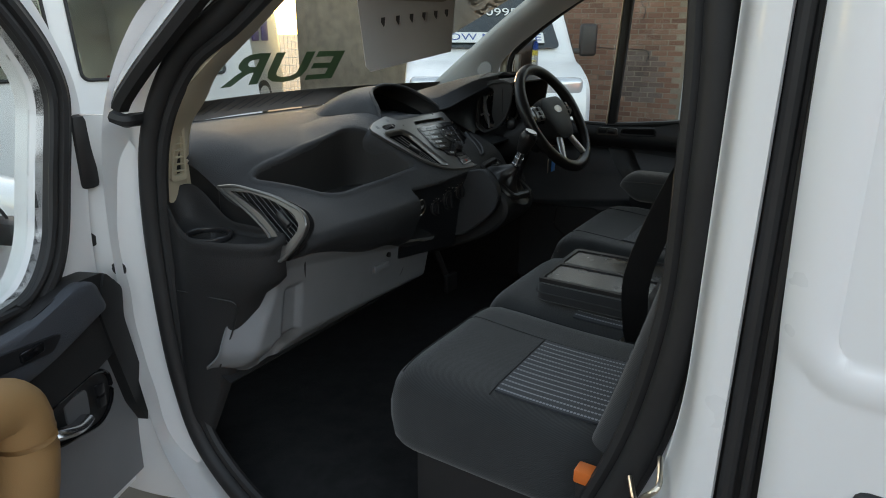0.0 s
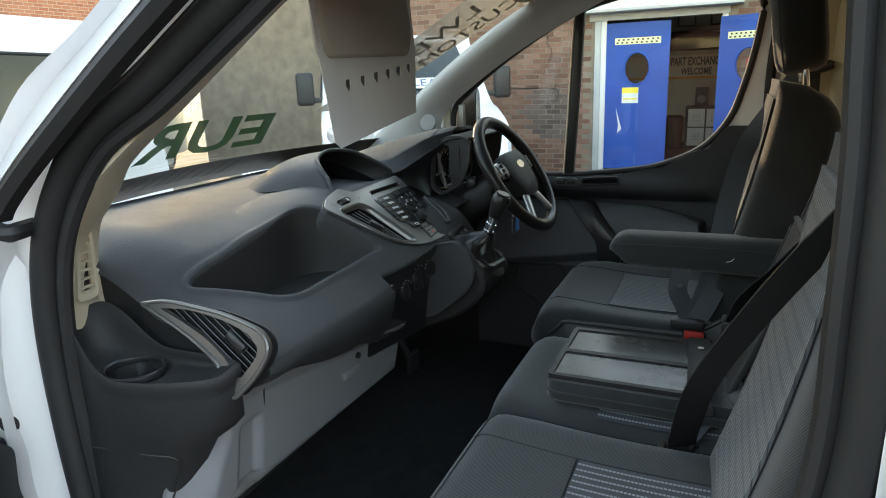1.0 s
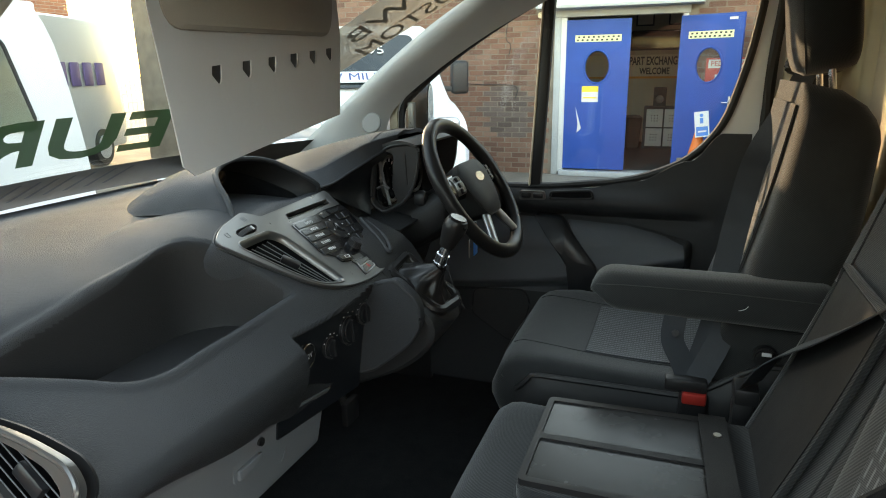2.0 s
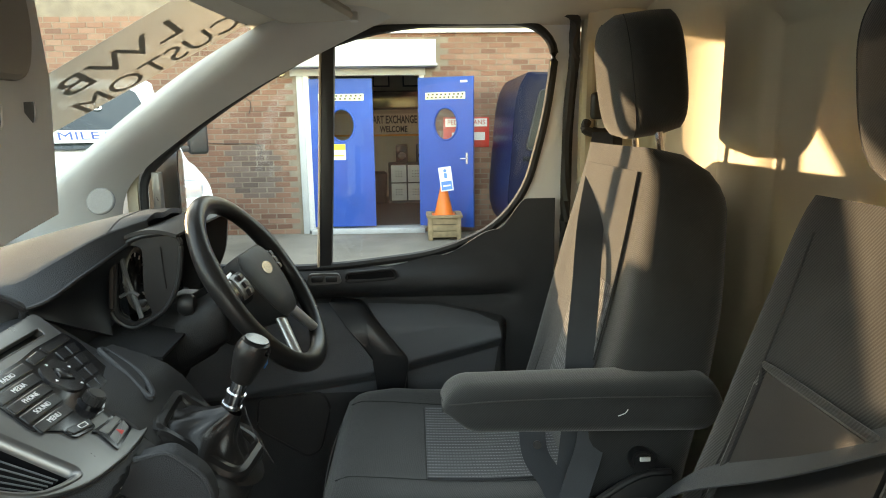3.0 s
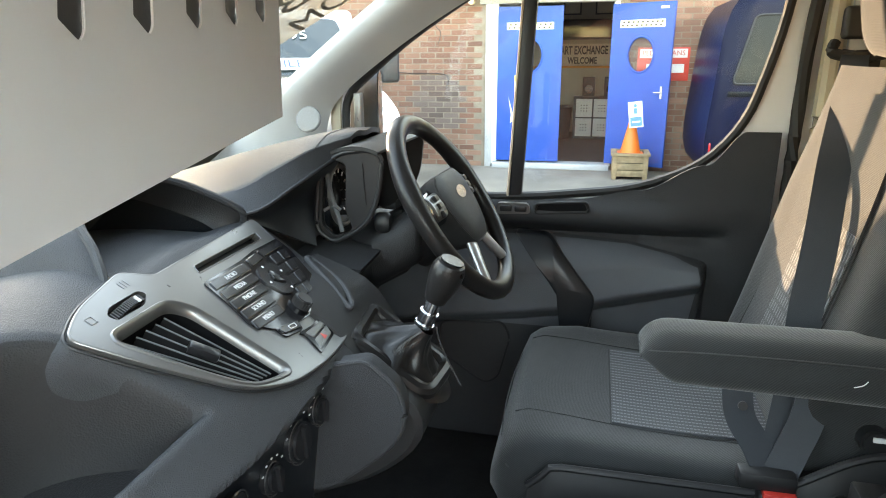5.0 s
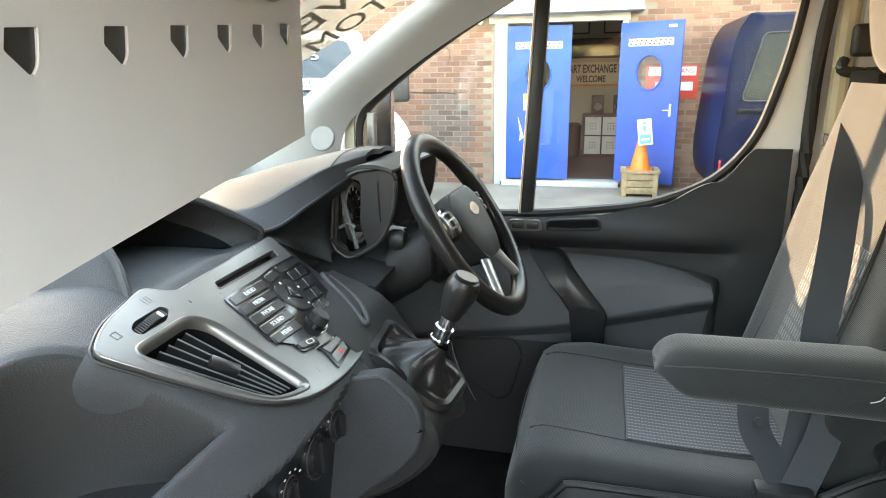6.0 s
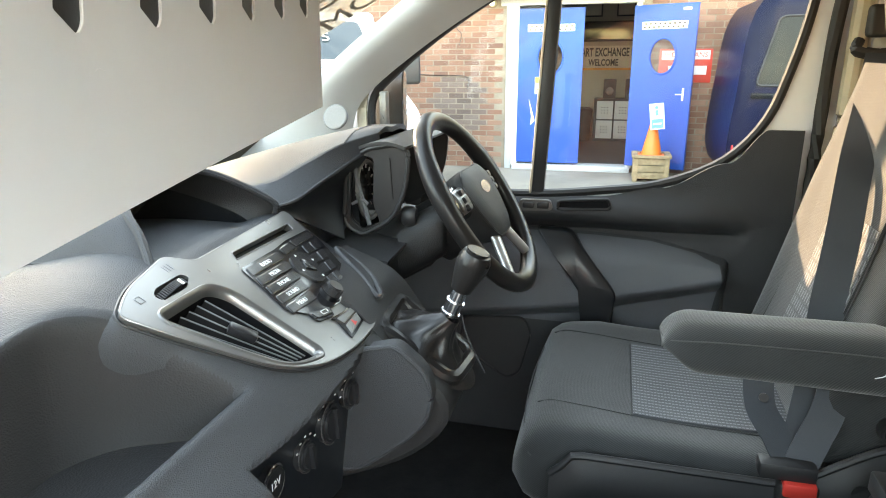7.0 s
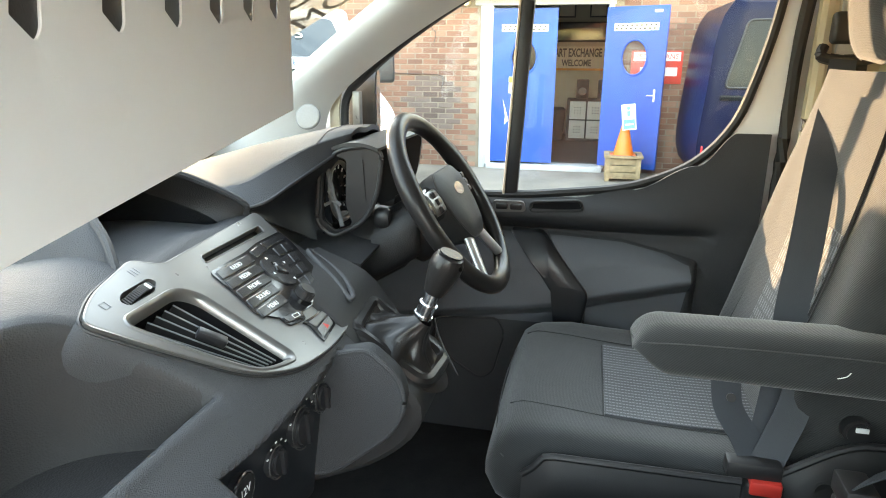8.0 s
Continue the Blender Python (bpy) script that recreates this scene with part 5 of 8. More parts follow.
for f, dz, lo in ((0.972, -0.03, 0), (0.968, -0.022, 0), (0.995, -0.016, 0), (1.0, -0.008, 0), (0.99, 0.0, 0), (0.96, 0.003, 0), (0.92, -0.004, 0)):
    rings.append([Vector((CUP.x, CUP.y, 0)).lerp(p, f) + Vector((0, 0, lo or cup_z(p) + dz)) for p in outer])
a0 = math.atan2(outer[0].y - CUP.y, outer[0].x - CUP.x)
n_ = len(outer)
bowl = [Vector((CUP.x + 0.006 + 0.042 * math.cos(a0 + 2 * math.pi * i / n_), CUP.y + 0.008 + 0.046 * math.sin(a0 + 2 * math.pi * i / n_), 0)) for i in range(n_)]
for k, up, lev in ((0.74, 0.72, 1.100), (0.62, 0.34, 1.098), (0.50, 0.10, 1.097)):
    rings.append([b.lerp(o, k) + Vector((0, 0, lev + up * (cup_z(o) - 1.105))) for b, o in zip(bowl, outer)])
rings.append([b.lerp(o, 0.12) + Vector((0, 0, 1.096)) for b, o in zip(bowl, outer)])
rings.append([b + Vector((0, 0, 1.094)) for b in bowl])
rings.append([b + Vector((0, 0, 1.02)) for b in bowl])
bm = loft(rings, cap=False)
bm.faces.new([bm.verts.new(b + Vector((0, 0, 1.02))) for b in bowl])
part("tray", bm, DASH_DARK, ch, "dark moulded tray and end panel", smooth=55)
part("cup_ring", tube([b + Vector((0, 0, 1.100)) for b in bowl], 0.0045, 8, True, 1.4), BUTTON, ch, "dark ring round the cup well")
part("lid_line", tube(smooth_path([(-0.886, 0.415, 0.985), (-0.872, 0.315, 0.985), (-0.855, 0.275, 0.975), (-0.853, 0.285, 0.93), (-0.868, 0.33, 0.82)], 40), 0.0016, 6), BLACK, ch)

# grey glovebox
gb = thing("glovebox", "light grey moulded glovebox with a lockable latch and open pocket", "glovebox", (-0.5, 0.25, 0.85))
def glove_face(u, v):
    top = 1.068 - 0.118 * u
    bot = 0.785 + 0.013 * u
    z = top + (bot - top) * v
    xl = -0.805 - 0.078 * sstep(0.0, 0.85, v) + 0.03 * sstep(0.85, 1.0, v)
    x = xl + (-0.165 - xl) * u
    y = 0.222 + 0.035 * sstep(0.0, 0.12, v) * 0.3 + 0.03 * v + 0.06 * sstep(0.7, 1.0, v) + 0.03 * sstep(0.94, 1.0, u) + 0.06 * sstep(0.08, 0.0, u)
    d = poly_dist((x, z), GPOCKET)
    w = sstep(0.004, -0.02, d)
    y += 0.05 * w + 0.012 * sstep(0.004, -0.012, poly_dist((x, z), GUPPER))
    return (x, y, z)
GPOCKET = rounded([(-0.785, 0.868), (-0.70, 0.872), (-0.697, 0.82), (-0.73, 0.79), (-0.775, 0.792), (-0.80, 0.83)], 0.015)
GUPPER = rounded([(-0.765, 0.86), (-0.755, 0.985), (-0.70, 0.985), (-0.705, 0.86)], 0.012)
part("body", shell(glove_face, 180, 90, 0.004), GREY, gb, smooth=50)
lidp = [glove_face(u, v) for u, v in ((0.165, 0.05), (0.205, 0.3), (0.245, 0.55), (0.28, 0.7))]
part("lid_joint", tube([Vector(p) + Vector((0, -0.001, 0)) for p in smooth_path(lidp, 30)], 0.0014, 6), DASH_DARK, gb)
lidq = [glove_face(u, v) for u, v in ((0.80, 0.03), (0.79, 0.3), (0.76, 0.6), (0.70, 0.9))]
part("lid_joint", tube([Vector(p) + Vector((0, -0.001, 0)) for p in smooth_path(lidq, 30)], 0.0014, 6), GREY_DARK, gb)
gx, gy, gz = glove_face(0.62, 0.25)
part("latch_recess", plate(rounded([(-0.045, -0.028), (0.03, -0.012), (0.05, 0.028), (0.0, 0.018), (-0.045, 0.01)], 0.01), [], 0.004, lambda a, b, d: Vector((gx + a, gy - 0.004 + d, gz + b))), GREY, gb)
part("latch", box((gx - 0.04, gy - 0.012, gz - 0.022), (gx + 0.02, gy - 0.003, gz - 0.004), 0.004), GREY, gb)
part("lock", cyl(0.007, 0.008, basis((gx + 0.02, gy - 0.007, gz + 0.012), (1, 0, 0), (0, 0, 1)), 20), BLACK, gb, "black key lock")
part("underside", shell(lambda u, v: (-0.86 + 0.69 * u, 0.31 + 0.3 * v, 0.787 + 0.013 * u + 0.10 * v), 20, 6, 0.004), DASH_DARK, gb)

# instrument binnacle: hood with a creased left flank, dark cheek, hooded cluster
bn = thing("instrument_binnacle", "dark hooded instrument cluster behind the steering wheel", "instrument cluster", (0.4, 0.45, 1.25))
HV = 40
H_E = smooth_path([(0.345, 0.303, 1.347), (0.28, 0.323, 1.331), (0.20, 0.361, 1.297), (0.135, 0.395, 1.270), (0.105, 0.47, 1.262), (0.10, 0.57, 1.255)], HV)
H_C = smooth_path([(0.335, 0.304, 1.366), (0.25, 0.345, 1.353), (0.195, 0.392, 1.325), (0.15, 0.430, 1.302), (0.13, 0.50, 1.286), (0.12, 0.60, 1.262)], HV)
H_T = smooth_path([(0.40, 0.298, 1.372), (0.38, 0.36, 1.369), (0.36, 0.44, 1.353), (0.36, 0.53, 1.330), (0.36, 0.64, 1.300), (0.36, 0.77, 1.262)], HV)
H_R = smooth_path([(0.58, 0.33, 1.356), (0.60, 0.39, 1.350), (0.62, 0.46, 1.332), (0.63, 0.54, 1.308), (0.64, 0.62, 1.280), (0.64, 0.70, 1.258)], HV)
H_F = [p + Vector((0.035, 0.01, -0.05)) for p in H_R]
rings = []
for e, c, t, r, f in zip(H_E, H_C, H_T, H_R, H_F):
    top = smooth_path([c, c.lerp(t, 0.5) + Vector((0, 0, 0.006)), t, t.lerp(r, 0.5) + Vector((0, 0, 0.005)), r], 17)
    rings.append([e, e.lerp(c, 0.33), e.lerp(c, 0.67), e.lerp(c, 0.94)] + [c.lerp(top[1], 0.3)] + top[1:] + [r.lerp(f, 0.5), f])
bm = loft(rings, cap=False, closed=False)
bmesh.ops.recalc_face_normals(bm, faces=bm.faces)
bmesh.ops.solidify(bm, geom=bm.faces[:], thickness=0.010)
part("hood", bm, DASH, bn, "grained dark grey hood", smooth=28)
part("hood_joint", tube([rings[7][k] + Vector((0, 0, 0.0006)) for k in range(3, 21)], 0.0012, 6), BLACK, bn)
part("hood_edge", tube([p + Vector((0, 0, -0.003)) for p in H_E[:30]], 0.004, 8), BLACK, bn)
def cheek_face(u, v):
    a = H_E[min(HV - 1, round(4 + 22 * (1 - u)))] + Vector((0.004, 0.006, -0.006))
    b = Vector((0.125, 0.405, 1.252)).lerp(Vector((0.258, 0.352, 1.176)), u)
    p = a.lerp(b, v)
    p.y += 0.030 * math.sin(math.pi * v) * u
    p.x += 0.012 * math.sin(math.pi * v) * u
    return p
part("cheek", shell(cheek_face, 22, 16, 0.004), CHEEK, bn, "smooth dark cheek panel", smooth=70)
shield = rounded([(0.349, 1.312), (0.310, 1.343), (0.254, 1.350), (0.232, 1.338), (0.240, 1.263), (0.268, 1.207), (0.327, 1.178), (0.360, 1.200)], [0.02, 0.02, 0.012, 0.014, 0.05, 0.03, 0.012, 0.02], 6)
window = rounded([(0.342, 1.312), (0.318, 1.330), (0.298, 1.325), (0.303, 1.24), (0.290, 1.202), (0.326, 1.188), (0.350, 1.208)], 0.01)
def cluster(off):
    return lambda a, b, d: Vector((0.285 + 0.10 * (0.36 - a) + off + d, a, b))
part("shield", plate(shield, [window], 0.008, cluster(0.0)), CLUSTER, bn, "dark instrument side shield", smooth=30)
part("shield_rim", tube([cluster(-0.001)(a, b, 0) for a, b in shield], 0.0045, 8, True), BLACK, bn)
part("shield_line", tube([cluster(-0.0015)(0.268 - 0.004 * k / 8, 1.325 - 0.075 * k / 8, 0) for k in range(9)], 0.0010, 5), BLACK, bn)
part("shield_top", shell(lambda u, v: (0.285 + 0.29 * u, 0.345 - 0.108 * v, 1.318 + 0.032 * math.sin(math.pi * (0.12 + 0.62 * v))), 16, 12, 0.006), BLACK, bn)
part("shield_far", plate(shield, [], 0.008, cluster(0.285)), BLACK, bn)
part("instrument_face", shell(lambda u, v: (0.295 + 0.27 * u, 0.352 + 0.012 * math.sin(math.pi * u) + 0.012 * v, 1.180 + 0.14 * v), 16, 10, -0.02), SCREEN, bn, "dark glossy instrument face")
for cx in (0.355, 0.505):
    ring = [Vector((cx + 0.056 * math.cos(q * math.pi / 20), 0.336 + 0.006 * math.sin(q * math.pi / 20), 1.252 + 0.056 * math.sin(q * math.pi / 20))) for q in range(40)]
    dr = part("dial_ring", tube(ring, 0.0045, 8, True), SILVER, bn, "silver dial ring")
    for q in range(12):
        a = -0.8 + q * 0.42
        part("tick", box((-0.001, -0.004, -0.001), (0.001, 0.004, 0.001), m=Matrix.Translation((cx + 0.047 * math.cos(a), 0.345, 1.252 + 0.047 * math.sin(a))) @ pose(0, 0, 0, 90, 0, 0) @ pose(0, 0, 0, 0, 0, math.degrees(a) - 90)), WHITE_MARK, dr)
part("strut", tube(smooth_path([(0.305, 0.345, 1.325), (0.302, 0.335, 1.27), (0.303, 0.322, 1.22), (0.30, 0.315, 1.195)], 14), 0.0045, 8), GREY_DARK, bn, "grey moulded strut")
part("strut", tube(smooth_path([(0.298, 0.348, 1.235), (0.301, 0.330, 1.243), (0.303, 0.318, 1.235)], 10), 0.004, 8), GREY_DARK, bn)
part("lower_shelf", shell(lambda u, v: (0.18 + 0.42 * u, 0.372 - 0.135 * v + 0.02 * u, 1.170 - 0.012 * v), 16, 8, 0.006), DASH_DARK, bn)
part("trim", tube(smooth_path([(0.235, 0.345, 1.15), (0.26, 0.34, 1.158), (0.40, 0.33, 1.165), (0.56, 0.34, 1.165)], 24), 0.006, 8), SILVER, bn, "thin silver trim")
dv = thing("driver_vent", "side air vent in a silver surround by the driver's door", "air vent", (0.7, 0.4, 1.2))
part("surround", box((0.64, 0.395, 1.15), (0.76, 0.425, 1.255), 0.012), SILVER, dv)
for i in range(5):
    part("slat", box((0.65, 0.385, 1.165 + 0.018 * i), (0.75, 0.397, 1.170 + 0.018 * i), 0.001, 1), BLACK, dv)

# steering wheel
WC = Vector((0.385, 0.119, 1.235))
WM = basis(WC, (1, -0.035, 0), Vector((0, 0.545, 0.84)))
sw = thing("steering_wheel", "black leather steering wheel with silver lower spokes", "steering wheel", WC)
N = 96
rings = []
for i in range(N + 1):
    a = 2 * math.pi * i / N
    fat = 1 + 0.16 * math.exp(-((math.sin(a) - 0.35) / 0.25) ** 2)
    rad = Vector((math.cos(a), math.sin(a), 0))
    rings.append([WM @ (rad * 0.178 + rad * (0.0185 * fat * math.cos(q * math.pi / 7)) + Vector((0, 0, 0.0165 * fat * math.sin(q * math.pi / 7)))) for q in range(14)])
bm = loft(rings, cap=False)
bmesh.ops.remove_doubles(bm, verts=bm.verts, dist=1e-6)
part("rim", bm, LEATHER, sw, "worn black leather rim")
for i in range(4):
    a = (0.25, math.pi - 0.25, math.pi + 0.75, -0.75)[i]
    part("rim_seam", tube([WM @ (Vector((math.cos(a), math.sin(a), 0)) * (0.178 + 0.0175 * math.cos(q * math.pi / 8)) + Vector((0, 0, 0.0155 * math.sin(q * math.pi / 8)))) for q in range(16)], 0.0008, 5, True), BLACK, sw)
hub = [(-0.085, 0.04), (-0.06, 0.062), (0.06, 0.062), (0.085, 0.04), (0.078, -0.02), (0.045, -0.075), (-0.045, -0.075), (-0.078, -0.02)]
hub_r = rounded(hub, 0.025)
rings = [[WM @ Vector((a * s, b * s, z)) for a, b in hub_r] for z, s in ((-0.05, 0.92), (-0.012, 1.06), (0.006, 1.08), (0.016, 1.03), (0.022, 0.88), (0.025, 0.48))]
part("airbag_cover", loft(rings), DASH_DARK, sw, "dark grained airbag cover")
part("badge", cyl(0.021, 0.004, WM @ Matrix.Translation((0, 0.018, 0.0245)) @ Matrix.Diagonal((1.25, 0.6, 1, 1)), 28), CHROME, sw, "small oval chrome badge")
part("mark", tube([WM @ Vector((a, b, 0.0205)) for a, b in rounded([(-0.012, -0.056), (0.012, -0.056), (0.012, -0.046), (-0.012, -0.046)], 0.002)], 0.0008, 5, True), GREY_DARK, sw)
part("cover_seam", tube([WM @ Vector((a * 1.05, b * 1.05, 0.0140)) for a, b in hub_r], 0.0016, 6, True), BLACK, sw)
for sx in (-1, 1):
    part("spoke", loft([[WM @ Vector((sx * (0.060 + 0.108 * f), 0.020 + 0.034 * math.cos(q * math.pi / 6) * (1 - 0.15 * f), -0.004 + (0.013 - 0.004 * f) * math.sin(q * math.pi / 6))) for q in range(12)] for f in (0, 0.2, 0.4, 0.6, 0.8, 1.0)]), BLACK_GLOSS, sw, "gloss black upper spoke", smooth=60)
    pod_ = part("button_pod", loft([[WM @ Vector((sx * (0.082 + 0.045 * f), 0.020 + 0.024 * math.cos(q * math.pi / 8), 0.007 - 0.006 * f + 0.008 * math.sin(q * math.pi / 8))) for q in range(16)] for f in (0, 0.15, 0.5, 0.85, 1.0)]), SILVER, sw, "satin silver key pod", smooth=60)
    for k in range(3):
        part("button", box((sx * 0.105 - 0.009, 0.034 - 0.015 * k - 0.006, 0.006), (sx * 0.105 + 0.009, 0.034 - 0.015 * k + 0.006, 0.0155), 0.002, 1, WM), BUTTON, pod_)
    part("lower_spoke", loft([[WM @ (Vector((sx * (0.030 + 0.058 * f), -0.058 - 0.094 * f, 0.002)) + Vector((0.019 * math.cos(q * math.pi / 6) * (1 - 0.25 * f), 0, 0.009 * math.sin(q * math.pi / 6)))) for q in range(12)] for f in (0, 0.2, 0.4, 0.6, 0.8, 1.0)]), SPOKE, sw, "satin silver lower spoke", smooth=60)
part("shroud_front", loft([[WM @ Vector((0.058 * s * math.cos(q * math.pi / 14), 0.062 * s * math.sin(q * math.pi / 14) - 0.01, z)) for q in range(28)] for z, s in ((-0.025, 0.8), (-0.05, 1.0), (-0.11, 1.05), (-0.12, 0.9))]), BLACK, sw)
# column with stalks, key
co = thing("steering_column", "black steering column shroud with control stalks", "steering column", (0.385, 0.25, 1.12))
part("shroud", loft([[Vector((0.385 + 0.068 * s * math.cos(q * math.pi / 14), 0.215 + 0.23 * f, 1.165 - 0.12 * f + 0.068 * s * math.sin(q * math.pi / 14))) for q in range(28)] for f, s in ((-0.05, 0.85), (0.0, 1.0), (0.5, 1.1), (1.0, 1.3))]), DASH_DARK, co)
for sx in (-1, 1):
    base = Vector((0.385 + sx * 0.050, 0.232, 1.150))
    tip = base + Vector((sx * 0.014, 0.008, 0.050))
    s = part("stalk", tube(smooth_path([base + Vector((-sx * 0.02, 0.01, -0.012)), base, base.lerp(tip, 0.5), tip], 14), 0.0105, 12), BLACK, co, "black control stalk")
    part("stalk_tip", loft([[tip + Vector((sx * 0.002 + 0.016 * r_ * math.cos(q * math.pi / 9), h_, 0.012 + 0.020 * r_ * math.sin(q * math.pi / 9))) for q in range(18)] for h_, r_ in ((0.014, 0.8), (0.008, 1.0), (-0.008, 1.0), (-0.014, 0.78))]), BLACK, s)
part("column_collar", loft([[Vector((0.385 + 0.082 * s_ * math.copysign(abs(math.cos(q * math.pi / 14)) ** 0.7, math.cos(q * math.pi / 14)), 0.170 + 0.09 * f, 1.190 - 0.05 * f + 0.060 * s_ * math.copysign(abs(math.sin(q * math.pi / 14)) ** 0.7, math.sin(q * math.pi / 14)))) for q in range(28)] for f, s_ in ((0.0, 0.84), (0.08, 0.95), (0.5, 1.0), (1.0, 1.04))]), DASH_DARK, co, "split column shroud", smooth=60)
part("ignition", cyl(0.016, 0.02, basis((0.45, 0.175, 1.12), (1, 0, 0), (0, 0.4, 0.9)), 20), BLACK, co)
ky = thing("key_bunch", "small bunch of keys with a blue tag in the ignition", "keys", (0.45, 0.155, 1.10))
part("key", box((0.446, 0.135, 1.105), (0.454, 0.17, 1.13), 0.002), BLACK, ky)
part("ring", tube([(0.45, 0.145 + 0.012 * math.cos(q * math.pi / 10), 1.095 + 0.012 * math.sin(q * math.pi / 10)) for q in range(20)], 0.001, 6, True), CHROME, ky)
part("tag", box((0.435, 0.137, 1.04), (0.465, 0.140, 1.085), 0.001), BLUE_TAG, ky, "blue plastic tag")
part("spare_key", box((0.425, 0.148, 1.035), (0.433, 0.150, 1.085), 0.001), STEEL, ky)

# gear lever console
gc = thing("gear_console", "dark gear lever housing below the centre stack", "gear console", (0.05, 0.15, 0.9))
prof = [(0.30, 1.20), (0.21, 1.16), (0.15, 1.085), (0.085, 1.045), (0.08, 0.99), (0.14, 0.93), (0.24, 0.88), (0.42, 0.80)]
rings = []
for x, g in ((-0.035, 0.95), (-0.028, 1.0), (0.08, 1.0), (0.15, 0.99), (0.16, 0.94)):
    rings.append([Vector((x, 0.28 + (y - 0.28) * g, 1.02 + (z - 1.02) * g)) for y, z in [tuple(p)[:2] for p in smooth_path([(a, b, 0) for a, b in prof], 24)] + [(0.45, 1.0), (0.42, 1.15)]])
part("housing", loft(rings), DASH_DARK, gc)
cheek = rounded([(0.21, 1.115), (0.136, 1.134), (0.095, 1.100), (0.085, 1.070), (0.090, 1.035), (0.114, 1.003), (0.195, 0.935), (0.24, 0.93)], [0.01, 0.012, 0.03, 0.03, 0.03, 0.04, 0.03, 0.01], 6)
part("side_cheek", plate(cheek, [], 0.03, lambda a, b, d: Vector((-0.082 + d, a, b))), DASH, gc, "grained side cheek")
part("cheek_edge", tube([Vector((-0.0785, a, b)) for a, b in grown(cheek, -0.0005)], 0.0045, 10, True), DASH, gc)
BO = Vector((0.055, 0.125, 1.07))
BM = basis(BO, (1, 0, 0), (0, 0.80, 0.60))
part("boot_frame", tube([BM @ Vector((a, b, 0.004)) for a, b in rounded([(-0.044, -0.052), (0.056, -0.060), (0.054, 0.09), (-0.052, 0.080)], 0.02)], 0.013, 10, True), LEATHER, gc, "black boot surround")
gl = thing("gear_lever", "black leather gear knob on a chrome collar above a leather boot", "gear lever", BO)
KN = Vector((0.052, 0.062, 1.205))
CO = Vector((0.05, 0.09, 1.140))
rings = []
for k in range(15):
    f = k / 14
    c = BO.lerp(CO + Vector((0, 0, -0.012)), f) + Vector((0, 0.012 * math.sin(math.pi * f), 0))
    r = 0.055 * (1 - f) ** 1.15 + 0.014
    ring = []
    for q in range(40):
        a = q * math.pi / 20
        w = 1 + 0.10 * math.sin(6 * a + 4 * f) * math.sin(math.pi * f) + 0.06 * math.sin(11 * a - 7 * f) * math.sin(math.pi * f)
        ring.append(BM.to_3x3() @ Vector((r * w * math.cos(a), r * w * math.sin(a) * (1.25 - 0.25 * f), 0)) + c)
    rings.append(ring)
part("boot", loft(rings, cap=False), LEATHER, gl, "creased black leather boot", smooth=70)
AX = (KN - CO).normalized()
GM = basis(CO, Vector((1, 0, 0)), AX.cross(Vector((1, 0, 0))))
for z, r, h in ((-0.005, 0.0145, 0.006), (0.006, 0.0130, 0.016), (0.015, 0.0142, 0.004), (0.026, 0.0115, 0.020)):
    part("collar", cyl(r, h, GM @ Matrix.Translation((0, 0, z)), 24, bevel=0.001), CHROME, gl, "chrome collar")
rings = [[GM @ Vector((r * math.cos(q * math.pi / 14), r * 0.92 * math.sin(q * math.pi / 14), z)) for q in range(28)] for z, r in ((0.034, 0.012), (0.036, 0.017), (0.055, 0.022), (0.075, 0.0265), (0.088, 0.0265), (0.098, 0.022), (0.1015, 0.013))]
part("knob", loft(rings), LEATHER, gl, "black leather gear knob")
part("knob_cap", cyl(0.017, 0.002, GM @ Matrix.Translation((0, 0, 0.1015)), 24), BLACK_GLOSS, gl, "gloss cap")
part("boot_seam", tube(smooth_path([tuple(BO + Vector((0.0, -0.085, -0.03))), tuple(BO.lerp(CO, 0.5) + Vector((0, -0.04, -0.005))), tuple(CO + Vector((0, -0.016, -0.008)))], 16), 0.0012, 5), STITCH, gl)
cb = thing("cubby", "dark moulded panel with an open cubby beside the gear lever", "storage cubby", (0.08, 0.25, 1.12))
CT_L = smooth_path([SM @ Vector(p) for p in ((0.266, 0.064, -0.004), (0.226, -0.022, -0.004), (0.168, -0.118, -0.006), (0.120, -0.150, -0.010))], 24)
CT_R = smooth_path([(0.22, 0.37, 1.165), (0.145, 0.285, 1.165), (0.075, 0.215, 1.155), (0.0, 0.172, 1.118)], 24)
def console_top(u, v):
    k = min(23, round(u * 23))
    p = CT_L[k].lerp(CT_R[k], v)
    p.z += 0.010 * math.sin(math.pi * v)
    return p
part("panel", shell(console_top, 23, 14, 0.006), DASH_DARK, cb, smooth=60)
part("edge_strip", tube([console_top(k / 23, 0.05) + Vector((0, 0, 0.001)) for k in range(20)], 0.0035, 8), SILVER, cb, "grey edge strip")
# flat black plate over the panel stands in for the cubby's shade
well = [console_top(u, v) + Vector((0.001, -0.004, 0.006)) for u, v in ((0.36, 0.38), (0.58, 0.36), (0.72, 0.45), (0.72, 0.72), (0.55, 0.80), (0.36, 0.66))]
bm = bmesh.new()
bm.faces.new([bm.verts.new(p) for p in smooth_path(well, 30, True)])
bmesh.ops.triangulate(bm, faces=bm.faces[:])
bmesh.ops.solidify(bm, geom=bm.faces[:], thickness=0.003)
part("cubby_shade_plate", bm, VENT_BLACK, cb, "flat black plate painting in the shaded cubby opening", smooth=0)
part("cubby_rim", tube(smooth_path(well, 40, True), 0.0045, 8, True), DASH, cb)
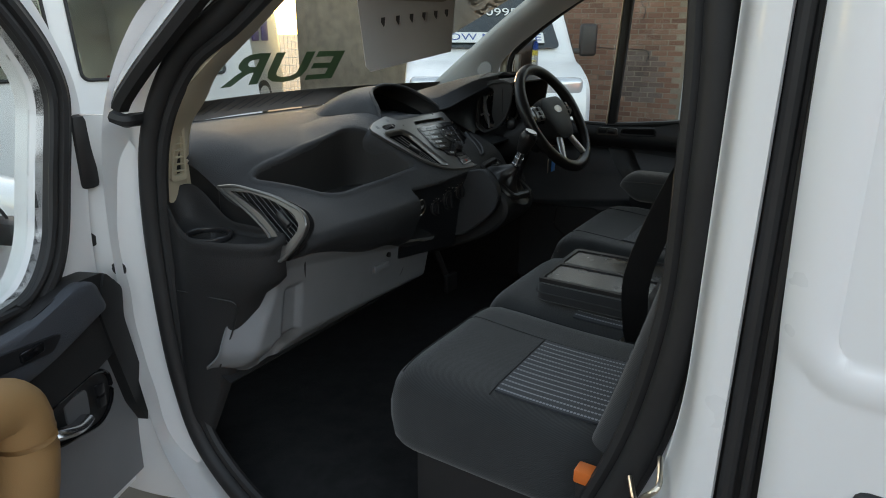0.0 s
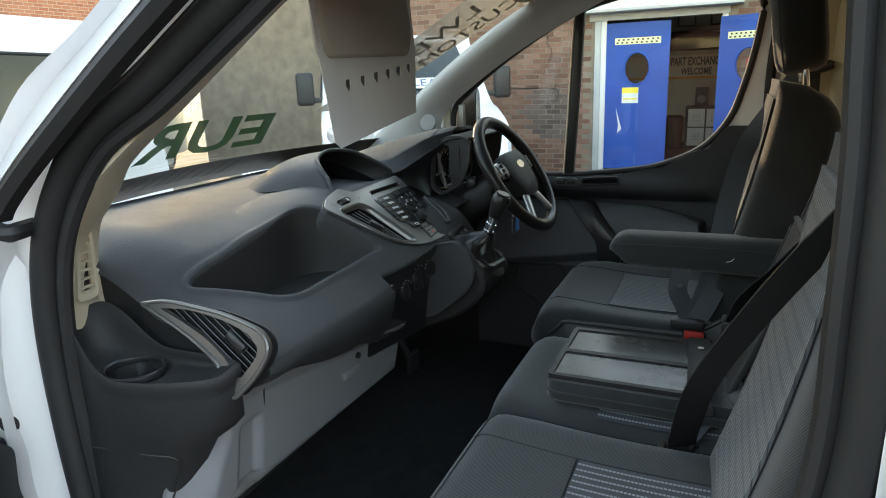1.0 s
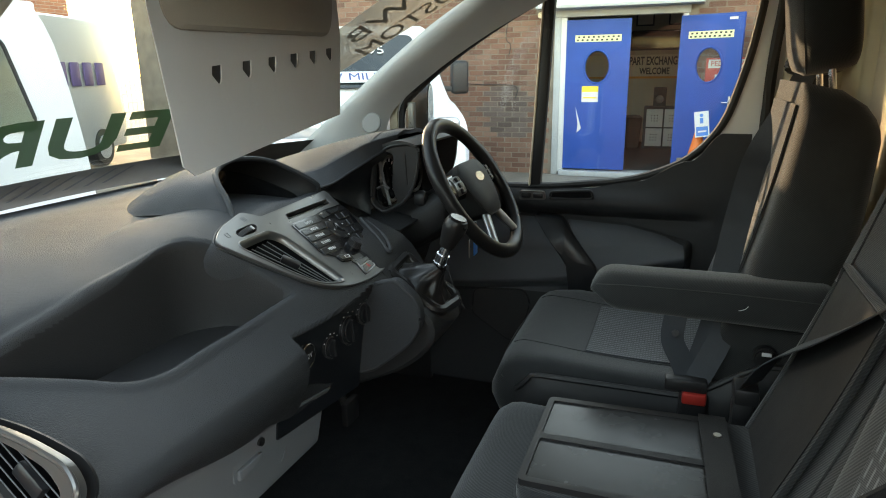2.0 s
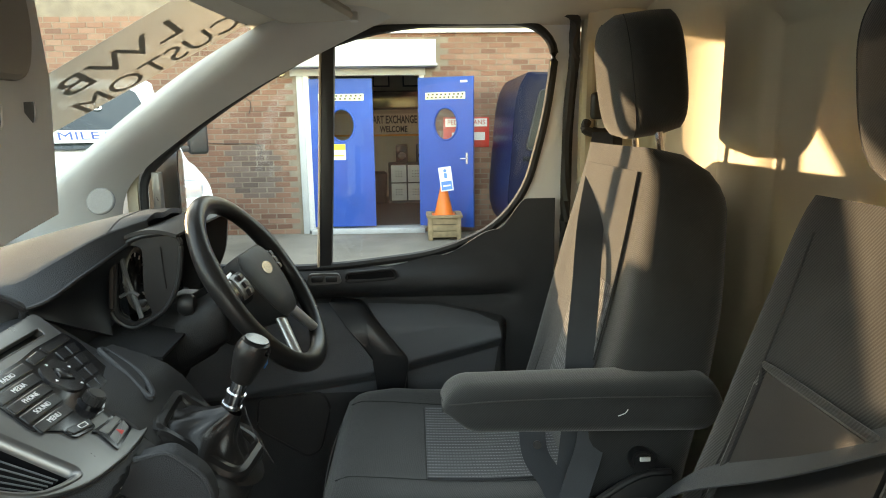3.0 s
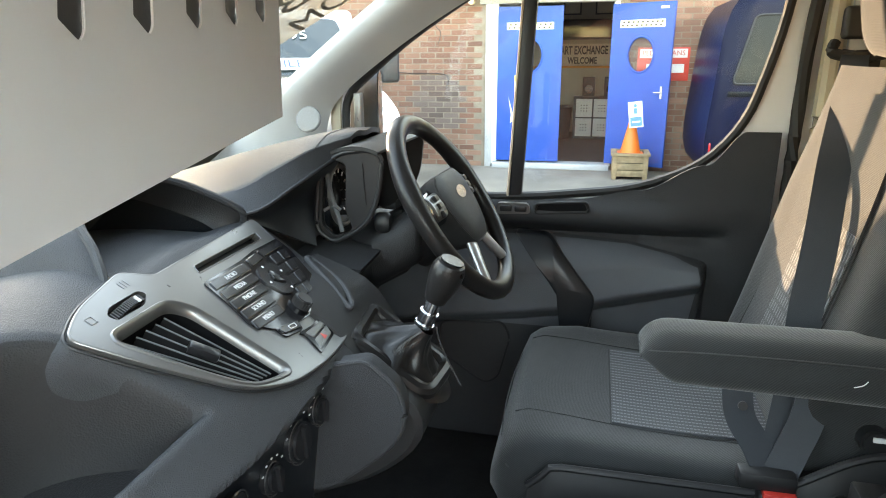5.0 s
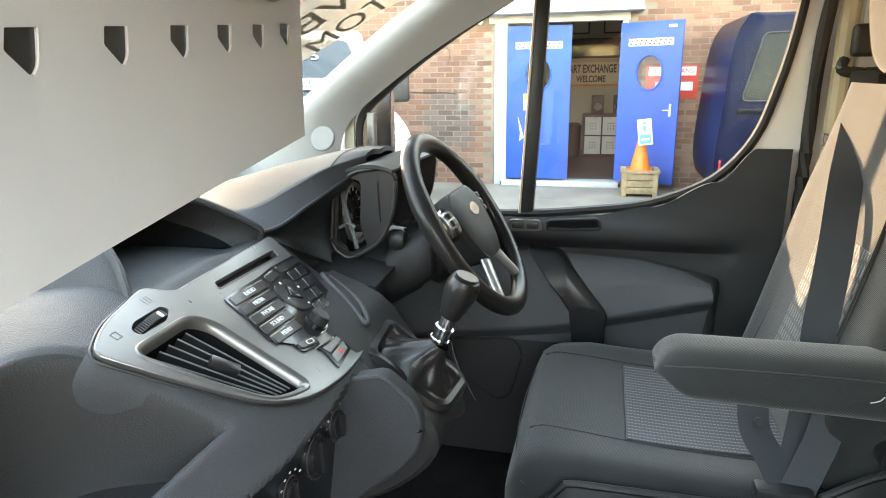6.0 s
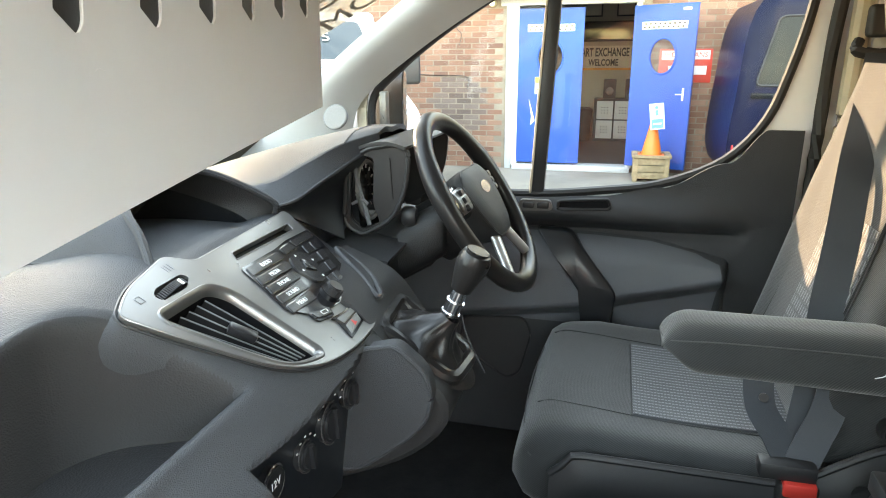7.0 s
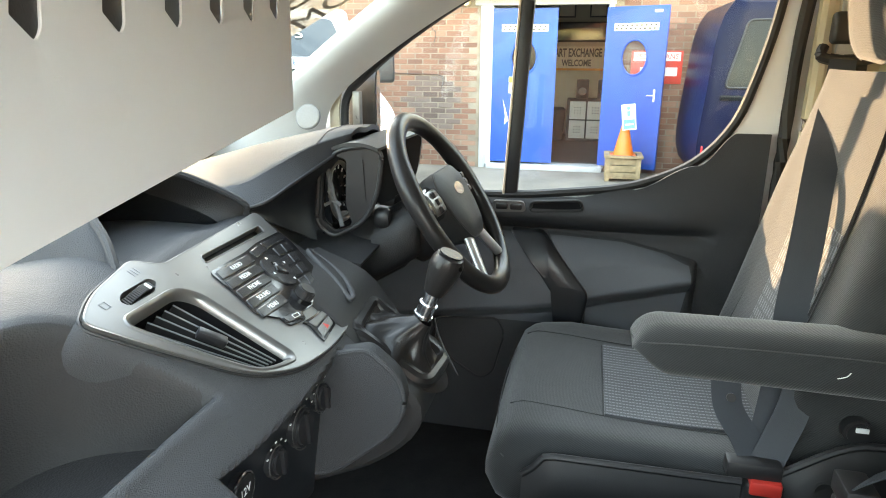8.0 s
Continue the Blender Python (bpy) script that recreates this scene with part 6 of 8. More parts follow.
pdl = thing("clutch_pedal", "black rubber-faced pedal in the footwell", "pedal", (0.27, 0.45, 0.62))
part("arm", tube(smooth_path([(0.27, 0.60, 0.90), (0.27, 0.52, 0.75), (0.27, 0.46, 0.63)], 12), 0.012), BLACK, pdl)
part("pad", box((0.235, 0.435, 0.58), (0.305, 0.455, 0.65), 0.006), RUBBER, pdl)

# ---- driver's door ----
dd = thing("door_1", "driver's door, white frame with dark grey moulded trim and quarter glass", "van door", (0.8, 0, 0.5), kind="structure")
W_OPEN = [(0.505, 1.235), (0.50, 1.41), (0.36, 1.53), (0.19, 1.64), (0.01, 1.735), (-0.20, 1.775), (-0.47, 1.775), (-0.535, 1.72), (-0.515, 1.55), (-0.465, 1.36), (-0.385, 1.262), (-0.24, 1.198), (0.05, 1.165), (0.30, 1.165), (0.47, 1.19)]
w_open = rounded(W_OPEN, [0.02, 0.04, 0.1, 0.1, 0.1, 0.1, 0.05, 0.05, 0.08, 0.06, 0.06, 0.1, 0.1, 0.1, 0.03], 4)
d_edge = rounded([(0.66, 0.5), (0.66, 1.30), (0.55, 1.45), (0.02, 1.79), (-0.20, 1.83), (-0.53, 1.83), (-0.60, 1.75), (-0.60, 0.5)], 0.05)
part("frame", plate(d_edge, [w_open], 0.03, on('x', 0.815)), WHITE_PAINT, dd, "white painted window frame")
part("window_seal", tube([Vector((0.815, a, b)) for a, b in w_open], 0.011, 8, True), RUBBER, dd, "black rubber window seal")
wg = part("pane", plate(w_open, [], 0.004, on('x', 0.832)), GLASS, dd, "clear side glass")
wg.visible_shadow = False
part("divider", box((0.806, 0.041, 1.16), (0.832, 0.072, 1.74), 0.004, 2, Matrix.Translation((0, 0.055, 1.16)) @ pose(0, 0, 0, 3.2, 0, 0) @ Matrix.Translation((0, -0.055, -1.16))), BLACK, dd, "black quarter-light divider bar")
part("divider_edge", box((0.805, 0.072, 1.165), (0.812, 0.078, 1.73), 0.001, 1, Matrix.Translation((0, 0.055, 1.16)) @ pose(0, 0, 0, 3.2, 0, 0) @ Matrix.Translation((0, -0.055, -1.16))), CREAM, dd)
# cream in place of white paint puts warm sunlight into the colour
part("front_reveal", ribbon([(0.803, 0.522, 1.245), (0.803, 0.520, 1.405), (0.803, 0.47, 1.465), (0.803, 0.375, 1.545), (0.80, 0.20, 1.655)], 0.026, [(0, 1, 0), (0, 1, 0.2), (0, 0.6, 0.8), (0, 0.55, 0.83), (0, 0.5, 0.86)], 0.006, 40), CREAM, dd, "inner reveal of the window frame, cream painting in sunlit white")
part("front_guide", box((0.80, 0.455, 1.24), (0.825, 0.475, 1.42), 0.003), SILVER, dd, "bright window guide")
# trim panel: lower card with hollow, armrest swell, sail
def lin(rows, x):
    """Straight interpolation in a table of (x, value)."""
    if x <= rows[0][0]:
        return rows[0][1]
    for (xa, a), (xb, b) in zip(rows, rows[1:]):
        if x <= xb:
            return a + (b - a) * (x - xa) / (xb - xa)
    return rows[-1][1]
SWELL_TOP = [(-0.41, 1.024), (-0.389, 1.031), (-0.30, 1.053), (-0.228, 1.068), (-0.10, 1.074), (0.1, 1.078), (0.5, 1.07)]
SWELL_RIDGE = [(-0.41, 1.0), (-0.39, 1.012), (-0.30, 1.017), (-0.219, 1.014), (-0.10, 0.990), (0.05, 0.985), (0.5, 0.985)]
SWELL_LOW = [(-0.41, 0.985), (-0.39, 0.998), (-0.30, 0.975), (-0.165, 0.940), (-0.08, 0.915), (0.0, 0.902), (0.26, 0.868), (0.5, 0.84)]
def card_x(y, z):
    x = 0.795
    x -= 0.035 * math.exp(-((z - 1.135) / 0.035) ** 2) * sstep(-0.50, -0.30, y)      # ledge under the glass
    x += 0.02 * math.exp(-((z - 1.088) / 0.018) ** 2) * sstep(-0.46, -0.40, y)         # shadowed groove
    # swelling pocket: upper bevel, soft ridge, face, undercut
    zt, zr, zl = lin(SWELL_TOP, y), lin(SWELL_RIDGE, y), lin(SWELL_LOW, y)
    if z >= zt:
        h = 0.0
    elif z >= zr:
        h = 0.046 * (1 - (1 - (zt - z) / (zt - zr)) ** 1.6)
    elif z >= zl:
        h = 0.046 + 0.012 * (zr - z) / (zr - zl)
    else:
        h = 0.058 - 0.040 * sstep(0.0, 0.045, zl - z)
    return x - h * sstep(-0.408, -0.390, y)
CARD_TOP = [(-0.56, [(1.34, 0)]), (-0.465, [(1.34, 0)]), (-0.385, [(1.262, 0)]), (-0.24, [(1.198, 0)]), (-0.10, [(1.172, 0)]), (0.05, [(1.163, 0)]), (0.30, [(1.165, 0)]), (0.53, [(1.19, 0)])]
def card(u, v):
    y = 0.52 - 1.055 * u
    zt = lerp_table(CARD_TOP, y)[0][0]
    z = 0.50 + (zt - 0.50) * v
    return (card_x(y, z), y, z)
part("trim_panel", shell(card, 240, 300, -0.006), DASH, dd, "dark grey grained trim panel", smooth=60)
def on_card(y, z, off=0.003):
    return Vector((card_x(y, z) - off, y, z))
def card_patch(poly, mat, nm, label, off=0.006):
    """An insert laid on the card, its rim turned in."""
    c = sum((Vector(p) for p in poly), Vector((0, 0))) / len(poly)
    rings = []
    for k, o in ((1.0, off - 0.006), (0.995, off), (0.9, off), (0.7, off), (0.5, off), (0.3, off), (0.1, off)):
        rings.append([on_card(*(c + (Vector(p) - c) * k), o) for p in poly])
    return part(nm, loft(rings), mat, dd, label, smooth=60)
def insert(edge_a, edge_b, top, bottom, nm, label):
    """A panel between two slanting ends, following the card's swell."""
    def f(u, v):
        z0 = bottom + 0.0 * u
        ya, yb = lin(edge_a, 1.0 - v), lin(edge_b, 1.0 - v)
        y = ya + (yb - ya) * u
        z = z0 + (lin(top, y) - 0.004 - z0) * (1.0 - v)
        return on_card(y, z, 0.005)
    part(nm, shell(f, 90, 110, 0.004), DOOR_GREY, dd, label, smooth=60)
insert([(0.0, -0.150), (0.45, -0.150), (0.95, -0.06), (1.0, -0.05)], [(0.0, -0.366), (0.45, -0.380), (0.78, -0.3915), (0.9, -0.390), (1.0, -0.383)], SWELL_TOP, 0.80, "pocket_panel", "mid grey swelling pocket panel")
insert([(0.0, 0.42), (1.0, 0.42)], [(0.0, -0.075), (0.3, -0.082), (0.75, -0.02), (1.0, 0.035)], SWELL_TOP, 0.84, "front_panel", "mid grey front panel")
# pull strap
strap_o = rounded([(0.050, 1.088), (-0.036, 1.084), (-0.156, 0.942), (-0.140, 0.850), (-0.072, 0.850), (-0.082, 0.915), (-0.032, 0.992)], [0.01, 0.02, 0.02, 0.01, 0.01, 0.02, 0.03])
strap_c = Vector((-0.06, 0.965))
rings = []
for k, o in ((1.0, 0.030), (1.0, -0.004), (0.985, -0.008), (0.94, -0.0105), (0.6, -0.0115), (0.2, -0.012)):
    rings.append([Vector((0.728 + 0.045 * sstep(1.02, 1.088, (strap_c + (Vector(p) - strap_c) * k).y) + o, *(strap_c + (Vector(p) - strap_c) * k))) for p in strap_o])
part("pull_strap", loft(rings), CHEEK, dd, "black pull handle", smooth=60)
# speaker grille
SPK = rounded([(0.24, 0.83), (0.075, 0.842), (0.055, 0.80), (0.085, 0.68), (0.12, 0.66), (0.25, 0.745)], 0.02)
card_patch(SPK, GRILLE, "speaker_grille", "black perforated speaker grille", 0.010)
part("grille_rim", tube([on_card(a, b, 0.009) for a, b in SPK], 0.0035, 8, True), DASH_DARK, dd)
# window switches and recess
part("switch_pod", plate(rounded([(0.094, 1.134), (0.010, 1.138), (0.016, 1.163), (0.094, 1.163)], 0.010), [], 0.02, on('x', 0.753)), SILVER, dd, "silver window switch plate")
for i in range(2):
    part("window_switch", box((0.746, 0.020 + 0.036 * i, 1.142), (0.768, 0.050 + 0.036 * i, 1.158), 0.004), BLACK, dd)
part("pull_recess_rim", tube([Vector((0.757, a, b)) for a, b in rounded([(0.0, 1.139), (-0.128, 1.147), (-0.122, 1.172), (-0.002, 1.163)], 0.01)], 0.004, 8, True), DASH_DARK, dd)
# no hollow cut here: a flat black plate paints in its shade
part("pull_recess", plate(rounded([(0.0, 1.139), (-0.128, 1.147), (-0.122, 1.172), (-0.002, 1.163)], 0.01), [], 0.012, on('x', 0.757)), VENT_BLACK, dd, "flat black plate painting in the shaded hollow of the ledge")
# edge of the door and rear seal
single("door_seal_driver", tube(smooth_path([(0.80, -0.575, 0.55), (0.80, -0.565, 1.0), (0.80, -0.565, 1.5), (0.79, -0.575, 1.72), (0.77, -0.53, 1.795), (0.77, -0.2, 1.80), (0.77, 0.02, 1.765)], 60), 0.014, 8), RUBBER, "black rubber seal round the driver's doorway", "door seal", kind="structure")

# outside mirror of the driver's door
dm = thing("door_mirror", "black-cased driver's door mirror with a large glass", "door mirror", (0.9, 0.44, 1.33))
rings = []
MC = Vector((0.965, 0.46, 1.355))
for q, s in ((0.0, 0.96), (0.25, 1.0), (0.7, 0.92), (1.0, 0.6)):
    rings.append([MC + Vector((0.085 * s * math.copysign(abs(math.cos(a * math.pi / 16)) ** 0.6, math.cos(a * math.pi / 16)), 0.10 * q, 0.125 * s * math.copysign(abs(math.sin(a * math.pi / 16)) ** 0.6, math.sin(a * math.pi / 16)))) for a in range(32)])
turn = Matrix.Translation(MC) @ pose(0, 0, 0, 0, 0, 14) @ Matrix.Translation(-MC)
part("case", loft([[turn @ p for p in r] for r in rings]), BLACK, dm)
rg = [MC + Vector((0.078 * math.copysign(abs(math.cos(a * math.pi / 16)) ** 0.6, math.cos(a * math.pi / 16)), -0.003, 0.115 * math.copysign(abs(math.sin(a * math.pi / 16)) ** 0.6, math.sin(a * math.pi / 16)))) for a in range(32)]
bm = bmesh.new()
bm.faces.new([bm.verts.new(turn @ p) for p in rg])
bmesh.ops.solidify(bm, geom=bm.faces[:], thickness=0.002)
part("glass", bm, MIRROR, dm, "mirror glass")
part("arm", box((0.84, 0.47, 1.21), (0.95, 0.52, 1.26), 0.015), BLACK, dm)

# rear pillar of the driver's side
def rear_trim(u, v):
    y = -0.60 - 0.25 * u
    z = 0.6 + 1.19 * v
    return (0.812 - 0.03 * math.sin(math.pi * min(1, u * 1.6)) * sstep(0, 0.2, u) - 0.05 * sstep(0.9, 1.0, v), y, z)
single("trim_pillar_rear", shell(rear_trim, 16, 40, -0.01), CREAM, "cream moulded trim on the pillar behind the driver's door", "pillar trim", kind="structure")
single("trim_pillar_edge", tube(smooth_path([(0.80, -0.612, 1.22), (0.80, -0.612, 1.45), (0.795, -0.612, 1.78)], 20), 0.02, 10), CREAM, "rounded cream trim edge beside the door", "pillar trim", kind="structure")
def pass_trim(u, v):
    y = -0.60 - 0.25 * u
    z = 0.6 + 1.19 * v
    return (-0.86 + 0.03 * math.sin(math.pi * u) + 0.05 * sstep(0.9, 1.0, v), y, z)
single("trim_pillar_rear_passenger", shell(pass_trim, 16, 40, 0.01), CREAM, "cream moulded trim on the pillar behind the passenger door", "pillar trim", kind="structure")

# ---- seats ----
def ring_xz(cx, y, w, zb, zt, n=40, p=5.0, bol=0.0):
    out = []
    h, zc = (zt - zb) / 2, (zt + zb) / 2
    for i in range(n):
        a = 2 * math.pi * i / n
        c, s = math.cos(a), math.sin(a)
        x = w * math.copysign(abs(c) ** (2 / p), c)
        z = h * math.copysign(abs(s) ** (2 / p), s)
        if s > 0:
            z += bol * (abs(x) / w) ** 4 * abs(s) ** 0.5
        out.append(Vector((cx + x, y, zc + z)))
    return out
def cushion(parent, nm, cx, w, y_front, y_back, z_top, thick, bol, mat, label, sag=0.012):
    rings = []
    for k in range(25):
        f = k / 24
        y = y_front + (y_back - y_front) * f
        e = min(1.0, f / 0.13)
        nose = math.sqrt(max(0.0, 1 - (1 - e) ** 2))
        tail = math.sqrt(max(0.0, 1 - max(0, (f - 0.93) / 0.07) ** 2)) * 0.8 + 0.2
        zt = z_top - 0.075 * (1 - nose) - sag * math.sin(math.pi * f) - 0.02 * f
        zb = z_top - thick + 0.05 * (1 - nose)
        ww = w * (0.88 + 0.12 * nose) * (0.9 + 0.1 * tail)
        rings.append(ring_xz(cx, y, ww, zb, zt, bol=bol * min(1, f * 4)))
    part(nm, loft(rings), mat, parent, label, smooth=60)
    def top(x, y, off=0.0):
        f = (y - y_front) / (y_back - y_front)
        e = min(1.0, f / 0.13)
        nose = math.sqrt(max(0.0, 1 - (1 - e) ** 2))
        zt = z_top - 0.075 * (1 - nose) - sag * math.sin(math.pi * f) - 0.02 * f
        zb = z_top - thick + 0.05 * (1 - nose)
        ww = w * (0.88 + 0.12 * nose)
        c = min(0.999, (abs(x - cx) / ww)) ** 2.5
        s = math.sqrt(1 - c * c)
        z = (zt + zb) / 2 + (zt - zb) / 2 * s ** 0.4 + bol * min(1, f * 4) * (abs(x - cx) / ww) ** 4 * s ** 0.5
        return Vector((x, y, z + off))
    return top
def pad(parent, nm, top, x0, x1, y0, y1, mat, label, off=0.003, skew=0.0):
    return part(nm, shell(lambda u, v: top(x0 + (x1 - x0) * u + skew * v, y0 + (y1 - y0) * v, off), 20, 20, 0.004), mat, parent, label, smooth=60)
def backrest(parent, nm, cx, w_bot, w_mid, w_top, foot, head, thick, mat, label, bol=0.03, cut=None):
    """foot, head: (y, z) of the front face at the bottom and the top."""
    A_, B_ = Vector((0, *foot)), Vector((0, *head))
    up = (B_ - A_)
    L = up.length
    up.normalize()
    fw = Vector((0, up.z, -up.y))
    rings = []
    for k in range(33):
        f = k / 32
        w = w_bot + (w_mid - w_bot) * sstep(0, 0.45, f) + (w_top - w_mid) * sstep(0.55, 1.0, f)
        e = max(0.0, (f - 0.86) / 0.14)
        cap = math.sqrt(max(0.02, 1 - e * e))
        w *= 0.80 + 0.20 * cap
        t = thick * (0.95 - 0.30 * f) * (0.35 + 0.65 * cap)
        c = A_ + up * (L * f)
        ring = []
        for i in range(44):
            a = 2 * math.pi * i / 44
            cs_, sn = math.cos(a), math.sin(a)
            x = w * math.copysign(abs(cs_) ** 0.45, cs_)
            d = t / 2 * math.copysign(abs(sn) ** 0.5, sn) - t / 2
            if sn > 0:
                d += bol * (abs(x) / w) ** 4 * (1 - 0.6 * f) * sn ** 0.5
                d -= 0.012 * math.sin(math.pi * f)
            ring.append(c + Vector((cx + x, 0, 0)) + fw * d)
        rings.append(ring)
    ob = part(nm, loft(rings), mat, parent, label, smooth=60)
    def face(x, f, off=0.0):
        w = w_bot + (w_mid - w_bot) * sstep(0, 0.45, f) + (w_top - w_mid) * sstep(0.55, 1.0, f)
        q = abs(x - cx) / w
        s = math.sqrt(max(0, 1 - min(0.999, q ** (1 / 0.45)) ** 2))
        t = thick * (0.95 - 0.30 * f)
        d = t / 2 * s ** 0.5 - t / 2 + bol * q ** 4 * (1 - 0.6 * f) * s ** 0.5 - 0.012 * math.sin(math.pi * f)
        return A_ + up * (L * f) + Vector((x, 0, 0)) + fw * (d + off)
    return face, up, fw, A_ + up * L
def headrest(parent, c, w, h, t, lean, mat, side_mat):
    M = Matrix.Translation(c) @ pose(0, 0, 0, lean, 0, 0)
    def rr(k, s):
        z = -h / 2 + h * k
        e = abs(2 * k - 1)
        cap = (max(0.0, 1 - e ** 4)) ** 0.35 * 0.9 + 0.1
        return [M @ Vector((w / 2 * s * cap * (0.93 + 0.07 * math.sin(math.pi * k)) * math.copysign(abs(math.cos(q * math.pi / 16)) ** 0.55, math.cos(q * math.pi / 16)), t / 2 * (0.55 + 0.45 * cap) * math.copysign(abs(math.sin(q * math.pi / 16)) ** 0.6, math.sin(q * math.pi / 16)), z)) for q in range(32)]
    hr = part("headrest", loft([rr(k / 20, 1.0) for k in range(21)]), mat, parent, "dark cloth headrest", smooth=60)
    for sx in (-1, 1):
        part("seam", tube([rr(0.03 + 0.94 * k / 24, 1.0)[8 - 4 * sx] for k in range(25)], 0.0013, 5), STITCH, hr)
    for sx in (-0.065, 0.065):
        part("post", cyl(0.0065, 0.09, M @ Matrix.Translation((sx, -0.005, -h / 2 - 0.025)), 14), CHROME, parent, "chrome headrest post")
        part("post_guide", cyl(0.016, 0.012, M @ Matrix.Translation((sx, -0.005, -h / 2 - 0.055)), 18, bevel=0.002), BLACK, parent)

# driver's seat
ds = thing("car_seat", "dark grey ribbed-cloth driver's seat with a striped centre", "car seat", (0.385, -0.25, 0.48))
DX = 0.385
dtop = cushion(ds, "seat", DX, 0.262, 0.008, -0.50, 0.912, 0.17, 0.046, CLOTH, "dark grey cloth cushion")
pad(ds, "centre_panel", dtop, DX - 0.155, DX + 0.145, -0.19, -0.47, CLOTH_BACK, "striped cloth centre panel", 0.002)
for x in (DX - 0.165, DX + 0.155):
    part("seam", tube([dtop(x + 0.02 * (1 - k / 20), 0.0 - 0.46 * k / 20, 0.001) for k in range(1, 21)], 0.0013, 5), STITCH, ds)
part("seam", tube([dtop(DX - 0.155 + 0.30 * k / 20, -0.188, 0.003) for k in range(21)], 0.0013, 5), STITCH, ds)
part("front_seam", tube([Vector((DX - 0.262 * math.cos(a), -0.03 + 0.03 * math.sin(a) * 1.2, 0.862)) for a in [0.1 + (math.pi - 0.2) * k / 30 for k in range(31)]], 0.0013, 5), STITCH, ds)
dface, dup, dfw, dtopp = backrest(ds, "backrest", DX - 0.002, 0.25, 0.280, 0.225, (-0.440, 0.92), (-0.565, 1.485), 0.215, CLOTH_SIDE, "dark cloth backrest", 0.075)
part("centre_panel", shell(lambda u, v: dface(DX - 0.155 + 0.31 * u, 0.07 + 0.86 * v, 0.003), 16, 30, 0.004), CLOTH, ds, "ribbed cloth back panel", smooth=60)
part("striped_panel", shell(lambda u, v: dface(DX - 0.15 + 0.22 * u, 0.16 + 0.42 * v, 0.0055), 16, 24, 0.003), CLOTH_BACK, ds, "striped cloth insert", smooth=60)
for sx in (-1, 1):
    part("seam", tube([dface(DX + sx * (0.165 - 0.02 * k / 24), 0.08 + 0.84 * k / 24, 0.003) for k in range(25)], 0.0014, 5), STITCH, ds)
part("seam", tube([dface(DX - 0.09, 0.12 + 0.45 * k / 20, 0.006) for k in range(21)], 0.0013, 5), STITCH, ds)
headrest(ds, (0.39, -0.598, 1.612), 0.265, 0.225, 0.115, -8, CLOTH, CLOTH_SIDE)
# seat base and side valance
part("base", box((0.15, -0.48, 0.48), (0.62, -0.04, 0.80), 0.02), BLACK, ds)
def valance(u, v):
    y = -0.06 - 0.52 * u
    zt = 0.850 + 0.040 * sstep(0.0, 0.08, u) + 0.085 * sstep(0.62, 0.95, u)
    z = zt - 0.17 * v
    return (0.100 - 0.02 * math.sin(math.pi * v), y, z)
part("valance", shell(valance, 30, 8, -0.006), BLACK, ds, "black plastic side valance")
part("valance_edge", tube([Vector(valance(k / 30, 0)) for k in range(31)], 0.006, 8), BLACK, ds)
part("tilt_knob", cyl(0.018, 0.02, basis((0.095, -0.50, 0.90), (0, 1, 0), (0, 0, 1)), 20, bevel=0.003), BLACK, ds)
arm = []
for k in range(41):
    f = 0.5 - 0.5 * math.cos(math.pi * k / 40)
    cap = math.sqrt(max(0.03, 1 - max(0, 1 - f / 0.10) ** 2)) * math.sqrt(max(0.03, 1 - max(0, (f - 0.92) / 0.08) ** 2))
    zc = 1.104 - 0.004 * f
    ring = []
    for q in range(32):
        c_, n_2 = math.cos(q * math.pi / 16), math.sin(q * math.pi / 16)
        up_ = math.copysign(abs(n_2) ** 0.6, n_2)
        ring.append(Vector((0.106 + 0.046 * (0.72 + 0.28 * cap) * math.copysign(abs(c_) ** 0.6, c_), -0.212 - 0.43 * f - 0.022 * (1 - f) ** 4 * max(0.0, -up_), zc + 0.041 * cap * (0.95 + 0.16 * f) * up_)))
    arm.append(ring)
am = part("armrest", loft(arm), CLOTH, ds, "folded-down ribbed cloth armrest", smooth=60)
part("seam", tube(smooth_path([(0.105, -0.2125, 1.112), (0.075, -0.218, 1.115), (0.0625, -0.235, 1.119), (0.0597, -0.30, 1.123), (0.0597, -0.45, 1.124), (0.0605, -0.62, 1.120)], 40), 0.0014, 5), STITCH, am)
part("pulled_thread", tube(smooth_path([(0.0594, -0.476, 1.094), (0.0590, -0.486, 1.098), (0.0594, -0.491, 1.104)], 10), 0.0007, 5), WHITE_MARK, am, "pale snagged thread")
part("armrest_pivot", cyl(0.022, 0.03, basis((0.135, -0.60, 1.09), (0, 1, 0), (0, 0, 1)), 20), BLACK, ds)
part("back_knob", cyl(0.02, 0.025, basis((0.115, -0.535, 0.99), (0, 1, 0), (0, 0, 1)), 20, bevel=0.004), BLACK, ds, "black recliner knob")
part("knob_mark", box((0.098, -0.545, 0.995), (0.102, -0.528, 1.002), 0.001), WHITE_MARK, ds)

# passenger bench: outer and middle place
pb = thing("passenger_bench", "dark grey two-place passenger bench with striped centres", "bench seat", (-0.46, -0.27, 0.48))
otop = cushion(pb, "outer_cushion", -0.622, 0.195, -0.065, -0.52, 0.93, 0.20, 0.014, CLOTH, "outer cloth cushion", 0.01)
mtop = cushion(pb, "middle_cushion", -0.235, 0.195, -0.055, -0.52, 0.93, 0.20, 0.014, CLOTH, "middle cloth cushion", 0.01)
pad(pb, "outer_stripes", otop, -0.775, -0.555, -0.275, -0.50, CLOTH_STRIPE, "striped cloth centre panel", 0.002)
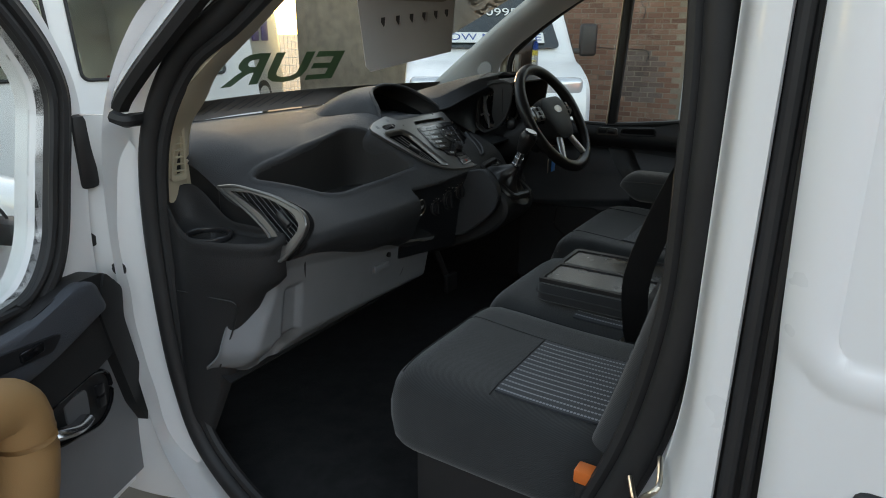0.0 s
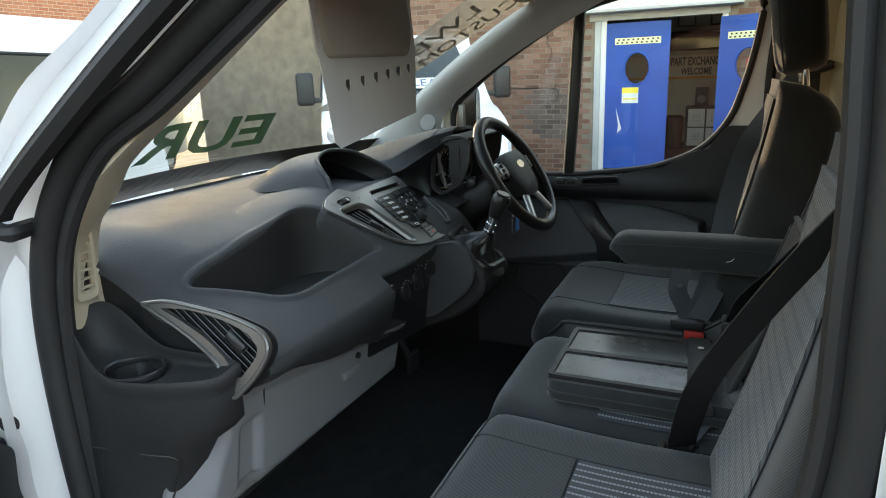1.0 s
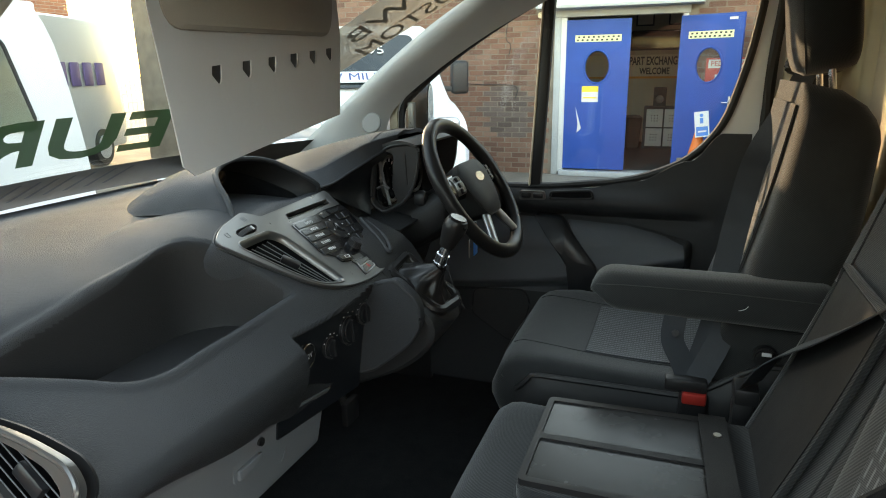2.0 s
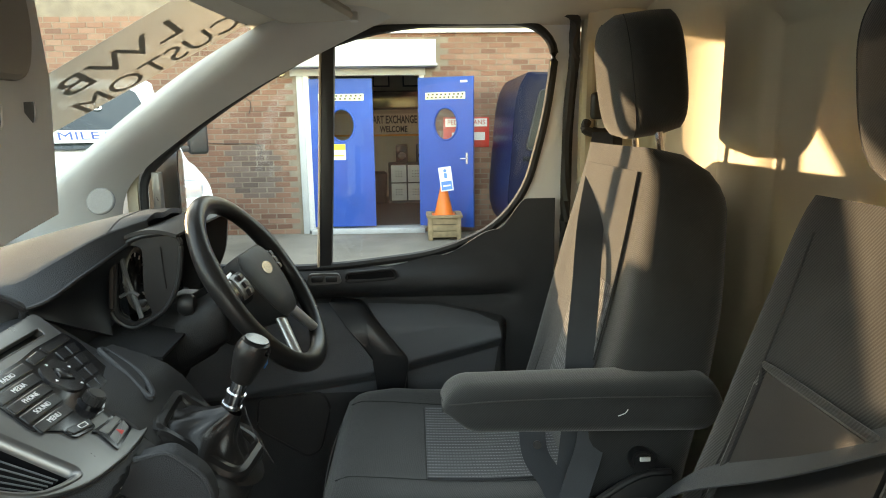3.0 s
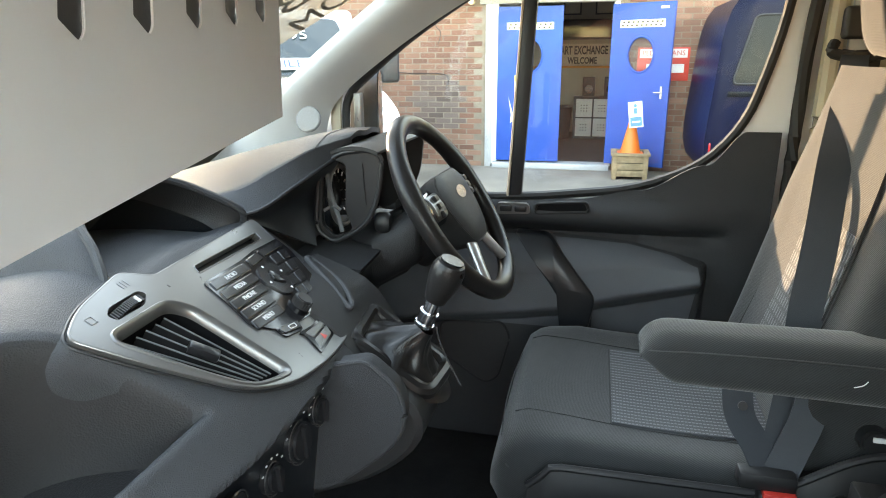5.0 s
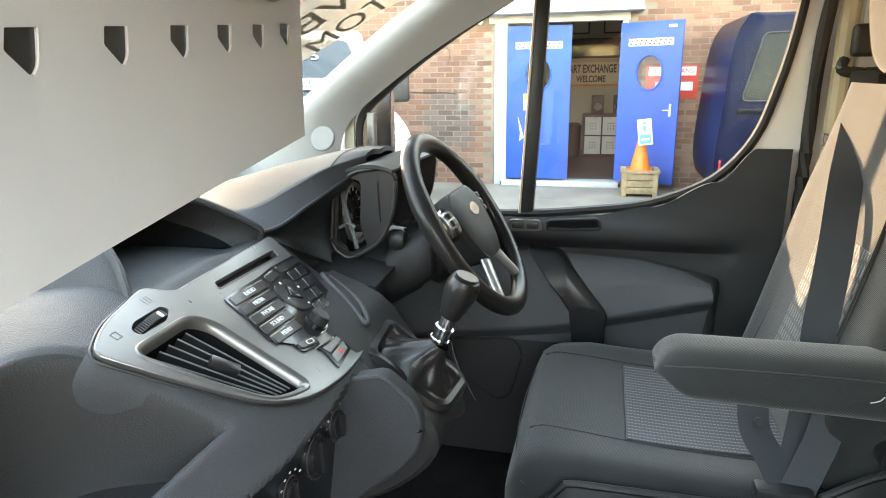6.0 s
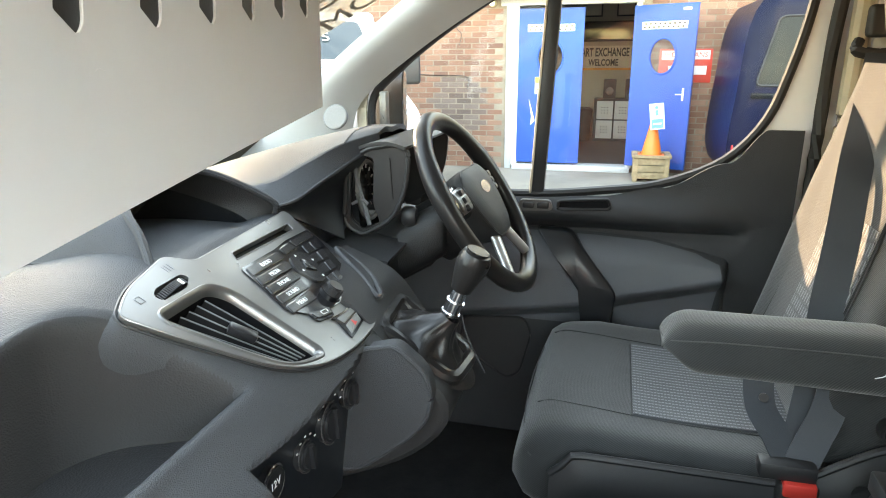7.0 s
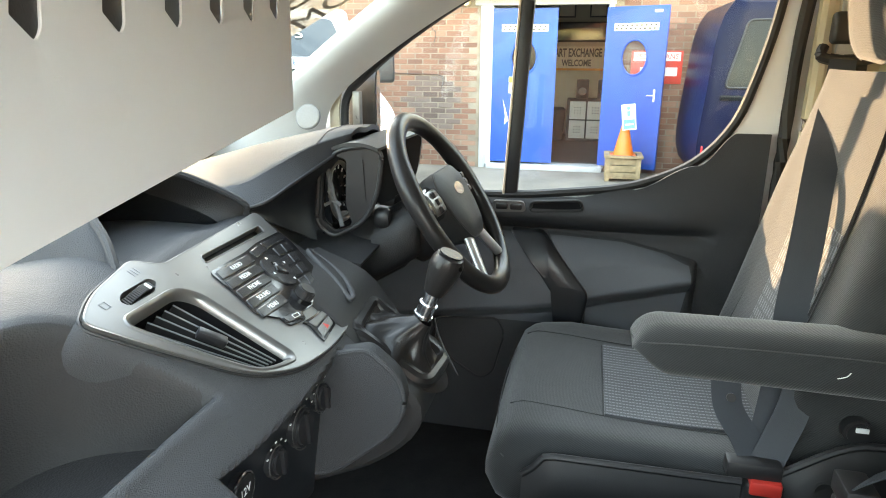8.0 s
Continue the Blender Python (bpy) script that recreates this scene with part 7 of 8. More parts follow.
pad(pb, "middle_stripes", mtop, -0.405, -0.12, -0.275, -0.50, CLOTH_STRIPE, "striped cloth centre panel", 0.002)
part("seam", tube([otop(-0.81 + 0.375 * k / 24, -0.095, 0.001) for k in range(1, 24)], 0.0013, 5), STITCH, pb)
part("seam", tube([otop(-0.785 + 0.235 * k / 20, -0.27, 0.002) for k in range(21)], 0.0013, 5), STITCH, pb)
part("seam", tube([otop(-0.545, -0.09 - 0.40 * k / 20, 0.001) for k in range(21)], 0.0013, 5), STITCH, pb)
part("front_seam", tube([Vector((-0.622 - 0.185 * math.cos(a), -0.085 + 0.022 * math.sin(a), 0.865)) for a in [0.1 + (math.pi - 0.2) * k / 30 for k in range(31)]], 0.0013, 5), STITCH, pb)
part("base", box((-0.80, -0.50, 0.48), (-0.08, -0.12, 0.78), 0.02), BLACK, pb)
oface, oup, ofw, otopp = backrest(pb, "outer_backrest", -0.665, 0.20, 0.205, 0.17, (-0.475, 0.93), (-0.585, 1.44), 0.17, CLOTH_SIDE, "outer cloth backrest", 0.04)
part("outer_back_panel", shell(lambda u, v: oface(-0.79 + 0.25 * u, 0.07 + 0.85 * v, 0.003), 16, 30, 0.004), CLOTH_BACK, pb, "striped cloth back panel", smooth=60)
mface, mup, mfw, mtopp = backrest(pb, "middle_backrest", -0.230, 0.200, 0.205, 0.185, (-0.495, 0.93), (-0.655, 1.44), 0.16, CLOTH_SIDE, "middle cloth backrest with an open table recess", 0.03)
rec = lambda u, v: mface(-0.335 + 0.20 * u, 0.05 + 0.55 * v, 0.012)
part("table_recess", shell(rec, 10, 20, 0.006), BLACK, pb, "black empty recess left by the folded table", smooth=60)
part("recess_rim", tube([mface(x, f, 0.014) for x, f in [(-0.345, 0.05 + 0.56 * k / 12) for k in range(13)] + [(-0.345 + 0.22 * k / 8, 0.61) for k in range(1, 9)] + [(-0.125, 0.61 - 0.56 * k / 12) for k in range(1, 13)]], 0.006, 8), CLOTH_SIDE, pb)
for sx in (-0.15, 0.15):
    part("seam", tube([mface(-0.235 + sx * (1 - 0.15 * k / 24), 0.08 + 0.84 * k / 24, 0.002) for k in range(25)], 0.0014, 5), STITCH, pb)
headrest(pb, (-0.24, -0.70, 1.565), 0.245, 0.215, 0.11, -8, CLOTH, CLOTH_SIDE)
headrest(pb, (-0.665, -0.63, 1.575), 0.245, 0.215, 0.11, -8, CLOTH, CLOTH_SIDE)

# folded table lying on the middle cushion
tb = thing("fold_down_table", "padded grey table folded forward with two dark panels", "folding table", (-0.25, -0.36, 0.95))
rings = []
for z, s in ((0.925, 0.97), (0.93, 1.0), (0.962, 1.0), (0.967, 0.98)):
    pl = rounded([(-0.395, -0.175), (-0.125, -0.175), (-0.12, -0.56), (-0.40, -0.56)], 0.03)
    rings.append([Vector((-0.26 + (a + 0.26) * s, -0.37 + (b + 0.37) * s, z)) for a, b in pl])
part("pad", loft(rings), CLOTH_SIDE, tb, "grey cloth-covered pad")
frame_o = rounded([(-0.385, -0.178), (-0.140, -0.178), (-0.130, -0.46), (-0.385, -0.46)], 0.012)
p1 = rounded([(-0.374, -0.188), (-0.272, -0.188), (-0.270, -0.425), (-0.374, -0.425)], 0.006)
p2 = rounded([(-0.258, -0.188), (-0.152, -0.188), (-0.146, -0.425), (-0.256, -0.425)], 0.006)
part("frame", plate(frame_o, [p1, p2], 0.010, on('z', 0.976, -1)), BLACK, tb, "black plastic frame")
for pp in (p1, p2):
    part("panel", plate(pp, [], 0.003, on('z', 0.973, -1)), TABLE_PANEL, tb, "smooth dark grey panel")
part("elastic_strap", ribbon([(-0.10, -0.44, 0.955), (-0.14, -0.435, 0.981), (-0.26, -0.44, 0.983), (-0.385, -0.445, 0.980), (-0.405, -0.45, 0.95)], 0.04, (0, 1, 0), 0.003), BELT_BLACK, tb, "black elastic strap")
part("strap_stud", cyl(0.006, 0.004, Matrix.Translation((-0.20, -0.44, 0.986)), 14), STEEL, tb)
part("piping", tube([Vector((-0.26 + (a + 0.26) * 1.01, -0.37 + (b + 0.37) * 1.01, 0.946)) for a, b in pl], 0.002, 6, True), STITCH, tb)

# ---- belts ----
bl1 = thing("seat_belt", "dark grey seat belt hanging from the pillar beside the driver's seat", "seat belt", (0.77, -0.64, 1.55), "seat belts")
part("slider_slot", box((0.772, -0.668, 1.50), (0.785, -0.632, 1.72), 0.004), GREY_TRIM, bl1, "pale height-adjust slot")
an = part("anchor", box((0.745, -0.672, 1.535), (0.775, -0.612, 1.60), 0.01, 3), BLACK, bl1, "black belt guide cover")
part("guide_loop", tube(smooth_path([(0.765, -0.68, 1.525), (0.755, -0.72, 1.515), (0.75, -0.66, 1.50), (0.752, -0.60, 1.508), (0.765, -0.605, 1.53)], 24), 0.011, 8), BLACK, an)
part("webbing", ribbon([(0.760, -0.645, 1.512), (0.55, -0.574, 1.420), (0.36, -0.508, 1.332), (0.27, -0.478, 1.226), (0.235, -0.462, 1.126), (0.20, -0.452, 1.04), (0.12, -0.42, 0.935)], 0.050, [(0.05, 1, 0.06)] * 7, 0.002, 50), BELT, bl1)
part("return_webbing", ribbon([(0.765, -0.67, 1.515), (0.775, -0.68, 1.2), (0.775, -0.68, 0.75)], 0.047, (0, 1, 0), 0.002), BELT_BLACK, bl1)
bl2 = thing("seat_belt", "grey lap webbing fastened in a red-button buckle beside the driver's cushion", "seat belt", (0.07, -0.38, 0.95), "seat belts")
part("lap_webbing", ribbon([(0.22, -0.375, 1.02), (0.16, -0.37, 0.985), (0.125, -0.39, 0.955), (0.10, -0.405, 0.928)], 0.045, [(0.1, 1, 0.1), (0.1, 1, 0.1), (0.1, 1, 0.2), (0, 1, 0.2)], 0.002), BELT, bl2)
part("shoulder_webbing", ribbon([(0.17, -0.475, 1.06), (0.135, -0.455, 1.0), (0.118, -0.437, 0.96), (0.10, -0.42, 0.928)], 0.045, (0.1, 1, 0.05), 0.002), BELT, bl2)
part("tongue", box((0.080, -0.440, 0.908), (0.110, -0.362, 0.934), 0.005), BLACK, bl2, "black belt tongue")
bk = part("buckle", box((0.075, -0.445, 0.81), (0.107, -0.39, 0.905), 0.008, 3), BLACK, bl2, "black buckle")
part("release_button", box((0.072, -0.44, 0.887), (0.104, -0.395, 0.910), 0.004), RED, bk, "red release button")
part("rivet", cyl(0.007, 0.005, basis((0.165, -0.375, 0.995), (0, 1, 0), (0.3, 0, 1)), 16), BLACK, bl2)
bl3 = thing("seat_belt", "dark seat belt slanting across the outer passenger place", "seat belt", (-0.42, -0.42, 0.88), "seat belts")
part("webbing", ribbon([(-0.83, -0.66, 1.50), (-0.76, -0.56, 1.36), (-0.62, -0.46, 1.13), (-0.49, -0.43, 0.965), (-0.43, -0.425, 0.90)], 0.047, [(0.3, -1, 0.25)] * 5, 0.002), BELT_BLACK, bl3)
part("tongue", tube(smooth_path([(-0.45, -0.395, 0.885), (-0.40, -0.40, 0.895), (-0.395, -0.445, 0.89), (-0.445, -0.455, 0.88)], 24, True), 0.005, 8, True), STEEL, bl3, "brass-lit steel tongue")
part("tongue_cover", ribbon([(-0.425, -0.425, 0.90), (-0.44, -0.43, 0.86), (-0.50, -0.46, 0.80)], 0.055, [(0.5, -0.8, 0.1)] * 3, 0.012), BLACK, bl3)
part("lap_webbing", ribbon([(-0.415, -0.425, 0.895), (-0.37, -0.47, 0.945), (-0.36, -0.52, 0.985)], 0.045, [(1, 0.4, 0.2)] * 3, 0.002), BELT, bl3)
part("buckle", box((-0.47, -0.46, 0.80), (-0.43, -0.42, 0.872), 0.008), BLACK, bl3, "black buckle")
ob4 = thing("seat_belt", "dark seat belt running down over the middle place to its buckle", "seat belt", (-0.05, -0.5, 1.0), "seat belts")
part("webbing", ribbon([(-0.50, -0.70, 1.44), (-0.40, -0.62, 1.32), (-0.25, -0.565, 1.19), (-0.10, -0.52, 1.08), (-0.01, -0.50, 0.985)], 0.047, [(0.3, -0.8, 0.5)] * 5, 0.002), BELT, ob4)
part("tongue", box((-0.035, -0.515, 0.955), (0.02, -0.475, 0.985), 0.005), BLACK, ob4)
part("buckle", box((-0.02, -0.51, 0.87), (0.015, -0.475, 0.955), 0.008), BLACK, ob4)
ot = thing("belt_buckle", "orange-red release button on a belt stalk beside the outer cushion", "belt buckle", (-0.85, -0.50, 0.86))
part("button", box((-0.868, -0.50, 0.862), (-0.84, -0.455, 0.885), 0.004), ORANGE, ot)
part("stalk", box((-0.866, -0.498, 0.74), (-0.842, -0.458, 0.862), 0.006), BLACK, ot)

# ---- sun visors and hanging board ----
sv = thing("sun_visor", "beige padded sun visor swung down over the windscreen", "sun visor", (-0.42, 0.1, 1.7))
V0, V1 = Vector((-0.665, 0.085, 0)), Vector((-0.20, 0.160, 0))
VD = (V1 - V0).normalized()
VMAT = basis((V0.x, V0.y, 1.555), VD, (0, 0.12, 1))
vis = rounded([(0.0, 0.0), (0.42, 0.012), (0.455, 0.06), (0.45, 0.215), (0.02, 0.215)], [0.03, 0.05, 0.05, 0.03, 0.03])
ctr = (0.22, 0.1)
rings = []
for z, s in ((-0.011, 0.95), (-0.007, 0.99), (0.0, 1.0), (0.007, 0.99), (0.011, 0.95)):
    rings.append([VMAT @ Vector((ctr[0] + (a - ctr[0]) * s, ctr[1] + (b - ctr[1]) * s, z)) for a, b in vis])
part("pad", loft(rings), VISOR, sv)
part("mirror_flap", box((0.20, 0.115, 0.010), (0.34, 0.19, 0.014), 0.004, 2, VMAT), VISOR, sv)
part("pivot", tube([VMAT @ Vector((0.03, 0.205, 0)), VMAT @ Vector((0.44, 0.205, 0))], 0.009, 8), VISOR, sv)
bo = thing("price_board", "thin pale card with six hook slots tucked under the visor", "card", (-0.42, 0.12, 1.43))
slots = []
for i in range(6):
    x, y, w = 0.0635 + 0.0655 * i, 0.0800 + 0.0052 * i, 0.0185 + 0.0013 * i
    slots.append(rounded([(x, y), (x + w, y + 0.0014), (x + w * 0.74, y - 0.0137), (x + w * 0.44, y - 0.0184), (x + w * 0.22, y - 0.0150), (x - 0.0034, y - 0.0086)], [0.001, 0.001, 0.005, 0.004, 0.003, 0.001], 4))
BMT = basis((V0.x + 0.012 * VD.x, V0.y + 0.012 * VD.y, 1.444), VD, (0, 0.10, 1))
def board_place(a, b, d):
    curl = 0.010 * max(0.0, (0.035 - b) / 0.05) ** 2
    return BMT @ Vector((a, b, 0.014 - d + curl))
nb = [(-0.02 + 0.44 * i / 12, -0.018 + 0.0024 * i) for i in range(13)]
outline = [(-0.03, -0.008)] + nb[:-1] + [(0.402, 0.0095), (0.410, 0.018), (0.432, 0.06), (0.462, 0.13), (0.475, 0.25), (-0.025, 0.25)]
part("card", plate(outline, slots + [], 0.0012, board_place), BOARD, bo)
for sl_ in slots:
    part("slot_back", plate(grown(sl_, 0.002), [], 0.0005, lambda a, b, d: BMT @ Vector((a, b, 0.0118 - d))), BLACK, bo, "dark slot opening")
    part("slot_edge", tube([BMT @ Vector((a, b, 0.0141)) for a, b in sl_[6:17]], 0.0005, 5), BOARD_PRINT, bo)
bm = bmesh.new()
for i in range(8):
    box((0.318 + 0.0092 * i, 0.045 + 0.0004 * i, 0.0143), (0.3245 + 0.0092 * i, 0.055 + 0.0004 * i, 0.0145), m=BMT, bm=bm)
part("pale_bars", bm, BOARD_PRINT, bo)
bm = bmesh.new()
for i in range(10):
    box((0.158 + 0.0074 * i, 0.036 + 0.0004 * i, 0.0143), (0.164 + 0.0074 * i, 0.0395 + 0.0004 * i, 0.0145), m=BMT, bm=bm)
part("pale_bars", bm, BOARD_PRINT, bo)
s1 = smooth_path([(0.090, 0.043, 0), (0.078, 0.048, 0), (0.072, 0.042, 0), (0.086, 0.036, 0), (0.087, 0.029, 0), (0.073, 0.027, 0)], 24)
part("pale_curve", tube([BMT @ (p + Vector((0, 0, 0.0145))) for p in s1], 0.0014, 6, flat=0.2), BOARD_PRINT, bo)
s2 = smooth_path([(0.109, 0.050, 0), (0.109, 0.033, 0), (0.115, 0.027, 0), (0.122, 0.031, 0)], 20)
part("pale_curve", tube([BMT @ (p + Vector((0, 0, 0.0145))) for p in s2], 0.0014, 6, flat=0.2), BOARD_PRINT, bo)
sv2 = thing("sun_visor", "beige padded sun visor folded up against the roof", "sun visor", (0.4, 0.05, 1.77))
rings = []
for z, s in ((-0.010, 0.95), (0.0, 1.0), (0.010, 0.95)):
    pl2 = rounded([(0.20, 0.17), (0.68, 0.10), (0.66, -0.06), (0.20, 0.02)], 0.04)
    rings.append([Vector((0.43 + (a - 0.43) * s, 0.06 + (b - 0.06) * s, 1.758 + z + 0.1 * (0.1 - b) * 0.3)) for a, b in pl2])
part("pad", loft(rings), VISOR, sv2)
gh = thing("visor_clip", "small pale visor clip on the roof lining", "clip", (0.66, -0.05, 1.77))
part("clip", box((0.645, -0.062, 1.752), (0.675, -0.042, 1.772), 0.004), PILLAR, gh)

# ======== the yard outside ========
def ground_face(u, v):
    s = lambda a: (abs(2 * a - 1) ** 3) * math.copysign(1, 2 * a - 1)
    return (400 * s(u), 400 * s(v), 0.0)
single("ground", shell(ground_face, 40, 40, 0.05), CONCRETE, "worn grey concrete yard with stains", "ground", kind="structure")

WX = 8.4
wall = thing("wall_yard", "weathered red-brown brick wall of the sales building", "brick wall", (WX, 0, 0), kind="structure")
part("mortar_backing", plate([(-14, 0.0), (9, 0.0), (9, 4.6), (-14, 4.6)], [[(-0.30, 0.001), (1.36, 0.001), (1.36, 2.24), (-0.30, 2.24)]], 0.25, on('x', WX)), MORTAR, wall)

# doorway frame, canopy, blue doors
fr = thing("door_frame_yard", "white and grey painted double door frame with a white canopy board", "door frame", (WX, 0.5, 0), kind="structure")
part("left_post", box((WX - 0.03, 1.33, 0), (WX + 0.1, 1.42, 2.28), 0.006), GREY_TRIM, fr, "grey metal post")
part("white_post", box((WX - 0.02, 1.25, 0.05), (WX + 0.08, 1.33, 2.2), 0.006), WHITE_TRIM, fr)
part("head", box((WX - 0.04, -0.36, 2.2), (WX + 0.1, 1.5, 2.30), 0.006), GREY_TRIM, fr, "grey head rail")
part("canopy", box((WX - 0.30, -0.50, 2.33), (WX - 0.02, 1.62, 2.64), 0.01), WHITE_TRIM, fr, "white boxed canopy board")
part("canopy_edge", box((WX - 0.32, -0.52, 2.30), (WX - 0.02, 1.64, 2.335), 0.004), GREY_TRIM, fr)
part("threshold", box((WX - 0.12, -0.32, 0.0), (WX + 0.2, 1.30, 0.075), 0.008), GREY_TRIM, fr, "worn pale step")
part("right_post", box((WX - 0.02, -0.34, 0.05), (WX + 0.08, -0.27, 2.2), 0.006), WHITE_TRIM, fr)

def blue_leaf(nm, M, w, label):
    """Door leaf in its own frame: x along the leaf, y through it, z up."""
    d = thing(nm, label, "door", M @ Vector((w / 2, 0, 0)), kind="structure")
    el = lambda r1, r2: [(w / 2 + r1 * math.cos(q * math.pi / 20), 1.53 + r2 * math.sin(q * math.pi / 20)) for q in range(40)]
    pl_ = lambda a, b, dd_: M @ Vector((a, -0.022 + dd_, b))
    part("panel", plate([(0, 0.10), (w, 0.10), (w, 2.16), (0, 2.16)], [el(0.165, 0.215)], 0.045, pl_), BLUE, d, "bright blue painted panel")
    part("porthole_rim", tube([M @ Vector((a, -0.022, b)) for a, b in el(0.172, 0.222)], 0.014, 8, True), BLUE, d)
    part("pane", plate(el(0.168, 0.218), [], 0.006, lambda a, b, dd_: M @ Vector((a, -0.004 + dd_, b))), GLASS, d)
    part("hazard_tape", box((0.14 * w, -0.026, 1.865), (0.86 * w, -0.0225, 1.955), m=M), SIGN_TAPE, d, "yellow-green and black hazard tape")
    bm = bmesh.new()
    for k in range(9):
        for j in range(2):
            xx = 0.14 * w + 0.72 * w * (k + 0.5 + 0.25 * j) / 9.4
            box((xx - 0.012, -0.028, 1.878 + 0.04 * j), (xx + 0.016, -0.026, 1.90 + 0.04 * j), m=M, bm=bm)
    part("tape_marks", bm, DARK_TEXT, d)
    return d
LM = Matrix.Translation((WX - 0.01, 1.25, 0)) @ pose(0, 0, 0, 0, 0, -90)
ld = blue_leaf("door_4", LM, 0.87, "closed bright blue door leaf with an oval porthole")
part("notice", box((0.24, -0.027, 1.05), (0.47, -0.0235, 1.27), m=LM), WHITE_TRIM, ld, "white notice with a yellow head")
part("notice_head", box((0.24, -0.029, 1.19), (0.47, -0.0275, 1.27), m=LM), SIGN_YELLOW, ld)
part("notice_bars", box((0.26, -0.029, 1.10), (0.45, -0.0275, 1.12), m=LM), SIGN_YELLOW, ld)
part("decal", plate([(0.19, 0.62), (0.25, 0.68), (0.16, 0.98), (0.20, 0.74)], [], 0.002, lambda a, b, d: LM @ Vector((a, -0.024 + d, b))), WHITE_TRIM, ld)
RM = Matrix.Translation((WX - 0.03, -0.26, 0)) @ pose(0, 0, 0, 0, 0, -90 - 22)
rd = blue_leaf("door_5", RM, 0.80, "bright blue door leaf swung open against the wall")
part("handle", tube([RM @ Vector(p) for p in ((0.70, -0.05, 1.06), (0.62, -0.055, 1.06))], 0.009, 8), CHROME, rd, "chrome lever handle")
part("handle_plate", box((0.69, -0.03, 0.98), (0.72, -0.0235, 1.14), 0.002, 1, RM), CHROME, rd)
part("closer_tag", box((0.62, -0.026, 2.08), (0.72, -0.0235, 2.11), m=RM), WHITE_TRIM, rd)

# signs on the wall
def flat_sign(nm, x, y0, y1, z0, z1, mat, label):
    s = thing(nm, label, "sign", (x, (y0 + y1) / 2, z0))
    part("board", box((x - 0.006, y0, z0), (x, y1, z1), 0.002), mat, s)
    return s
FACE = lambda x, y, z: basis((x, y, z), (0, -1, 0), (0, 0, 1))
ps = flat_sign("wall_sign", WX - 0.012, -1.25, -0.60, 1.20, 1.62, SIGN_RED, "red safety sign with white lettering on the brick wall")
part("letter_panel", box((WX - 0.021, -1.22, 1.49), (WX - 0.018, -0.63, 1.60)), WHITE_TRIM, ps)
part("letters", letters("PEDESTRIANS", 0.088, FACE(WX - 0.0225, -0.925, 1.545), 0.0006), SIGN_RED, ps)
part("white_bar", box((WX - 0.021, -1.19, 1.30), (WX - 0.018, -0.72, 1.41)), WHITE_TRIM, ps)
fs = flat_sign("fascia_sign", WX - 0.06, -5.0, 0.62, 2.78, 3.35, SIGN_CREAM, "long cream fascia sign with red outlined letters")
part("letters", letters("SALES", 0.50, FACE(WX - 0.0675, -0.95, 3.02) @ Matrix.Diagonal((1.35, 1, 1, 1)), 0.002), SIGN_RED, fs)
part("letters", letters("SALES", 0.46, FACE(WX - 0.071, -0.95, 3.02) @ Matrix.Diagonal((1.40, 1, 1, 1)), 0.002), WHITE_TRIM, fs)
part("letters", letters("O", 0.50, FACE(WX - 0.0675, -2.45, 3.02) @ Matrix.Diagonal((1.2, 1, 1, 1)), 0.002), SIGN_RED, fs)
part("edge", box((WX - 0.07, -5.02, 2.755), (WX, 0.64, 2.785), 0.003), WHITE_TRIM, fs)
lamp = thing("bulkhead_lamp", "small round weathered wall lamp", "wall lamp", (WX - 0.05, 1.62, 2.24))
part("body", cyl(0.05, 0.06, basis((WX - 0.04, 1.62, 2.24), (0, -1, 0), (0, 0, 1)), 20, 0.04), SIGN_CREAM, lamp)
cable = thing("wall_cable", "thin looped cable fixed to the brick wall", "cable", (WX, 2.4, 1.3))
part("cable", tube(smooth_path([(WX - 0.015, 2.95, 1.33), (WX - 0.015, 2.5, 1.30), (WX - 0.015, 2.05, 1.29), (WX - 0.015, 1.95, 1.22), (WX - 0.015, 1.98, 1.10)], 40), 0.006, 6), BLACK, cable)
part("cable", tube(smooth_path([(WX - 0.012, 2.1, 2.2), (WX - 0.012, 2.13, 1.95), (WX - 0.012, 2.06, 1.85), (WX - 0.012, 2.09, 1.7)], 24), 0.005, 6), BLACK, cable)
# planter with cone and notice
pn = thing("planter", "square weathered wooden planter box", "planter", (7.85, -0.58, 0))
PC = Vector((7.85, -0.57, 0))
for sx in (-1, 1):
    for sy in (-1, 1):
        part("post", box((PC.x + sx * 0.19 - 0.03, PC.y + sy * 0.19 - 0.03, 0), (PC.x + sx * 0.19 + 0.03, PC.y + sy * 0.19 + 0.03, 0.34), 0.006), WOOD, pn)
for k in range(3):
    for (a, b) in (((-0.20, -0.215), (0.20, -0.195)), ((-0.20, 0.195), (0.20, 0.215))):
        part("plank", box((PC.x + a[0], PC.y + a[1], 0.04 + 0.088 * k), (PC.x + b[0], PC.y + b[1], 0.12 + 0.088 * k), 0.004), WOOD, pn)
        part("plank", box((PC.x + a[1], PC.y + a[0], 0.04 + 0.088 * k), (PC.x + b[1], PC.y + b[0], 0.12 + 0.088 * k), 0.004), WOOD, pn)
part("top_frame", plate([(PC.x - 0.24, PC.y - 0.24), (PC.x + 0.24, PC.y - 0.24), (PC.x + 0.24, PC.y + 0.24), (PC.x - 0.24, PC.y + 0.24)], [[(PC.x - 0.17, PC.y - 0.17), (PC.x + 0.17, PC.y - 0.17), (PC.x + 0.17, PC.y + 0.17), (PC.x - 0.17, PC.y + 0.17)]], 0.03, on('z', 0.335, -1)), WOOD, pn)
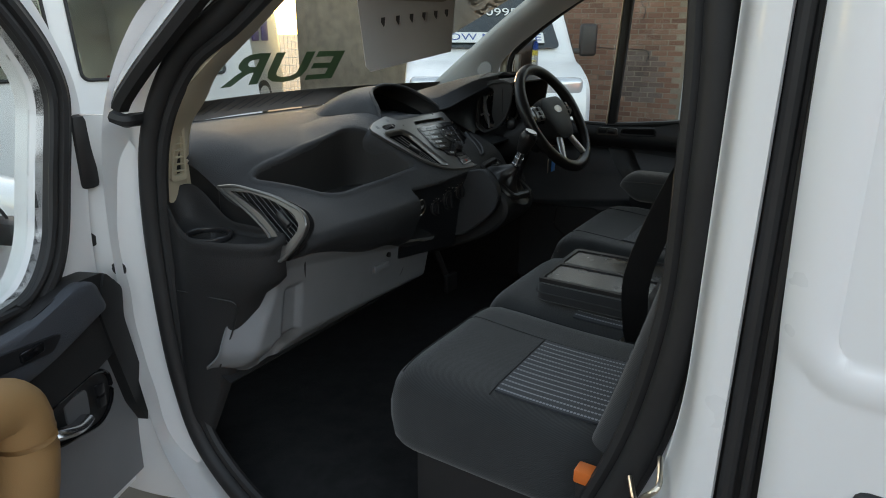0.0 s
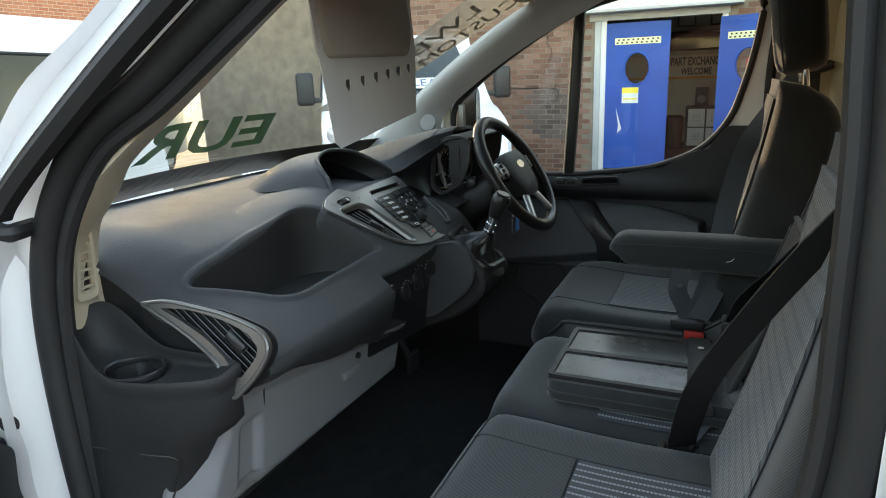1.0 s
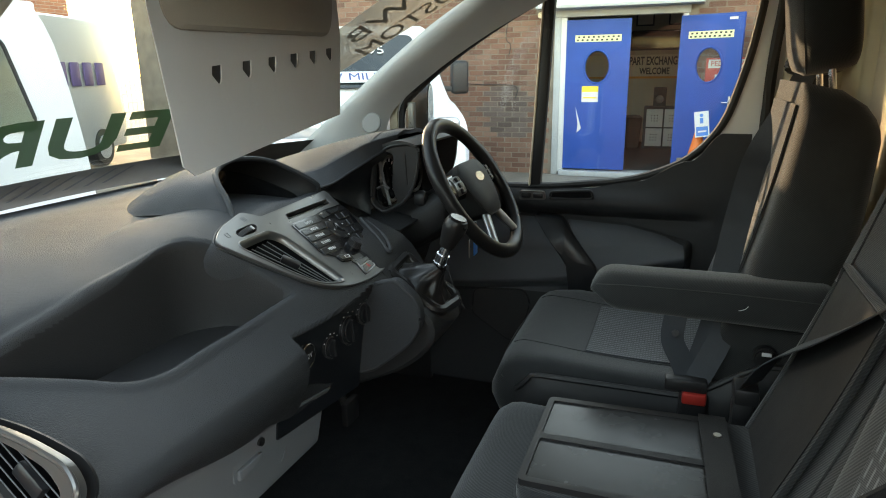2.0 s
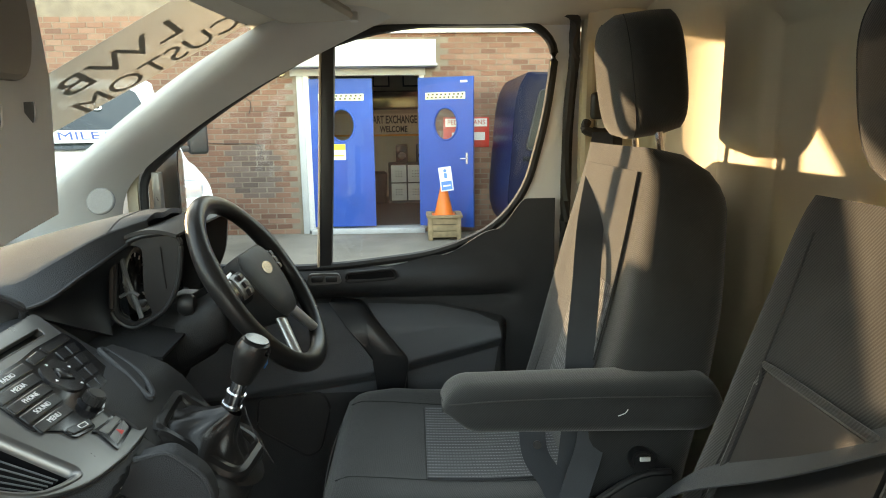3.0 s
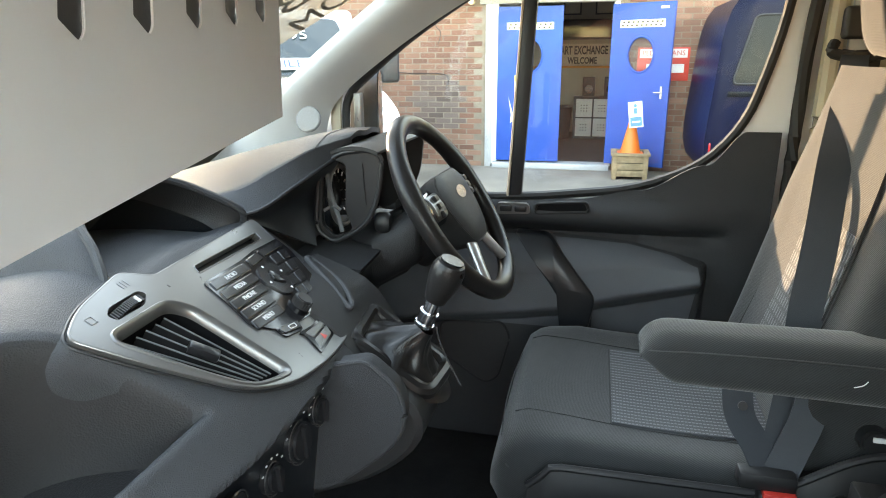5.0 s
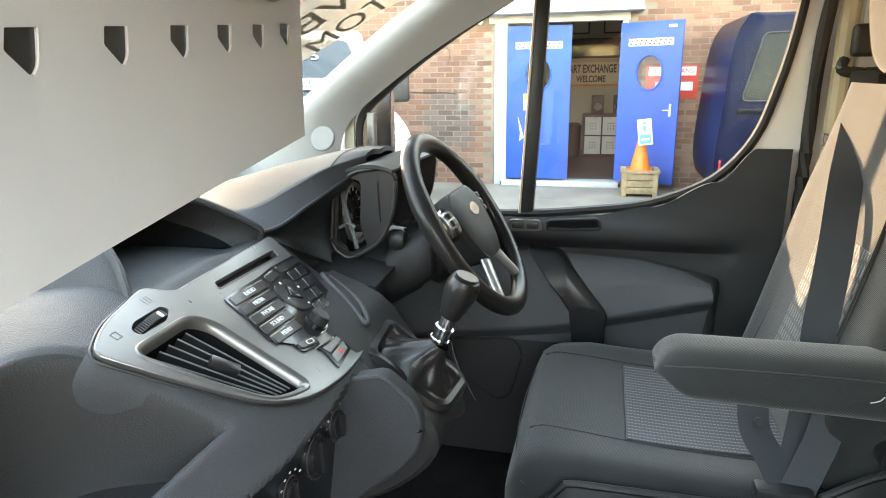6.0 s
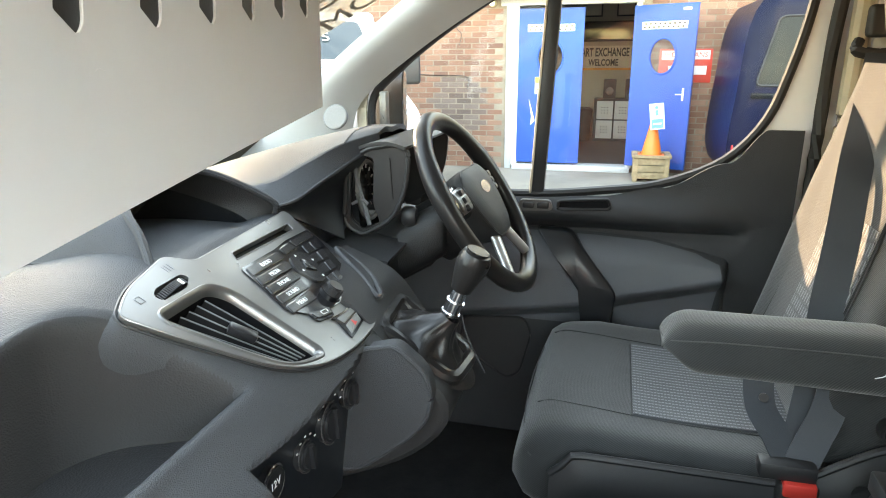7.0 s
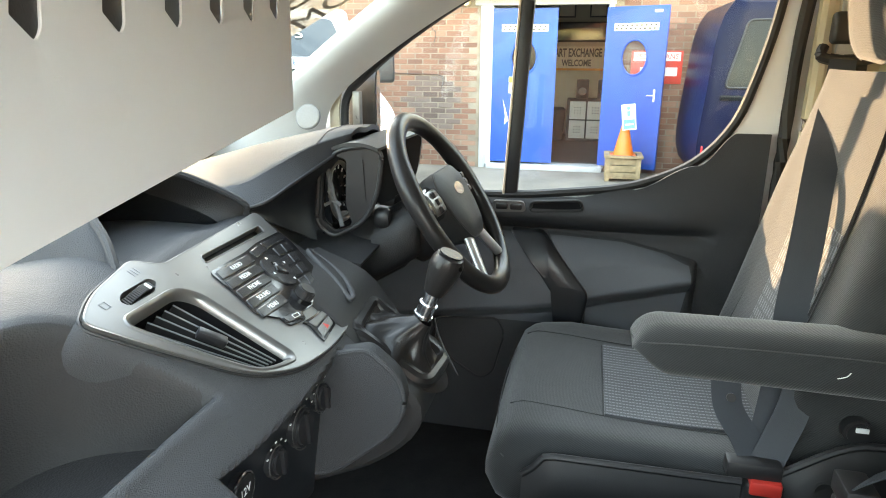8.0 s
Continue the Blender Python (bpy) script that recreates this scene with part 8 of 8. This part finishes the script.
part("soil", box((PC.x - 0.18, PC.y - 0.18, 0.2), (PC.x + 0.18, PC.y + 0.18, 0.30)), SHOP_DARK, pn)
cn = thing("traffic_cone", "bright orange traffic cone standing in the planter", "traffic cone", (PC.x, PC.y, 0.30))
part("cone", loft([[Vector((PC.x + r * math.cos(q * math.pi / 16), PC.y + r * math.sin(q * math.pi / 16), z)) for q in range(32)] for z, r in ((0.30, 0.135), (0.32, 0.13), (0.72, 0.04), (0.74, 0.03))]), CONE, cn)
part("base", box((PC.x - 0.16, PC.y - 0.16, 0.30), (PC.x + 0.16, PC.y + 0.16, 0.325), 0.01), CONE, cn)
NM = basis((PC.x - 0.10, PC.y - 0.03, 0.80), (0.0, -1, 0.12), (0.15, 0.12, 1))
nt_ = thing("notice_card", "white notice card with blue symbols on the cone", "notice", (PC.x - 0.1, PC.y, 0.8))
part("card", box((-0.085, -0.15, -0.002), (0.085, 0.17, 0.002), m=NM), WHITE_TRIM, nt_)
part("blue_panel", box((-0.07, -0.135, 0.002), (0.07, -0.02, 0.003), m=NM), SIGN_BLUE, nt_)
part("blue_symbol", cyl(0.022, 0.001, NM @ Matrix.Translation((0.0, 0.12, 0.003)), 18), SIGN_BLUE, nt_)
part("blue_symbol", box((-0.02, 0.02, 0.002), (0.02, 0.09, 0.003), m=NM), SIGN_BLUE, nt_)
part("pale_bar", box((-0.05, -0.09, 0.003), (0.05, -0.07, 0.004), m=NM), WHITE_TRIM, nt_)

# sales office seen through the doorway
room = [("wall_office_back", (12.6, -3, 0), (12.7, 4, 3.2), SHOP_WALL), ("wall_office_left", (WX + 0.25, 2.6, 0), (12.7, 2.7, 3.2), SHOP_WALL),
        ("wall_office_right", (WX + 0.25, -3, 0), (12.7, -2.9, 3.2), SHOP_WALL), ("floor_office", (WX + 0.2, -3, 0.0), (12.7, 2.7, 0.06), SHOP_FLOOR), ("ceiling_office", (WX + 0.2, -3, 3.0), (12.7, 2.7, 3.2), SHOP_WALL)]
for nm, lo, hi, mt in room:
    single(nm, box(lo, hi), mt, "plain inside wall of the sales office" if "wall" in nm else ("dark office floor" if "floor" in nm else "plain office ceiling"), "room", kind="structure")
pn2 = flat_sign("office_banner", 12.56, -1.2, 1.6, 1.34, 1.75, SIGN_PALE, "long pale wall banner with black lettering")
part("letters", letters("PART EXCHANGE PARK", 0.215, FACE(12.55, 0.06, 1.625) @ Matrix.Diagonal((0.56, 1, 1, 1)), 0.001, fat=0.006), DARK_TEXT, pn2)
part("letters", letters("WELCOME", 0.17, FACE(12.55, 0.22, 1.435) @ Matrix.Diagonal((0.68, 1, 1, 1)), 0.001, fat=0.005), DARK_TEXT, pn2)
part("edge", box((12.545, -1.2, 1.30), (12.555, 1.6, 1.34)), SIGN_ORANGE, pn2)
bs = thing("wall_display", "dark glazed display above the banner", "display case", (12.5, 0, 1.9))
part("case", box((12.45, -1.3, 1.83), (12.58, 1.7, 2.20), 0.005), SHOP_DARK, bs)
part("pane", box((12.44, -1.2, 1.87), (12.45, 1.6, 2.17)), BLACK_GLOSS, bs)
for y in (0.45, -0.15):
    pf = thing("picture_frame", "black-framed certificate on the office wall", "picture frame", (12.58, y, 2.4), "frames on the office wall")
    part("frame", plate([(y - 0.17, 2.28), (y + 0.17, 2.28), (y + 0.17, 2.66), (y - 0.17, 2.66)], [[(y - 0.14, 2.31), (y + 0.14, 2.31), (y + 0.14, 2.63), (y - 0.14, 2.63)]], 0.02, on('x', 12.56)), DARK_TEXT, pf)
    part("sheet", box((12.575, y - 0.14, 2.31), (12.58, y + 0.14, 2.63)), SIGN_PALE, pf)
sh = thing("cube_shelf", "black cube shelf with four white perforated bins", "shelf unit", (11.4, 0.0, 0))
part("carcass", plate([(-0.40, 0.06), (0.31, 0.06), (0.31, 0.82), (-0.40, 0.82)], [], 0.35, on('x', 11.45)), DARK_TEXT, sh)
for i in range(2):
    for j in range(2):
        y0, z0 = -0.20 + 0.315 * i, 0.11 + 0.345 * j
        b = part("bin", box((11.42, y0 - 0.143, z0), (11.46, y0 + 0.143, z0 + 0.32), 0.006), WHITE_TRIM, sh, "white perforated bin")
        bm = bmesh.new()
        for p in range(3):
            for q in range(3):
                cyl(0.011, 0.004, basis((11.418, y0 - 0.05 + 0.05 * p, z0 + 0.11 + 0.05 * q), (0, -1, 0), (0, 0, 1)), 8, bm=bm)
        part("holes", bm, DARK_TEXT, b)
for y in (0.06, -0.32):
    lp = thing("loudspeaker", "black desktop loudspeaker on the cube shelf", "loudspeaker", (11.6, y, 0.82), "speakers on the shelf")
    part("cabinet", box((11.5, y - 0.12, 0.82), (11.7, y + 0.10, 1.16), 0.015), DARK_TEXT, lp)
    part("cone", cyl(0.07, 0.01, basis((11.497, y - 0.01, 0.95), (0, -1, 0), (0, 0, 1)), 20), BLACK_GLOSS, lp)
bx = thing("office_bin", "black waste bin beside the shelf", "bin", (11.4, 0.48, 0))
part("bin", loft([[Vector((11.5 + r * math.cos(q * math.pi / 12), 0.5 + r * math.sin(q * math.pi / 12), z)) for q in range(24)] for z, r in ((0.06, 0.13), (0.62, 0.17), (0.66, 0.12))]), SHOP_DARK, bx)

# ---- parked vehicles ----
def vehicle(nm, M, L, Wd, H, prof, paint, label, windows, pane=None, clear=False):
    """A van: prof = side outline (x along its length from the nose, z); windows on its sides."""
    v = thing(nm, label, "van", M @ Vector((L / 2, 0, 0)))
    half = Wd / 2
    out = [tuple(p)[:2] for p in smooth_path([(a, b, 0) for a, b in prof], 64, True)]
    rings = []
    for y, s in ((-1.0, 0.93), (-0.985, 0.975), (-0.93, 1.0), (0.93, 1.0), (0.985, 0.975), (1.0, 0.93)):
        rings.append([M @ Vector((L / 2 + (a - L / 2) * s, half * y * (1.0 - 0.07 * sstep(1.0, H, b)), H * 0.45 + (b - H * 0.45) * s)) for a, b in out])
    if clear:
        # hollow body: one skin round the profile, two side panels with real window openings
        skin = loft([[M @ Vector((a, half * 0.97 * y * (1.0 - 0.07 * sstep(1.0, H, b)), b)) for a, b in out] for y in (-1, 1)], cap=False)
        inv = M.inverted()
        bare = [f for f in skin.faces if 1.0 < (inv @ f.calc_center_median()).x < 1.8 and (inv @ f.calc_center_median()).z > 1.2]
        bmesh.ops.delete(skin, geom=bare, context='FACES')
        part("body", skin, paint, v)
        nose = [p for p in out if 0.95 < p[0] < 1.85 and p[1] > 1.2]
        ws_ = part("windscreen", loft([[M @ Vector((a, half * 0.95 * y * (1.0 - 0.07 * sstep(1.0, H, b)), b + e)) for a, b in nose] for y, e in ((-1, 0), (1, 0))], cap=False, closed=False), pane, v, "sloping windscreen")
        ws_.visible_shadow = False
        for sy in (-1, 1):
            part("side_panel", plate(out, [rounded(w, 0.06) for w in windows], 0.03, lambda a, b, d, sy=sy: M @ Vector((a, sy * (half * (1 - 0.07 * sstep(1.0, H, b)) - d), b))), paint, v)
    else:
        part("body", loft(rings), paint, v)
    for num, poly in enumerate(windows):
        for sy in (-1, 1):
            pl_ = lambda a, b, d, sy=sy: M @ Vector((a, sy * (half * (1 - 0.07 * sstep(1.0, H, b)) + 0.004 - d), b))
            w = part("window", plate(rounded(poly, 0.06), [], 0.004, pl_), pane or CAR_GLASS, v, "side window")
            w.visible_shadow = not clear or num == 3
            part("seal", tube([pl_(a, b, -0.002) for a, b in rounded(poly, 0.06)], 0.012, 6, True), RUBBER, w)
    for wx in (0.85, L - 0.95):
        for sy in (-1, 1):
            t = part("wheel", cyl(0.33, 0.22, M @ Matrix.Translation((wx, sy * (half - 0.10), 0.33)) @ pose(0, 0, 0, 90, 0, 0), 32, bevel=0.03), RUBBER, v, "black tyre")
            part("hubcap", cyl(0.20, 0.02, M @ Matrix.Translation((wx, sy * (half + 0.012), 0.33)) @ pose(0, 0, 0, 90, 0, 0), 24), GREY_TRIM, t, "grey wheel cover")
    return v
VAN = [(0.05, 0.35), (0.0, 0.75), (0.12, 1.0), (0.55, 1.16), (0.95, 1.28), (1.75, 1.93), (2.1, 2.05), (4.4, 2.07), (4.85, 1.98), (4.97, 1.2), (4.98, 0.4), (4.6, 0.28), (2.5, 0.25), (0.4, 0.25)]
# white van ahead on the driver's side, nose towards the cab
M1 = Matrix.Translation((4.55, 2.45, 0)) @ pose(0, 0, 0, 0, 0, 33)
wv = vehicle("parked_van", M1, 5.0, 2.0, 2.07, VAN, WHITE_PAINT, "white van parked nose-on with a mileage sign in its windscreen", [[(1.15, 1.30), (1.75, 1.80), (2.2, 1.82), (2.2, 1.25)]])
SL = Vector((0.80, 0, 0.65)).normalized()
SMX = M1 @ basis((0.975, 0, 1.325), (0, -1, 0), SL)
scr = part("windscreen", plate(rounded([(-0.80, 0.0), (0.80, 0.0), (0.70, 0.92), (-0.70, 0.92)], 0.08), [], 0.01, lambda a, b, d: SMX @ Vector((a, b, 0.03 - d))), CAR_GLASS, wv, "dark sloping windscreen")
part("sign", plate([(-0.62, 0.06), (0.62, 0.06), (0.62, 0.24), (-0.62, 0.24)], [], 0.004, lambda a, b, d: SMX @ Vector((a, b, 0.05 - d))), WHITE_TRIM, scr, "white sign reading low mileage")
part("letters", letters("LOW MILEAGE", 0.165, SMX @ Matrix.Translation((0, 0.15, 0.0515)) @ Matrix.Diagonal((1.1, 1, 1, 1)), 0.001), NAVY_TEXT, scr)
part("price", letters("10995", 0.20, SMX @ Matrix.Translation((0.1, 0.62, 0.042)), 0.001), WHITE_TRIM, scr)
part("grille", box((-0.02, -0.45, 0.62), (0.03, 0.45, 0.80), 0.02, 2, M1), BLACK, wv, "black grille")
part("bumper", box((-0.06, -0.96, 0.30), (0.2, 0.96, 0.55), 0.04, 2, M1), BLACK, wv, "black bumper")
for sy in (-1, 1):
    part("headlamp", box((0.02, sy * 0.62 - 0.22, 0.80), (0.35, sy * 0.62 + 0.26, 1.06), 0.05, 3, M1 @ Matrix.Translation((0.02, sy * 0.06, 0))), HEADLAMP, wv, "clear headlamp")
    mir = part("mirror", box((1.05, sy * 1.16 - 0.10, 1.25), (1.18, sy * 1.16 + 0.10, 1.62), 0.04, 3, M1), BLACK, wv, "black door mirror")
    part("arm", box((1.08, sy * 1.03 - 0.08, 1.28), (1.15, sy * 1.03 + 0.06, 1.34), 0.01, 2, M1), BLACK, mir)
# white van ahead on the passenger's side, tail towards the middle
M2 = Matrix.Translation((-3.8, 4.35, 0)) @ pose(0, 0, 0, 0, 0, 1)
w2 = vehicle("parked_van", M2, 6.0, 1.95, 1.98, VAN[:5] + [(1.75, 1.86), (2.1, 1.95), (5.4, 1.97), (5.85, 1.88), (5.97, 1.2), (5.98, 0.4), (5.6, 0.28), (2.5, 0.25), (0.4, 0.25)], WHITE_PAINT, "white van parked broadside ahead with side windows", [[(1.2, 1.28), (1.75, 1.74), (2.25, 1.76), (2.25, 1.22)], [(2.4, 1.22), (2.4, 1.76), (3.5, 1.77), (3.5, 1.22)], [(3.7, 1.22), (3.7, 1.76), (4.35, 1.76), (4.35, 1.22)], [(4.5, 1.20), (4.5, 1.76), (5.55, 1.74), (5.66, 1.20)]], GLASS_PALE, True)
for sy in (-1, 1):
    part("tail_lamp", box((5.88, sy * 0.86 - 0.07, 0.82), (6.0, sy * 0.86 + 0.11, 1.10), 0.02, 2, M2), TAIL_RED, w2, "red tail lamp")
# silver van with lettering further off
# shifted and heightened from its fitted place to keep sun off the dashboard
M3 = Matrix.Translation((3.2, 8.5, 0)) @ pose(0, 0, 0, 0, 0, 20)
w3 = vehicle("parked_van", M3, 5.0, 2.0, 2.42, [(a, b * (1.17 if b > 1.2 else 1.0)) for a, b in VAN], CARAVAN, "silver van with purple lettering parked behind", [[(1.2, 1.4), (1.75, 1.95), (2.3, 1.98), (2.3, 1.35)]])
bm = bmesh.new()
for k in range(5):
    box((2.6 + 0.38 * k, -1.012, 1.35), (2.86 + 0.38 * k, -0.985, 1.72), 0.02, 2, M3, bm)
part("lettering_bars", bm, PURPLE, w3)
# navy van beside the brick wall
M4 = Matrix.Translation((7.15, -6.22, 0)) @ pose(0, 0, 0, 0, 0, 90)
w4 = vehicle("parked_van", M4, 5.0, 1.9, 2.05, VAN, NAVY, "dark navy van parked alongside the brick wall", [[(1.15, 1.30), (1.75, 1.80), (2.2, 1.82), (2.2, 1.25)], [(2.4, 1.25), (2.4, 1.84), (3.5, 1.86), (3.5, 1.25)], [(3.62, 1.25), (3.62, 1.90), (4.66, 1.88), (4.82, 1.24)]], NAVY_GLASS)
for sy in (-1, 1):
    part("tail_lamp", box((4.90, sy * 0.90 - 0.03, 0.52), (4.97, sy * 0.90 + 0.03, 0.66), 0.01, 2, M4), TAIL_RED, w4, "red tail lamp")
    part("side_rail", box((2.3, sy * 0.955 - 0.01, 1.12), (4.85, sy * 0.955 + 0.01, 1.17), 0.005, 2, M4), NAVY_GLASS, w4, "dark side rail")

# brick building across the front of the yard
fb = thing("front_building", "red brick building with white-framed windows across the yard", "building", (6, 13.5, 0))
fb_holes = [[(x, 1.0), (x + 2.2, 1.0), (x + 2.2, 2.6), (x, 2.6)] for x in (-3.2, 0.4, 4.0)]
# right end stretched unseen to x 11.05 to shade the binnacle hood
part("wall", plate([(-5.5, 0), (11.05, 0), (11.05, 6.2), (-5.5, 6.2)], fb_holes, 0.3, on('y', 13.5)), BRICK_FAR, fb)
part("roof", box((-5.7, 13.4, 6.2), (11.2, 20, 6.4)), GREY_TRIM, fb)
part("side_wall", box((-5.5, 13.8, 0), (-5.2, 20, 6.2)), BRICK_FAR, fb)
for h_ in fb_holes:
    x0, x1 = h_[0][0], h_[1][0]
    w = part("window", plate([(x0, 1.0), (x1, 1.0), (x1, 2.6), (x0, 2.6)], [[(x0 + 0.08, 1.08), ((x0 + x1) / 2 - 0.03, 1.08), ((x0 + x1) / 2 - 0.03, 2.52), (x0 + 0.08, 2.52)], [((x0 + x1) / 2 + 0.03, 1.08), (x1 - 0.08, 1.08), (x1 - 0.08, 2.52), ((x0 + x1) / 2 + 0.03, 2.52)]], 0.08, on('y', 13.58)), WHITE_TRIM, fb, "white window frame")
    part("pane", box((x0 + 0.05, 13.62, 1.05), (x1 - 0.05, 13.63, 2.55)), CAR_GLASS, w)
    part("sill", box((x0 - 0.1, 13.42, 0.94), (x1 + 0.1, 13.6, 1.0), 0.01), WHITE_TRIM, w)
# white mesh fence
fnc = thing("mesh_fence", "white welded-mesh fence panels ahead of the brick building", "fence", (4, 10.5, 0))
for k in range(9):
    part("post", box((0.0 + 1.5 * k, 10.98, 0), (0.06 + 1.5 * k, 11.04, 2.3), 0.004), FENCE, fnc)
for k in range(12):
    part("rail", box((0.0, 11.0, 0.2 + 0.18 * k), (12.0, 11.012, 0.212 + 0.18 * k)), FENCE, fnc)
for k in range(96):
    part("wire", box((0.12 + 0.125 * k, 10.995, 0.1), (0.126 + 0.125 * k, 11.001, 2.25)), FENCE, fnc)
# unseen wall, added to limit light from the left and close the yard
single("wall_left", box((-6.3, -16, 0), (-6.0, 6.3, 2.6)), BRICK_FAR, "unseen plain brick wall added on the left of the yard", "brick wall", kind="structure")
# far end of the yard behind the camera, plain
bm = plate([(-30, 0), (30, 0), (30, 5), (-30, 5)], [], 0.3, on('y', -16))
single("wall_far", bm, BRICK_FAR, "plain brick wall behind the parked van", "brick wall", kind="structure")

# bricks of the yard wall, one by one near the doors
me_brick = None
rows_n, rest = 40, bmesh.new()
bm = box((-0.006, -0.1035, -0.0315), (0.03, 0.1035, 0.0315), 0.003, 1)
me_brick = bpy.data.meshes.new("brick")
bm.to_mesh(me_brick)
bm.free()
me_brick.materials.append(BRICK)
me_soot = me_brick.copy()
me_soot.materials.clear()
me_soot.materials.append(BRICK_SOOT)
rnd = random.Random(4)
cells = []
for r in range(rows_n):
    z = 0.04 + 0.075 * r
    for c in range(-52, 28):
        y = 0.225 * c + (0.1125 if r % 2 else 0)
        if not -5.0 < y < 6.0:
            continue
        if -0.42 < y < 1.50 and z < 2.30 or (-0.62 < y < 1.75 and 2.27 < z < 2.68) or (y < 0.7 and z > 2.76):
            continue
        cells.append((y, z))
near = sorted(cells, key=lambda p: abs(p[0] - 1.6) + 0.4 * abs(p[1] - 1.3))
for k, (y, z) in enumerate(near):
    d = (rnd.uniform(-0.002, 0.002), rnd.uniform(-0.0015, 0.0015))
    if k < 300:
        sooty = ((y - 2.08) / 0.40) ** 2 + ((z - 0.92) / 0.42) ** 2 < 0.7 + 0.5 * rnd.random()
        ob = new("brick", me_soot if sooty else me_brick)
        ob.location = (WX + d[0], y + d[1], z)
        ob.parent = wall
        ob.matrix_parent_inverse = Matrix.Translation(-wall.location)
    else:
        vs = bmesh.ops.create_cube(rest, size=1, matrix=Matrix.Translation((WX + 0.012 + d[0], y + d[1], z)) @ Matrix.Diagonal((0.036, 0.207, 0.063, 1)))
ob = part("bricks", rest, BRICK, wall, smooth=0)
ob["kind"] = "stuff"
